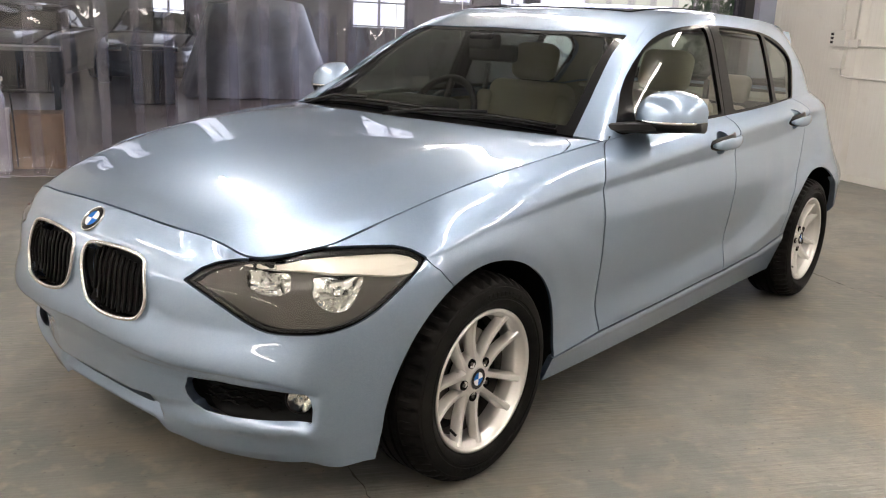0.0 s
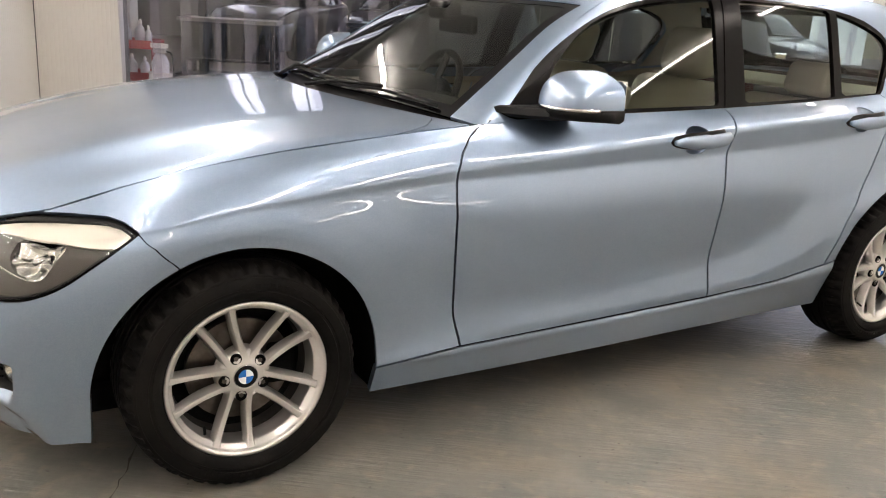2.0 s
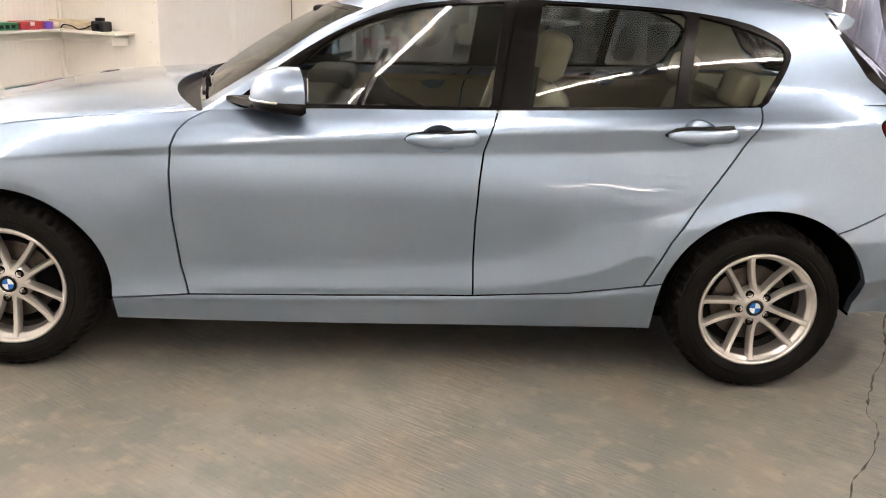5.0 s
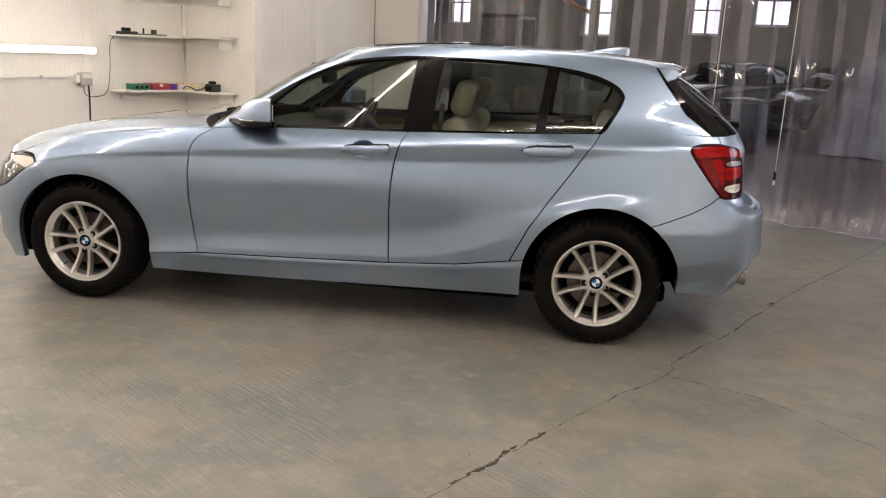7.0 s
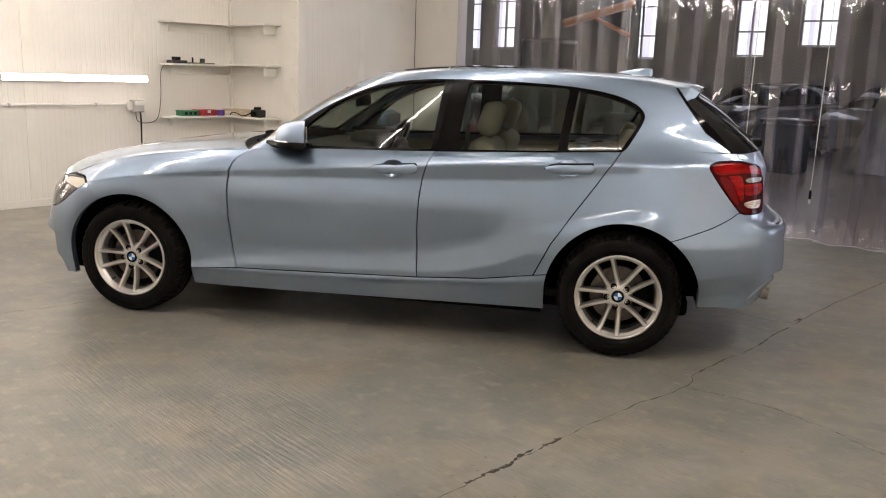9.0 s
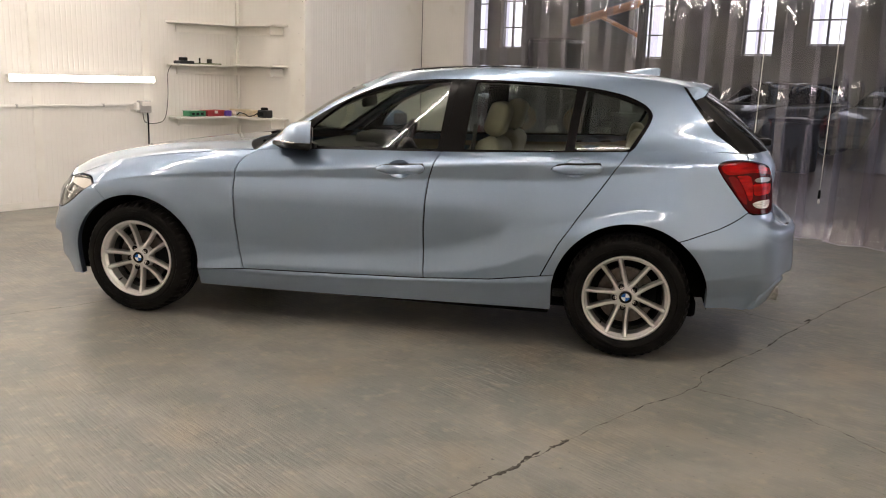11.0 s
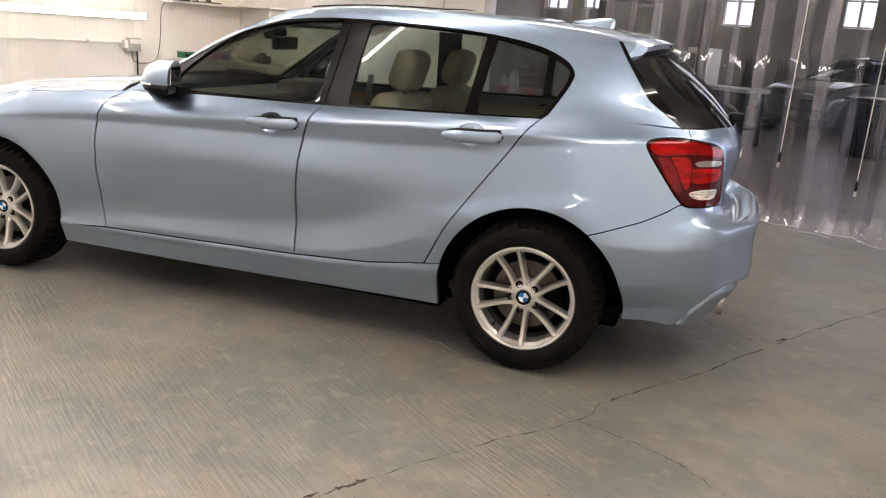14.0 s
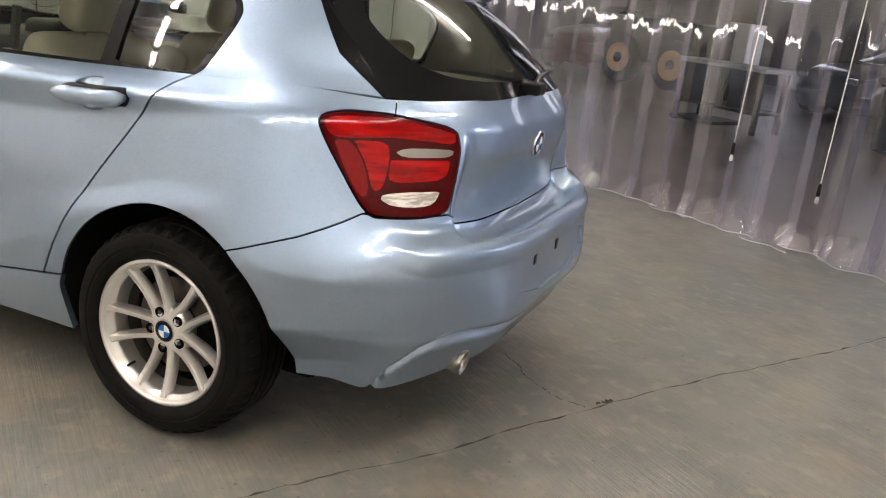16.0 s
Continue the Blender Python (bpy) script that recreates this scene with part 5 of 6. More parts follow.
# tail lights
for sd, sg in (("L", -1), ("R", 1)):
    tl = part("tail_light", panel_mesh("tail_light", tail, M_DEEPRED, sd, 0.02, 0.002), None, car, "red tail light with bright bands and a white reversing lens")
    for nm, poly, mm in (
        ("upper_band", [(4.468, .970), (4.50, .982), (4.57, .988), (4.663, .987), (4.77, .972), (4.864, .953), (4.864, .953), (4.860, .924), (4.77, .934), (4.669, .942), (4.60, .938), (4.515, .932), (4.49, .94)], M_BRIGHTRED),
        ("side_facet", [(4.505, .926), (4.505, .926), (4.552, .928), (4.594, .87), (4.610, .80), (4.588, .79), (4.545, .85)], M_MIDRED),
        ("inner_facet", [(4.558, .929), (4.558, .929), (4.645, .932), (4.658, .90), (4.655, .86), (4.645, .815), (4.618, .805), (4.598, .87)], M_BRIGHTRED),
        ("lower_band", [(4.662, .886), (4.662, .886), (4.74, .887), (4.845, .884), (4.845, .884), (4.840, .836), (4.74, .832), (4.676, .832), (4.658, .84)], M_BRIGHTRED),
        ("indicator_lens", [(4.668, .904), (4.70, .917), (4.78, .916), (4.852, .911), (4.852, .911), (4.850, .893), (4.76, .893), (4.70, .894)], mat("smoky_lens", (0.24, 0.21, 0.20), 0.15, coat=1.0)),
        ("reversing_lens", [(4.638, .800), (4.70, .808), (4.825, .806), (4.825, .806), (4.812, .774), (4.76, .768), (4.68, .773), (4.645, .786)], M_WHITELENS)):
        bit, _ = tail.split(inside(poly, "az", 1))
        part(nm, panel_mesh(nm, bit, mm, sd, 0.004, 0.0035), None, tl)

# joints of the lens lines stay dark; exhaust, reflectors, plate clips
ex = part("exhaust_pipe", lathe([(.030, -.12), (.036, -.02), (.0375, .0), (.034, .002), (.031, -.02), (.028, -.10), (.0, -.101)], 28, Matrix.Translation((3.462, -.49, .303)) @ Matrix.Rotation(radians(97), 4, "Y")), M_PIPE, car, "round chrome exhaust tip", smooth=True)
for y in (-.20, .02):
    part("plate_clip", box((3.529, y - .012, .55), (3.545, y + .012, .585), 0.003), M_BLACK, p_rbumper)

# ---- the car: wheels ----
M_TYRE = noisy(mat("tyre_rubber", rough=0.55, spec=0.07), (0.004, 0.004, 0.004), (0.010, 0.009, 0.008), scale=9, bump=0.15, bump_scale=140)
M_ALLOY = mat("silver_alloy", (0.74, 0.72, 0.70), 0.32, 0.88, 0.6, 0.05)
# inner rim coloured dark for the shade between the spokes
M_BARREL = noisy(mat("shaded_inner_rim", rough=0.6, metal=0.2), (0.035, 0.032, 0.030), (0.075, 0.068, 0.062), scale=18)
M_STEEL = noisy(mat("brake_steel", rough=0.35, metal=1.0), (0.10, 0.085, 0.075), (0.17, 0.15, 0.135), scale=30)
TYRE_R, RIM_R = 0.312, 0.2125


def make_wheel(name, at):
    """Local z points outwards from the car; nought is the outer lip of the rim."""
    wh = thing(name, "silver ten-spoke alloy wheel with a black tyre", "")
    wh.parent = car
    wh.matrix_basis = at
    # tyre with grooves and shoulder blocks
    prof = [(RIM_R - .004, -.012), (RIM_R + .006, .002), (RIM_R + .018, .012), (.246, .0155), (.248, .0135), (.254, .0135), (.256, .0162), (.270, .0145), (.282, .0105), (.2835, .0080), (.2865, .0075), (.290, .006), (.3015, -.008), (.3085, -.026), (.3110, -.040)]
    for g in (-.055, -.085, -.125, -.155):
        prof += [(.3118, g + .006), (.3045, g + .0045), (.3045, g - .0045), (.3120, g - .006)]
    prof += [(.3110, -.172), (.305, -.186), (.292, -.203), (.26, -.212), (RIM_R - .004, -.20)]
    bm = bmesh.new()
    rings = add_lathe(bm, prof, 240)
    for i, (r, h) in enumerate(prof):
        if .300 < r and (h > -.045 or h < -.165):
            for k, v in enumerate(rings[i]):
                if (k + (h < -.1) * 2) % 5 < 2:
                    f = (r - 0.009) / r
                    v.co.x *= f
                    v.co.y *= f
    part("tyre", bm, M_TYRE, wh, smooth=True).data.set_sharp_from_angle(angle=radians(32))
    for a0 in (60, 240):
        for k in range(9):
            a = radians(a0 + k * 4.2)
            m = Matrix.Rotation(a, 4, "Z") @ Matrix.Translation((.262, 0, .0152))
            part("sidewall_mark", box((-.007, -.006, 0), (.007, .006, .0012), m=m), M_TYRE, wh)
    part("rim", lathe([(RIM_R + .004, -.004), (RIM_R + .0035, .003), (RIM_R - .001, .005), (RIM_R - .0065, .0035), (RIM_R - .010, -.003), (RIM_R - .012, -.016), (RIM_R - .021, -.020), (RIM_R - .0225, -.034), (RIM_R - .026, -.050), (RIM_R - .029, -.075)], 96), M_ALLOY, wh, smooth=True)
    part("barrel", lathe([(RIM_R - .029, -.075), (RIM_R - .032, -.090), (RIM_R - .036, -.15), (RIM_R - .02, -.19)], 72), M_BARREL, wh, smooth=True)
    # five pairs of spokes that spring from both sides of a bolt hole and spread to the rim
    for k in range(5):
        for sgn in (-1, 1):
            q = Matrix.Rotation(radians(115 + 72 * k), 4, "Z")
            sp = bmesh.new()
            secs = []
            for t in np.linspace(0, 1, 13):
                r = .034 + t * (RIM_R - .041)
                y = sgn * (.0225 + .0285 * t**1.45)
                zf = -.030 + .024 * t**0.9 - .012 * math.sin(math.pi * t)
                root = max(0.0, 1 - t / .22)
                hw = .0097 + .0050 * root**1.5 + .0010 * t + .0055 * max(0, t - .86) / .14
                deep = .026 + .006 * math.sin(math.pi * t)
                secs.append([sp.verts.new(q @ Vector(p)) for p in ((r, y - hw * 1.35, zf - deep), (r, y - hw, zf - .0085), (r, y - hw * .62, zf - .0012), (r, y + sgn * hw * .15, zf), (r, y + hw * .62, zf - .0012), (r, y + hw, zf - .0085), (r, y + hw * 1.35, zf - deep))])
            for a, b in zip(secs, secs[1:]):
                for i in range(7):
                    sp.faces.new((a[i], a[(i + 1) % 7], b[(i + 1) % 7], b[i]))
            sp.faces.new(secs[0]), sp.faces.new(secs[-1])
            ob = part("spoke", sp, M_ALLOY, wh, smooth=True)
            ob.data.set_sharp_from_angle(angle=radians(34))
    part("hub", lathe([(.074, -.075), (.072, -.050), (.068, -.040), (.058, -.0335), (.044, -.029), (.0385, -.0265), (.034, -.0258), (.0335, -.030), (.0, -.030)], 60), M_ALLOY, wh, smooth=True)
    for k in range(5):
        a = radians(115 + 72 * k)
        c = (.0555 * math.cos(a), .0555 * math.sin(a))
        part("bolt_recess", lathe([(.0150, -.034), (.0148, -.0285), (.0132, -.0280), (.0122, -.0300), (.0120, -.0318), (0, -.0318)], 20, Matrix.Translation((*c, 0))), M_LINER, wh, "dark bolt hole")
        part("bolt", cyl((*c, -.045), (*c, -.0300), .0065, n=6), M_STEEL, wh)
    roundel("hub_badge", Vector((0, 0, -.026)), (0, 0, 1), .033, wh, (0, 1, 0), True)
    part("brake_disc", lathe([(.07, -.085), (.142, -.085), (.142, -.105), (.07, -.105)], 60), M_STEEL, wh, smooth=False)
    # black disc added behind the brake, in place of the shade inside the wheel
    part("shade_disc", lathe([(.0, -.118), (RIM_R - .03, -.115)], 40), M_LINER, wh)
    part("caliper", box((.075, -.06, -.125), (.155, .06, -.075), .012), M_LINER, wh)
    part("valve", cyl((.168 * math.cos(4.0), .168 * math.sin(4.0), -.03), (.176 * math.cos(4.0), .176 * math.sin(4.0), -.005), .004, n=8), M_BLACK, wh)
    return wh


for x, w in ((0.0, .868), (2.69, .884)):
    for sg in (-1, 1):
        make_wheel("front_wheel" if x < 1 else "rear_wheel", Matrix.Translation((x, sg * w, TYRE_R - .002)) @ (Matrix.Rotation(radians(90), 4, "X") if sg < 0 else Matrix.Rotation(radians(-90), 4, "X")))

# ---- the car: handles, mirrors, wipers ----
def side_at(x, z):
    """Place and normal on the flank of the body."""
    m = (S_BODY.A[:, 0] > 0.9) & (S_BODY.A[:, 0] < 4.6)
    V, N = S_BODY.V[m], S_BODY.N[m]
    d = (V[:, 0] - x) ** 2 + (V[:, 2] - z) ** 2
    k = np.argsort(d)[:4]
    w = 1 / (d[k] + 1e-6)
    n = (N[k] * w[:, None]).sum(0)
    return (V[k] * w[:, None]).sum(0) / w.sum(), n / np.linalg.norm(n)


def door_handle(parent, sg, x0, x1, z, tilt, sink=0.0, fat=1.0):
    sec = []
    bm = bmesh.new()
    for t in np.linspace(0, 1, 15):
        x, zz = x0 + (x1 - x0) * t, z + tilt * (t - 0.5)
        p, n = side_at(x, zz)
        lift = 0.010 + 0.030 * math.sin(math.pi * min(max(t, 0.02), 0.98)) ** 0.45
        h = 0.0235 * (0.35 + 0.65 * min(1, (t / 0.28) ** 0.6)) * (1 if t < 0.9 else 1 - ((t - 0.9) / 0.1) ** 2 * 0.55)
        c = Vector(p + n * (lift - sink))
        h *= fat
        up = Vector((0, 0, 1))
        out = Vector(n)
        sec.append([bm.verts.new(Vector((q.x, -q.y if sg < 0 else q.y, q.z))) for q in [c + up * (h * math.cos(a)) + out * (0.011 * math.sin(a)) for a in [6.28318 * k / 12 for k in range(12)]]])
    for a, b in zip(sec, sec[1:]):
        for k in range(12):
            bm.faces.new((a[k], a[(k + 1) % 12], b[(k + 1) % 12], b[k]))
    bm.faces.new(sec[0]), bm.faces.new(sec[-1])
    if sink:
        part("handle_gasket", bm, M_BLACK, parent, smooth=True)
    else:
        part("door_handle", bm, M_PAINT, parent, "body-coloured pull handle", smooth=True)


def handle_cup(sk, cx, cz, parent, sd, rx=.066, rz=.047):
    def bowl(P, N, c=sk):
        used = sorted({i for f in c.F for i in f})
        d = ((c.V[used, 0] - cx) / rx) ** 2 + ((c.V[used, 2] - cz) / rz) ** 2
        return P - N * (0.040 * np.clip(1 - d, 0, 1) ** 0.6)[:, None]
    part("handle_cup", panel_mesh("handle_cup", sk, M_PAINT, sd, 0.0, 0.0, bowl), None, parent)


for sd, sg in (("L", -1), ("R", 1)):
    f, r = DOORS[sd]
    handle_cup(cup_f, 1.512, .890, f, sd)
    handle_cup(cup_r, 2.405, .938, r, sd)
    door_handle(f, sg, 1.398, 1.645, .895, 0.012)
    door_handle(r, sg, 2.290, 2.535, .940, 0.010)
    door_handle(f, sg, 1.393, 1.650, .894, 0.012, 0.030, 1.16)
    door_handle(r, sg, 2.285, 2.540, .939, 0.010, 0.030, 1.16)


def mirror(sg):
    keyed = np.array([(.768, .944, .990, 1.052), (.788, .910, 1.003, 1.084), (.820, .888, 1.018, 1.105), (.860, .878, 1.035, 1.113), (.905, .888, 1.050, 1.109), (.945, .918, 1.062, 1.092), (.970, .958, 1.070, 1.072), (.981, 1.010, 1.074, 1.046)])
    dense = curve_at(keyed, np.arange(8.0), np.linspace(0, 7, 29))
    ws, xf, xr, zt = dense.T
    mi = thing("door_mirror", "blue and black door mirror", "")
    mi.parent = car
    bm, rings = bmesh.new(), []
    for w, a, b, t in zip(ws, xf, xr, zt):
        z0 = 1.009
        ring = []
        for k in range(21):
            ang = math.pi / 2 * k / 19
            x = b - (b - a) * max(0.0, math.cos(ang)) ** 0.62 if k < 20 else b
            z = z0 + (t - z0) * math.sin(ang) ** 0.85 if k < 20 else z0
            ring.append(bm.verts.new((x, sg * w, z)))
        rings.append(ring)
    for p, q in zip(rings, rings[1:]):
        for k in range(21):
            j = (k + 1) % 21
            bm.faces.new((p[k], p[j], q[j], q[k]))
    bm.faces.new(rings[0]), bm.faces.new(rings[-1])
    cap = part("mirror_cap", bm, M_PAINT, mi, "body-coloured mirror cap", smooth=True)
    cap.data.set_sharp_from_angle(angle=radians(50))
    bm, rings = bmesh.new(), []
    for w, a, b in zip(ws, xf, xr):
        rings.append([bm.verts.new((x, sg * w, z)) for x, z in ((b + .004, 1.008), (a + .004, 1.007), (a + .002, .994), (a + .014, .976), (b - .012, .970), (b + .004, .980))])
    for p, q in zip(rings, rings[1:]):
        for k in range(6):
            bm.faces.new((p[k], p[(k + 1) % 6], q[(k + 1) % 6], q[k]))
    bm.faces.new(rings[0]), bm.faces.new(rings[-1])
    part("mirror_base", bm, M_BLACK, mi, "black lower mirror housing", smooth=True)
    part("indicator_strip", tube([(a + .001 if w < .95 else a + .003, sg * (w + .001), 1.008) for w, a in list(zip(ws, xf))[8:-2]], 0.0055, 8), M_REFLECT, mi, "clear indicator strip", smooth=True)
    bm, rings = bmesh.new(), []
    for t in np.linspace(0, 1, 8):
        x0, x1, w = .765 + .115 * t**.8, 1.030 + .030 * t, .755 + .125 * t
        zt, zb = .999 + .006 * t, .968 - .002 * math.sin(math.pi * t)
        rings.append([bm.verts.new((x, sg * w, z)) for x, z in ((x0, zb + .012), (x0 + .012, zt - .004), (x0 + .03, zt), (x1 - .02, zt), (x1, zt - .006), (x1, zb + .006), (x1 - .015, zb), (x0 + .03, zb))])
    for p, q in zip(rings, rings[1:]):
        for k in range(8):
            bm.faces.new((p[k], p[(k + 1) % 8], q[(k + 1) % 8], q[k]))
    bm.faces.new(rings[0]), bm.faces.new(rings[-1])
    part("mirror_arm", bm, M_BLACK, mi, smooth=False)
    part("mirror_glass", box((0, -.085, 1.014), (.004, .075, 1.090), .001, 1, pose(1.0505, sg * .893, 0, 0, 0, sg * -21)), mat("mirror_silver", (0.85, 0.86, 0.87), 0.02, 1.0), mi)


for sg in (-1, 1):
    mirror(sg)

# cowl tray and wipers
bm = bmesh.new()
tray_rows = []
for t in np.linspace(-1, 1, 41):
    a = line_at(COWL, [abs(t)], (True, False))[0]
    b = G_SCREEN[0][int(round(abs(t) * (G_SCREEN.shape[1] - 1)))]
    s = 1 if t > 0 else -1
    row = [a + (0, 0, -.004), a + (.012, 0, -.035), (a * .5 + b * .5) + (0, 0, -.040), b + (.02, 0, -.012), b + (.05, 0, .012)]
    tray_rows.append([bm.verts.new((p[0], s * p[1], p[2])) for p in row])
for p, q in zip(tray_rows, tray_rows[1:]):
    for k in range(4):
        bm.faces.new((p[k], p[k + 1], q[k + 1], q[k]))
part("cowl_tray", bm, M_BLACK, car, smooth=True)


def on_screen(a, b, sg, lift):
    i, j = a * (G_SCREEN.shape[0] - 1), b * (G_SCREEN.shape[1] - 1)
    p = G_SCREEN[int(round(i))][int(round(j))]
    return Vector((p[0] - lift * .6, sg * p[1], p[2] + lift * .8))


for pts in ([on_screen(.0, .92, 1, .006), on_screen(.02, .6, 1, .008), on_screen(.028, .3, 1, .010), on_screen(.026, 0.02, 1, .010), on_screen(.02, .12, -1, .010)],
            [on_screen(.0, .10, 1, .006), on_screen(.01, .15, -1, .008), on_screen(.02, .45, -1, .010), on_screen(.018, .80, -1, .008)]):
    w = part("wiper", tube(spline(pts, 6), .006, 6), M_BLACK, car, "black wiper blade", smooth=True)
    part("wiper_arm", tube([Vector(pts[0]) + Vector((-.03, 0, -.02)), (Vector(pts[1]) + Vector((0, 0, .012))), Vector(pts[2]) + Vector((0, 0, .012))], .007, 6), M_BLACK, w, smooth=True)
rw = part("rear_wiper", box((3.365, -.045, 1.035), (3.43, .03, 1.075), .01), M_BLACK, car, "black rear wiper mount")
part("wiper_blade", tube([(3.40, .0, 1.068), (3.375, .12, 1.083), (3.345, .30, 1.09)], .009, 6), M_BLACK, rw)

# ---- the car: inside ----
M_LEATHER = noisy(mat("beige_leather", rough=0.5), (0.41, 0.355, 0.275), (0.47, 0.412, 0.325), scale=8, bump=0.1, bump_scale=120)
M_DASH = noisy(mat("dash_plastic", rough=0.55), (0.035, 0.034, 0.032), (0.05, 0.048, 0.045), scale=30)
M_BEIGE = noisy(mat("beige_trim", rough=0.6), (0.37, 0.32, 0.245), (0.42, 0.37, 0.285), scale=10)
M_LINING = noisy(mat("headlining", rough=0.9), (0.40, 0.375, 0.325), (0.45, 0.425, 0.37), scale=14)
M_CARPET = noisy(mat("carpet", rough=0.95), (0.03, 0.03, 0.03), (0.05, 0.05, 0.05), scale=80)


def pad(lo, hi, bevel, m=None, bulge=0.0):
    bm = bmesh.new()
    add_box(bm, lo, hi, bevel, 5, m)
    return bm


def seat(y):
    s = thing("front_seat", "beige leather front seat", "")
    s.parent = car
    lean = pose(1.72, y, .50, 0, 17, 0)
    part("cushion", pad((1.22, y - .25, .36), (1.74, y + .25, .53), .06), M_LEATHER, s, smooth=True)
    part("backrest", pad((-.02, -.25, 0), (.13, .25, .58), .06, lean), M_LEATHER, s, smooth=True)
    for k in (-1, 1):
        part("side_bolster", pad((-.055, k * .25 - .055, .08), (.06, k * .25 + .035, .50), .035, lean), M_LEATHER, s, smooth=True)
        part("headrest_post", cyl(lean @ Vector((.06, k * .055, .54)), lean @ Vector((.045, k * .05, .66)), .006), M_CHROME, s)
    part("headrest", pad((-.03, -.125, .585), (.085, .125, .775), .05, lean), M_LEATHER, s, "rounded beige headrest", smooth=True)


seat(-.37), seat(.37)
rb = thing("rear_bench", "beige leather rear bench", "")
rb.parent = car
part("cushion", pad((2.02, -.485, .36), (2.42, .485, .54), .06), M_LEATHER, rb, smooth=True)
for y0, y1 in ((-.488, -.01), (.01, .488)):
    part("backrest", pad((0, y0, 0), (.12, y1, .50), .05, pose(2.50, 0, .50, 0, 20, 0)), M_LEATHER, rb, smooth=True)
for y in (-.37, .37):
    part("headrest", pad((-.02, y - .12, .50), (.07, y + .12, .645), .04, pose(2.51, 0, .50, 0, 16, 0)), M_LEATHER, rb, smooth=True)
part("parcel_shelf", pad((2.72, -.58, .985), (3.24, .58, 1.005), .006), mat("pale_shelf", (0.62, 0.60, 0.48), 0.8), car)
part("luggage_floor", box((2.6, -.48, .5), (3.3, .48, .53)), M_CARPET, car)
part("cabin_floor", box((.55, -.68, .24), (2.7, .68, .27)), M_CARPET, car)

dash = part("dashboard", pad((.66, -.70, .62), (1.10, .70, .935), .05), M_DASH, car, "dark dashboard", smooth=True)
part("instrument_hood", pad((.93, .19, .90), (1.14, .55, .995), .04), M_DASH, dash, smooth=True)
part("trim_strip", pad((1.085, -.66, .76), (1.112, .66, .80), .01), M_CHROME, dash)
part("centre_console", pad((1.05, -.13, .30), (1.95, .13, .62), .05), M_DASH, car, smooth=True)
sw = thing("steering_wheel", "black three-spoke steering wheel", "")
sw.parent = car
qs = pose(1.20, .37, .90, 0, -65, 0)
part("wheel_rim", tube([qs @ Vector((.185 * math.cos(a), .185 * math.sin(a), 0)) for a in [6.28318 * k / 40 for k in range(40)]], .016, 10, True), M_BLACK, sw, smooth=True)
part("wheel_boss", lathe([(0, .01), (.07, .005), (.08, -.03), (.03, -.12)], 24, qs), M_BLACK, sw, smooth=True)
for a in (0, 180, 270):
    v = Vector((math.cos(radians(a)), math.sin(radians(a)), 0))
    part("wheel_spoke", cyl(qs @ (v * .06), qs @ (v * .18), .016, n=8), M_BLACK, sw)
part("column", cyl(qs @ Vector((0, 0, -.03)), qs @ Vector((0, 0, -.30)), .04), M_BLACK, sw)
rm = part("rear_view_mirror", pad((1.075, -.125, 1.165), (1.105, .125, 1.235), .014), M_BLACK, car, "black inside mirror under the roof", smooth=True)
part("mirror_stalk", cyl((1.07, 0, 1.22), (1.045, 0, 1.285), .013), M_BLACK, rm)
part("sensor_box", pad((.99, -.06, 1.215), (1.07, .06, 1.28), .015), M_BLACK, rm)
panel("headlining", [S_ROOF.keep([f for f in S_ROOF.F if S_ROOF.V[f[0], 0] > 1.2])], M_LINING, car, depth=0.0, offset=-0.035)
for sd in "LR":
    f, r = DOORS[sd]
    panel("door_card", door_f, M_BEIGE, f, sd, 0.0, -0.055)
    panel("door_card", door_r, M_BEIGE, r, sd, 0.0, -0.055)
    panel("pillar_lining", [pillars.keep([q for q in pillars.F if pillars.V[q[0], 0] > 1.0])], M_LINING, car, sd, 0.0, -0.035)
    panel("quarter_lining", quarter.split(lambda V, A: V[:, 2] - .80)[0], M_BEIGE, car, sd, 0.0, -0.05)
panel("hatch_lining", hatch_low, M_DASH, car, "LR", 0.0, -0.04)
belt = mat("seat_belt", (0.06, 0.06, 0.06), 0.7)
for sg in (-1, 1):
    part("seat_belt", tube([(1.86, sg * .615, 1.12), (1.83, sg * .63, .80), (1.80, sg * .62, .45)], .014, 4), belt, car)

# ---- shelves in the nook ----
def shelf(z, bit=0.0):
    sh = thing("corner_shelf", "white painted corner shelf on wall cleats", "shelf", ROOM, group="corner shelves")
    part("board", box((U0 + .004, 1.95, z - .012), (U0 + .235, V_NOOK - .004, z + .008), .002), M_TRIM, sh)
    part("board", box((U0 + .24, V_NOOK - .22, z - .010 + bit), (-2.56, V_NOOK - .004, z + .010 + bit), .002), M_TRIM, sh)
    part("cleat", box((U0 + .002, 2.06, z - .10), (U0 + .020, V_NOOK - .006, z - .014), .002), M_TRIM, sh)
    part("cleat", box((U0 + .022, V_NOOK - .020, z - .10), (-2.66, V_NOOK - .002, z - .014), .002), M_TRIM, sh)
    part("end_cleat", box((-2.658, V_NOOK - .18, z - .10), (-2.64, V_NOOK - .004, z - .014), .002), M_TRIM, sh)
    return sh


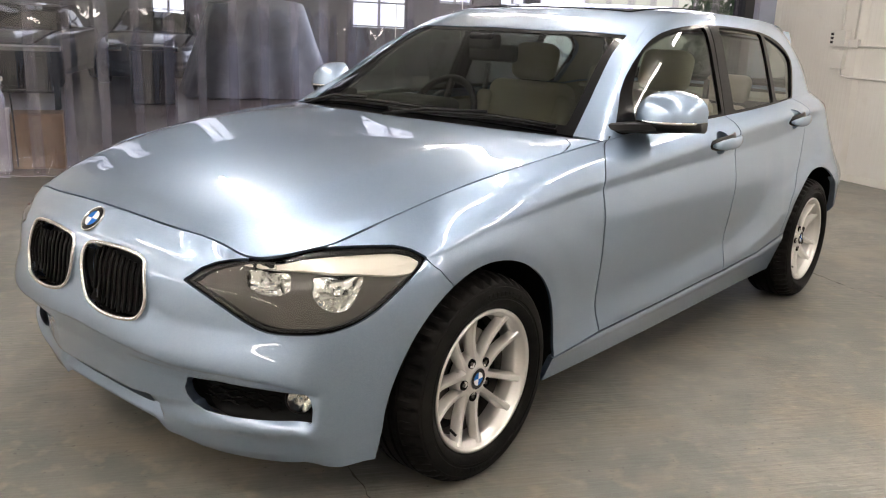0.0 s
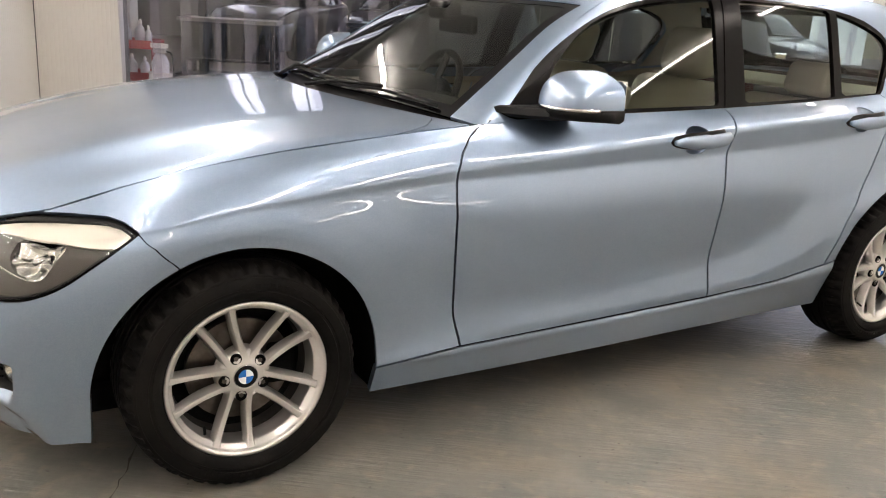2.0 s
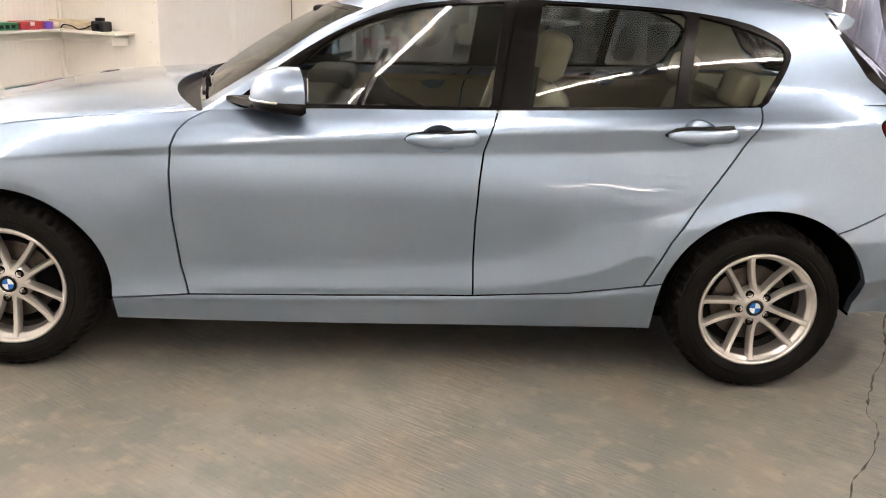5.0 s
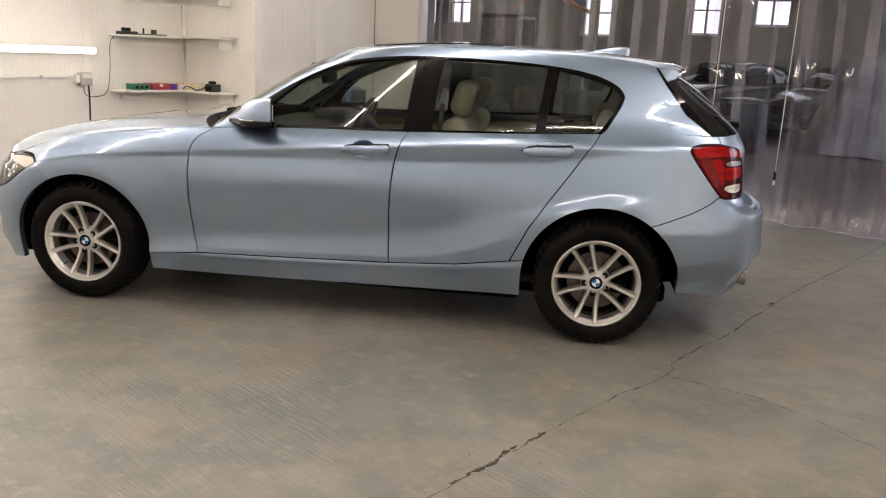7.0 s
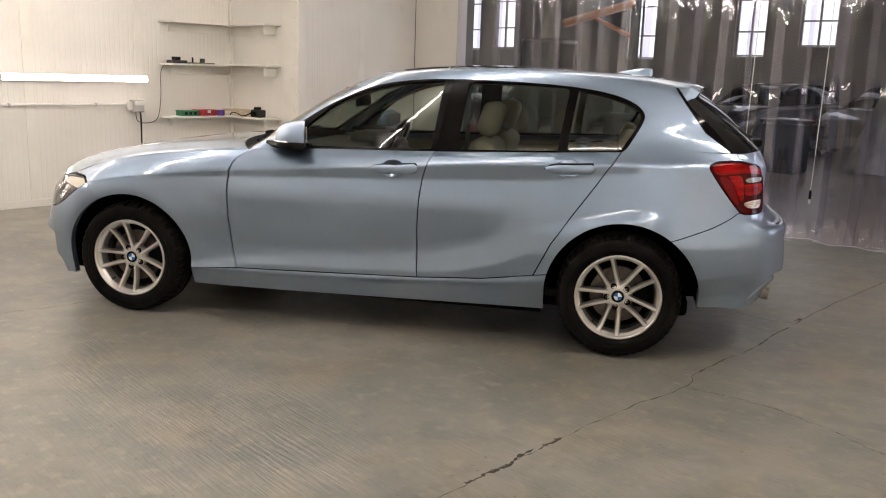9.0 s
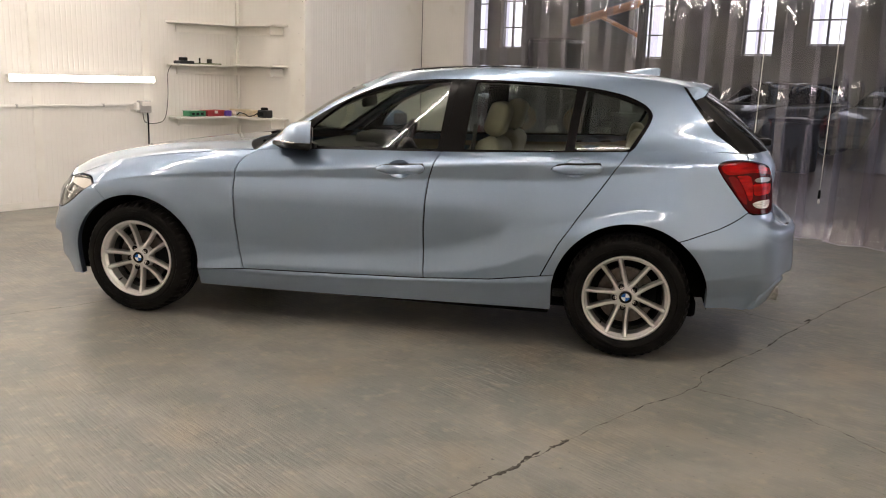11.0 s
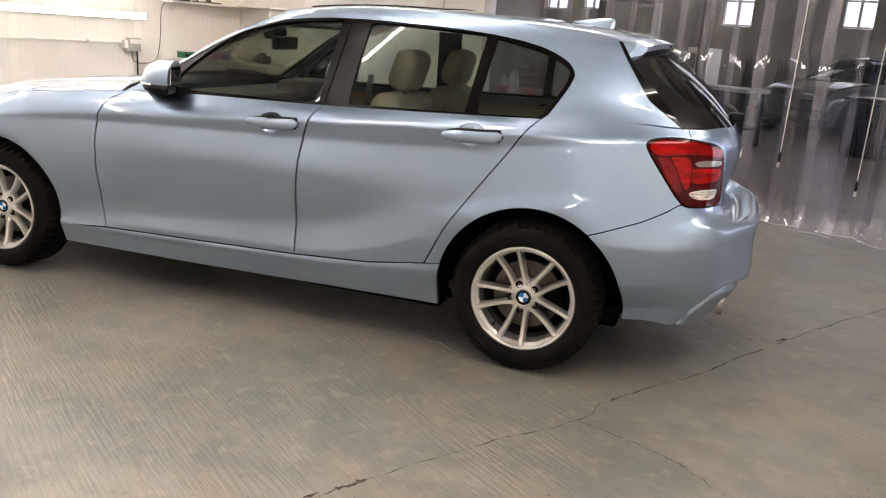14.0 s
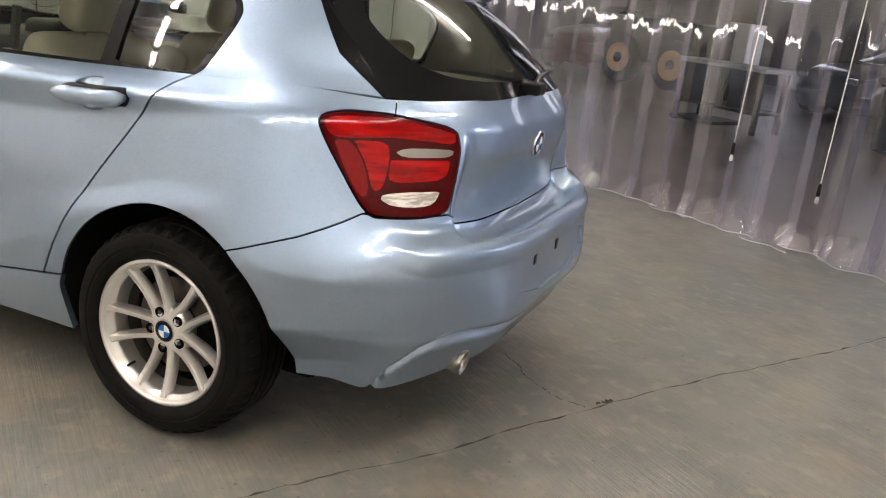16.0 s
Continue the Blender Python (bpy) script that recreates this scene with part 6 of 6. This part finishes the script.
shelf(1.82), shelf(1.385, .012), shelf(.835)
structure("corner_trim", box((U0 - .002, V_NOOK - .030, 0), (U0 + .028, V_NOOK + .002, H), .004), M_TRIM, "white corner trim in the shelf nook", "trim")
board = structure("corner_board", box((-2.52, V_NOOK - .012, 0), (U_NOOK + .012, V_NOOK + .0, H), .003), M_TRIM, "white board at the wall's outer corner", "board")
for k in range(14):
    z = .3 + .16 * k
    sc = part("screw", cyl((-2.38 + .03 * ((k * 7) % 3), V_NOOK - .0135, z), (-2.38 + .03 * ((k * 7) % 3), V_NOOK - .011, z), .005, n=8), M_GREY_PL, board)


def on_shelf(name, lo, hi, color, label, cat, bevel=.004, rough=.5, extra=None):
    ob = part(name, box(lo, hi, bevel), noisy(mat(name + "_surface", rough=rough), color, tuple(min(1, c * 1.25) for c in color), scale=25))
    ob.matrix_world = ROOM
    tagged(ob, label, cat)
    if extra:
        extra(ob)
    return ob


def caddy(ob):
    for k in range(3):
        part("slot", box((U0 + .188, 2.115 + k * .055, .858), (U0 + .192, 2.15 + k * .055, .885), .001), M_BLACK, ob)
    part("rim", box((U0 + .055, 2.085, .895), (U0 + .195, 2.295, .903), .003), mat("green_rim", (.02, .16, .07), .4), ob)


z0 = .844
on_shelf("green_caddy", (U0 + .06, 2.09, z0), (U0 + .19, 2.29, .895), (.015, .13, .055), "small green plastic caddy on the white shelf", "caddy", extra=caddy)
def red_box(ob):
    part("lid", box((U0 + .045, 2.30, .892), (U0 + .205, 2.525, .908), .004), mat("red_lid", (.40, .03, .03), .4), ob)
    part("latch", box((U0 + .205, 2.39, .875), (U0 + .212, 2.43, .905), .002), M_WHITE_PL, ob)
on_shelf("red_tool_box", (U0 + .05, 2.305, z0), (U0 + .20, 2.52, .892), (.30, .025, .03), "low red box on the white shelf", "box", extra=red_box)
pr = part("purple_roll", lathe([(.018, 0), (.04, 0), (.042, .004), (.042, .055), (.04, .059), (.018, .059), (.018, 0)], 28, Matrix.Translation((U0 + .19, 2.575, z0))), mat("purple_tape", (.10, .04, .32), .4), smooth=False)
pr.matrix_world = ROOM
tagged(pr, "roll of purple tape on the white shelf", "tape")
def cartons(ob):
    part("lid", box((-3.345, V_NOOK - .195, .905), (-2.955, V_NOOK - .045, .915), .002), mat("cream_lid", (.66, .56, .40), .6), ob)
    part("label", box((-3.28, V_NOOK - .1925, .865), (-3.12, V_NOOK - .1905, .893)), M_WHITE_PL, ob)
on_shelf("cream_carton", (-3.34, V_NOOK - .19, .845), (-2.96, V_NOOK - .05, .905), (.60, .50, .36), "flat cream carton on the white shelf", "box", extra=cartons)
rg = on_shelf("folded_cloth", (U0 + .03, 2.62, z0), (U0 + .20, 2.80, .90), (.62, .50, .40), "folded pale cloth on the white shelf", "cloth", bevel=.02, rough=.9)
cb = part("black_cable", tube(spline([(-3.20, V_NOOK - .20, .853), (-3.15, V_NOOK - .205, .882), (-3.06, V_NOOK - .20, .872), (-3.0, V_NOOK - .205, .853), (-2.93, V_NOOK - .20, .86), (-2.86, V_NOOK - .18, .89)], 6), .006, 6), M_BLACK, smooth=True)
cb.matrix_world = ROOM
tagged(cb, "loose black cable lying on the shelf", "cable")
def gun(ob):
    part("lens", cyl((-2.79, V_NOOK - .19, .885), (-2.79, V_NOOK - .225, .885), .028, n=20), M_BLACK, ob)
    part("top", box((-2.83, V_NOOK - .17, .925), (-2.77, V_NOOK - .11, .955), .008), M_BLACK, ob)
on_shelf("black_gadget", (-2.86, V_NOOK - .19, .845), (-2.72, V_NOOK - .09, .927), (.012, .012, .013), "small black device with a round front on the shelf", "device", bevel=.01, extra=gun)
def charger(ob):
    part("cradle", box((U0 + .08, 2.04, 1.425), (U0 + .18, 2.09, 1.46), .008), M_BLACK, ob)
on_shelf("battery_charger", (U0 + .06, 1.99, 1.393), (U0 + .20, 2.16, 1.425), (.014, .014, .015), "black battery charger on the white shelf", "charger", bevel=.01, extra=charger)
def bits(ob):
    part("tin", cyl((U0 + .12, 2.40, 1.405), (U0 + .12, 2.40, 1.45), .028, n=18), mat("dark_tin", (.06, .06, .05), .4, .6), ob)
    part("nozzle", cyl((U0 + .10, 2.29, 1.405), (U0 + .10, 2.29, 1.46), .009, n=10), M_BLACK, ob)
on_shelf("parts_tray", (U0 + .06, 2.24, 1.393), (U0 + .20, 2.50, 1.407), (.14, .15, .08), "olive tray of small parts on the white shelf", "tray", extra=bits)


# ---- wall fittings ----
def wall_socket():
    s = thing("wall_socket", "grey socket box on the white wall with cables", "socket", ROOM)
    part("box", box((U0 + .002, 1.58, .885), (U0 + .075, 1.71, 1.01), .008), M_GREY_PL, s)
    part("flap", box((U0 + .075, 1.595, .955), (U0 + .090, 1.70, 1.0), .005), M_WHITE_PL, s)
    part("gland", box((U0 + .01, 1.545, .91), (U0 + .06, 1.582, .99), .005), M_WHITE_PL, s)
    part("black_lead", tube(spline([(U0 + .05, 1.675, .885), (U0 + .05, 1.68, .80), (U0 + .04, 1.685, .6), (U0 + .035, 1.68, .3), (U0 + .035, 1.675, .02)], 5), .008, 8), M_BLACK, s, smooth=True)
    part("thin_lead", tube(spline([(U0 + .05, 1.62, .885), (U0 + .045, 1.65, .79), (U0 + .045, 1.78, .775), (U0 + .05, 1.88, .83), (U0 + .06, 1.915, 1.05), (U0 + .06, 1.925, 1.30), (U0 + .10, 1.97, 1.392), (U0 + .13, 2.0, 1.40)], 6), .0035, 6), M_BLACK, s, smooth=True)


wall_socket()
cd = thing("cable_conduit", "white plastic conduit along the white wall", "conduit", ROOM)
part("conduit", box((U0 + .002, -2.5, .955), (U0 + .022, 1.545, .975), .003), M_WHITE_PL, cd)
for k in range(5):
    part("clip", box((U0 + .002, -2.2 + k * .85, .95), (U0 + .026, -2.18 + k * .85, .98), .002), M_GREY_PL, cd)


def switch_box():
    s = thing("switch_box", "cream wall switch boxes with white conduits", "switch", ROOM)
    a, b = U1 - .075, U1 - .002
    part("upper_box", box((a, 3.60, 1.27), (b, 3.79, 1.43), .008), M_WHITE_PL, s)
    for k in range(3):
        part("socket_hole", box((a - .004, 3.775 - .0, 1.30 + k * .038), (a + .003, 3.742, 1.325 + k * .038), .001), M_BLACK, s)
    part("side_box", box((U1 - .05, 3.47, 1.265), (b, 3.58, 1.345), .006), M_WHITE_PL, s)
    part("lower_box", box((U1 - .055, 3.62, 1.06), (b, 3.76, 1.24), .008), M_WHITE_PL, s)
    for pts in ([(U1 - .02, 3.70, 1.43), (U1 - .02, 3.70, H - .01)], [(U1 - .02, 3.53, 1.345), (U1 - .02, 3.53, H - .01)], [(U1 - .02, 3.47, 1.28), (U1 - .02, V_BACK + .1, 1.27)], [(U1 - .02, 3.66, 1.06), (U1 - .02, 3.64, 1.00), (U1 - .02, 3.55, .985), (U1 - .02, V_BACK + .1, .98)]):
        part("conduit", tube(pts, .011, 8), M_WHITE_PL, s, smooth=True)


switch_box()


# ---- cracks in the floor ----
M_CRACK = noisy(mat("crack_dirt", rough=0.95), (.022, .019, .016), (.07, .06, .05), scale=60)


M_HAIRLINE = noisy(mat("hairline_dirt", rough=0.95), (.05, .046, .04), (.12, .11, .095), scale=14, lo=0.4, hi=0.6)


def crack(pts, width, seed, name="crack"):
    rnd = random.Random(seed)
    P = spline([(x, y, 0) for x, y in pts], 14)
    bm, row = bmesh.new(), []
    drift = 0.0
    for i, p in enumerate(P):
        q = P[min(i + 1, len(P) - 1)] - P[max(i - 1, 0)]
        n = Vector((-q.y, q.x, 0)).normalized()
        drift = .8 * drift + rnd.uniform(-.006, .006)
        w = width * max(.12, rnd.gauss(.55, .4))
        c = p + n * drift
        row.append((bm.verts.new((c.x + n.x * w, c.y + n.y * w, .0022)), bm.verts.new((c.x, c.y, .0026)), bm.verts.new((c.x - n.x * w, c.y - n.y * w, .0022))))
    for a, b in zip(row, row[1:]):
        bm.faces.new((a[0], a[1], b[1], b[0]))
        bm.faces.new((a[1], a[2], b[2], b[1]))
    ob = part(name, bm, M_CRACK if width > .008 else M_HAIRLINE)
    tagged(ob, "thin dark crack in the painted concrete floor", "crack", kind="structure")


crack([(1.50, -3.55), (2.127, -2.556), (2.307, -2.284), (2.486, -1.987), (2.745, -1.583), (3.0, -1.234), (3.10, -1.0), (3.352, -.61), (3.685, -.02), (4.05, .60), (4.47, 1.26), (4.72, 1.665), (5.0, 2.12), (5.25, 2.45)], .0042, 1)
crack([(2.21, -2.44), (2.31, -2.28), (2.42, -2.10)], .011, 2)
crack([(2.44, -2.05), (2.50, -1.96)], .010, 7)
crack([(3.0, -1.234), (3.18, -1.30), (3.36, -1.393), (3.472, -1.477), (3.60, -1.62), (3.715, -1.769), (3.85, -1.9)], .0028, 3)
crack([(3.72, .07), (3.62, .09), (3.55, .116), (3.45, .20), (3.374, .276), (3.30, .34)], .0032, 4)
crack([(3.75, .12), (3.79, .19)], .014, 5)
crack([(-.9, -1.42), (-.639, -1.13), (-.403, -.867), (-.212, -.531)], .0025, 6)

# cords with weighted ends, hanging before the curtain
for u, z in ((1.89, .50), (2.51, .38)):
    c = thing("pull_cord", "thin pale pull cord with a black weighted end", "cord", ROOM, group="pull cords")
    part("cord", tube([(u + .02, V_CURT - .16, H - .02), (u + .015, V_CURT - .16, 1.6), (u, V_CURT - .15, z + .10)], .0035, 6), M_WHITE_PL, c)
    part("grip", lathe([(.004, .10), (.011, .09), (.012, .03), (.007, .02)], 14, Matrix.Translation((u, V_CURT - .15, z))), M_BLACK, c, smooth=True)
    part("tip", lathe([(.0, -.025), (.010, -.02), (.012, 0), (.006, .02)], 12, Matrix.Translation((u, V_CURT - .15, z))), M_WHITE_PL, c, smooth=True)

# ---- things in the hall ----
def in_hall(ob, label, category, group=""):
    ob.matrix_world = ROOM
    return tagged(ob, label, category, group)


M_CARD = noisy(mat("cardboard", rough=0.85), (.24, .15, .075), (.30, .19, .10), scale=12)
bx = thing("cardboard_box", "brown cardboard box standing behind the curtain", "box", ROOM)
part("carton", box((-1.24, 5.02, 0), (-.84, 5.42, .45), .004), M_CARD, bx)
part("flap", box((-1.23, 5.02, .452), (-.85, 5.20, .460)), M_CARD, bx)
part("tape", box((-1.07, 5.015, .02), (-1.01, 5.019, .44)), mat("parcel_tape", (.32, .22, .12), .3), bx)

M_SHEET = noisy(mat("grey_dust_sheet", rough=0.6), (.30, .30, .32), (.42, .42, .45), scale=3, bump=0.6, bump_scale=5)


def covered_vehicle(u0, u1, v0, v1, h):
    bm = bmesh.new()
    n, m = 34, 24
    g = []
    for i in range(n + 1):
        row = []
        for j in range(m + 1):
            a, b = i / n * 2 - 1, j / m * 2 - 1
            e = (abs(a) ** 4 + abs(b) ** 4) ** .25
            z = h * (1 - max(0, e - .62) / .38) if e > .62 else h + .06 * math.sin(3 * a)
            z = max(z, .02) * (.86 + .14 * (1 - abs(a + .1)))
            r = 1 + .03 * math.sin(14 * math.atan2(b, a)) * min(1, max(0, (h - z) / h) * 1.5)
            k = .90 + .10 * min(1, e / .62)
            row.append(bm.verts.new(((u0 + u1) / 2 + a * r * k * (u1 - u0) / 2, (v0 + v1) / 2 + b * r * k * (v1 - v0) / 2, z + .03 * noise.noise((a * 4, b * 4, 3)))))
        g.append(row)
    for i in range(n):
        for j in range(m):
            bm.faces.new((g[i][j], g[i + 1][j], g[i + 1][j + 1], g[i][j + 1]))
    in_hall(part("covered_vehicle", bm, M_SHEET, smooth=True), "vehicle under a draped grey dust sheet in the hall", "covered vehicle")


covered_vehicle(.85, 3.4, 11.6, 13.8, 1.66)
covered_vehicle(4.2, 6.0, 8.2, 10.4, 1.25)


def parked_car(u, v, ang, color, label):
    c = thing("parked_car", label, "car", ROOM @ pose(u, v, 0, 0, 0, ang), group="cars parked in the hall")
    pm = mat("parked_car_paint", color, .3, .3, 1.0)
    for nm, grids, mm in (("body", (G_BODY[::4, ::2],), pm), ("bonnet", (G_HOOD[::6, ::5],), pm), ("roof", (G_ROOF[::7, ::5],), pm), ("side_window", (G_FLANK[::4, ::3],), M_FRIT), ("windscreen", (G_SCREEN[::5, ::5],), M_FRIT), ("rear_window", (G_HATCH[::4, ::5],), M_FRIT)):
        bm = bmesh.new()
        for g in grids:
            for sg in (-1, 1):
                vs = [[bm.verts.new((p[0] - 1.4, sg * p[1], p[2])) for p in r] for r in g]
                for i in range(len(vs) - 1):
                    for j in range(len(vs[0]) - 1):
                        bm.faces.new((vs[i][j], vs[i + 1][j], vs[i + 1][j + 1], vs[i][j + 1]))
        part(nm, bm, mm, c, smooth=True)
    for x in (-1.4, 1.29):
        for sg in (-1, 1):
            part("wheel", lathe([(0, .02), (.2, .03), (.21, .0), (.31, .0), (.315, -.05), (.315, -.15), (.30, -.2)], 30, pose(x, sg * .92, .31, 90 if sg < 0 else -90, 0, 0)), M_TYRE, c, smooth=True)
            part("lamp", box((-2.16 if x < 0 else 2.02, sg * .50 - .12, .62), (-2.10 if x < 0 else 2.06, sg * .50 + .12, .72), .02), M_REFLECT if x < 0 else M_DEEPRED, c)


parked_car(-1.6, 15.2, 75, (.02, .02, .025), "dark car parked in the hall")
parked_car(-7.6, 14.6, 100, (.10, .006, .008), "red car parked in the hall")
parked_car(.7, 16.2, 80, (.05, .05, .06), "grey car parked in the hall")
parked_car(7.5, 14.0, 95, (.03, .03, .04), "dark car parked in the hall")

bn = thing("black_bin", "black bin with papers on its lid in the hall", "bin", ROOM)
part("bin_body", box((-.05, 10.6, 0), (.55, 11.2, .78), .03), M_BLACK, bn)
part("lid", box((-.08, 10.57, .785), (.58, 11.23, .84), .015), M_BLACK, bn)
part("paper", box((.15, 10.7, .846), (.42, 10.95, .86), .001), M_WHITE_PL, bn)
bench = thing("work_bench", "dark work bench with a pale top in the hall", "bench", ROOM)
part("top", box((-2.3, 9.4, .78), (-.95, 10.1, .83), .004), noisy(mat("bench_top", rough=.5), (.22, .21, .20), (.32, .31, .29), scale=6), bench)
for a in (-2.25, -1.05):
    for b in (9.45, 10.0):
        part("leg", box((a, b, 0), (a + .06, b + .06, .778)), M_BLACK, bench)
part("lower_shelf", box((-2.2, 9.45, .25), (-1.0, 10.05, .29)), M_BLACK, bench)
# black sheet added so that the space under the top reads dark
part("dark_sheet", box((-2.19, 9.455, .295), (-1.06, 9.47, .777)), M_BLACK, bench)
cab = thing("white_cabinet", "tall narrow white cabinet in the hall", "cabinet", ROOM)
part("carcass", box((-4.85, 14.2, .03), (-4.35, 14.7, 1.35), .01), M_WALL, cab)
part("door", box((-4.84, 14.185, .06), (-4.36, 14.198, 1.33), .003), M_WALL, cab)
part("plinth", box((-4.83, 14.22, 0), (-4.37, 14.68, .03)), M_BLACK, cab)

ld = thing("loader", "dark loader with tan wheels parked in the hall", "loader", ROOM)
M_TAN = mat("tan_wheel", (.45, .22, .07), .5)
part("chassis", box((-6.6, 12.9, .45), (-4.5, 14.0, 1.25), .06), M_BLACK, ld)
part("cab", box((-6.4, 13.0, 1.25), (-5.4, 13.9, 2.2), .08), M_FRIT, ld)
for u in (-4.95, -6.2):
    part("tyre", lathe([(.26, .02), (.30, .06), (.42, .05), (.46, 0), (.46, -.2), (.30, -.25)], 36, pose(u, 12.84, .46, 90, 0, 0)), M_TYRE, ld, smooth=True)
    part("wheel_hub", lathe([(.10, .05), (.14, .035), (.25, .03), (.27, .05), (.28, 0)], 36, pose(u, 12.84, .46, 90, 0, 0)), M_TAN, ld, smooth=True)

ho = thing("hoist", "orange hoist arm on a black mast in the hall", "hoist", ROOM)
M_ORANGE = noisy(mat("orange_paint", rough=.45), (.50, .16, .03), (.58, .20, .05), scale=8)
part("mast", box((-2.12, 9.9, 0), (-2.0, 10.02, 3.4), .008), M_BLACK, ho)
part("foot", box((-2.4, 9.6, 0), (-1.7, 10.3, .05), .01), M_BLACK, ho)
part("arm", cyl((-3.4, 9.95, 2.30), (-2.06, 9.95, 2.62), .07, n=10), M_ORANGE, ho)
part("brace", cyl((-2.9, 9.95, 2.42), (-2.06, 9.95, 2.05), .035, n=8), M_ORANGE, ho)

# red trolley with cleaning bottles close behind the curtain
M_REDPAINT = noisy(mat("red_enamel", rough=.38), (.30, .012, .014), (.42, .02, .022), scale=9)
tr = thing("trolley", "narrow red steel trolley with trays behind the curtain", "trolley", ROOM)
for a in (-1.74, -1.42):
    for b in (5.04, 5.36):
        part("post", box((a - .013, b - .013, .06), (a + .013, b + .013, .76), .003), M_REDPAINT, tr)
        part("castor", cyl((a - .012, b, .03), (a + .012, b, .03), .03, n=16), M_BLACK, tr, smooth=True)
for h in (.10, .42, .70):
    tray = part("tray", box((-1.725, 5.055, h), (-1.435, 5.345, h + .012), .002), M_REDPAINT, tr)
    for lo, hi in (((-1.727, 5.027, h), (-1.433, 5.035, h + .075)), ((-1.727, 5.365, h), (-1.433, 5.373, h + .075)), ((-1.761, 5.055, h), (-1.753, 5.345, h + .075)), ((-1.407, 5.055, h), (-1.399, 5.345, h + .075))):
        part("tray_side", box(lo, hi, .002), M_REDPAINT, tray)
M_BOTTLE = noisy(mat("milky_bottle", rough=.35), (.55, .56, .58), (.70, .70, .72), scale=14)


def bottle(u, v, z, r, h, label):
    q = ROOM @ Matrix.Translation((u, v, z))
    b = part("plastic_bottle", lathe([(0, 0), (r * .95, 0), (r, .012), (r, h * .58), (r * .85, h * .68), (r * .34, h * .80), (r * .32, h * .86), (0, h * .86)], 20, q), M_BOTTLE, smooth=True)
    part("cap", lathe([(r * .40, h * .84), (r * .40, h * .90), (r * .22, h), (0, h)], 14, q), M_WHITE_PL, b, smooth=True)
    tagged(b, label, "bottle", "plastic bottles")


for u, v, r, h in ((-1.66, 5.12, .038, .20), (-1.55, 5.14, .034, .24), (-1.60, 5.26, .036, .22), (-1.48, 5.13, .032, .19)):
    bottle(u, v, .712, r, h, "milky plastic bottle standing on the red trolley")
for u, v, r, h in ((-1.63, 5.12, .045, .22), (-1.52, 5.13, .040, .20)):
    bottle(u, v, .432, r, h, "milky plastic bottle on the trolley's middle tray")
tub = thing("tub", "white plastic tub on the hall floor", "tub", ROOM)
part("tub_wall", lathe([(0, .002), (.085, .002), (.092, .02), (.100, .50), (.106, .51), (.104, .52), (.094, .515), (.088, .04), (0, .03)], 28, Matrix.Translation((-1.33, 4.93, 0))), M_WHITE_PL, tub, smooth=True)
sp = thing("pump_sprayer", "grey and white pump sprayer standing in the tub", "sprayer", ROOM)
part("tank", lathe([(0, .05), (.070, .05), (.075, .08), (.075, .60), (.05, .66), (.03, .68), (0, .68)], 22, Matrix.Translation((-1.33, 4.93, 0))), M_BOTTLE, sp, smooth=True)
part("head", box((-1.385, 4.89, .68), (-1.275, 4.97, .725), .012), M_GREY_PL, sp)
part("trigger", box((-1.41, 4.915, .7255), (-1.26, 4.945, .765), .008), M_WHITE_PL, sp)
part("hose", tube(spline([(-1.275, 4.93, .70), (-1.22, 4.90, .66), (-1.20, 4.87, .40), (-1.19, 4.86, .05)], 6), .007, 6), M_BLACK, sp, smooth=True)

# greenery outside the hall's open side
M_LEAF = noisy(mat("leaves", rough=.6), (.03, .085, .02), (.07, .15, .035), scale=3)
structure("yard", box((HU1, V_CURT, -.2), (HU1 + 25, HV1 + 12, -.06)), noisy(mat("yard_ground", rough=.9), (.20, .19, .17), (.26, .25, .22), scale=2), "paved yard outside the hall", "ground")


def hedge(u, v, w, d, h, seed):
    rnd = random.Random(seed)
    verts, faces = [], []
    for _ in range(2600):
        a, b, c = rnd.uniform(-1, 1), rnd.uniform(-1, 1), rnd.random()
        if a * a + b * b > 1:
            continue
        p = Vector((u + a * w / 2, v + b * d / 2, h * c ** .8 * (1 - .35 * a * a)))
        q = Euler((rnd.uniform(0, 6), rnd.uniform(0, 6), rnd.uniform(0, 6))).to_matrix()
        s = rnd.uniform(.07, .16)
        k = len(verts)
        verts += [tuple(p + q @ Vector(x) * s) for x in ((-1, 0, 0), (0, -.5, .1), (1, 0, 0), (0, .5, .1))]
        faces.append((k, k + 1, k + 2, k + 3))
    me = bpy.data.meshes.new("shrub")
    me.from_pydata(verts, [], faces)
    me.materials.append(M_LEAF)
    ob = new("shrub", me)
    ob.matrix_world = ROOM
    tagged(ob, "green leafy shrub outside the hall", "shrub", "shrubs outside", "stuff")


for k in range(6):
    hedge(HU1 + 4.0 + (k % 2) * 1.5, V_CURT + 1.5 + k * 2.3, 2.8, 2.6, 3.2 + .5 * (k % 3), 20 + k)
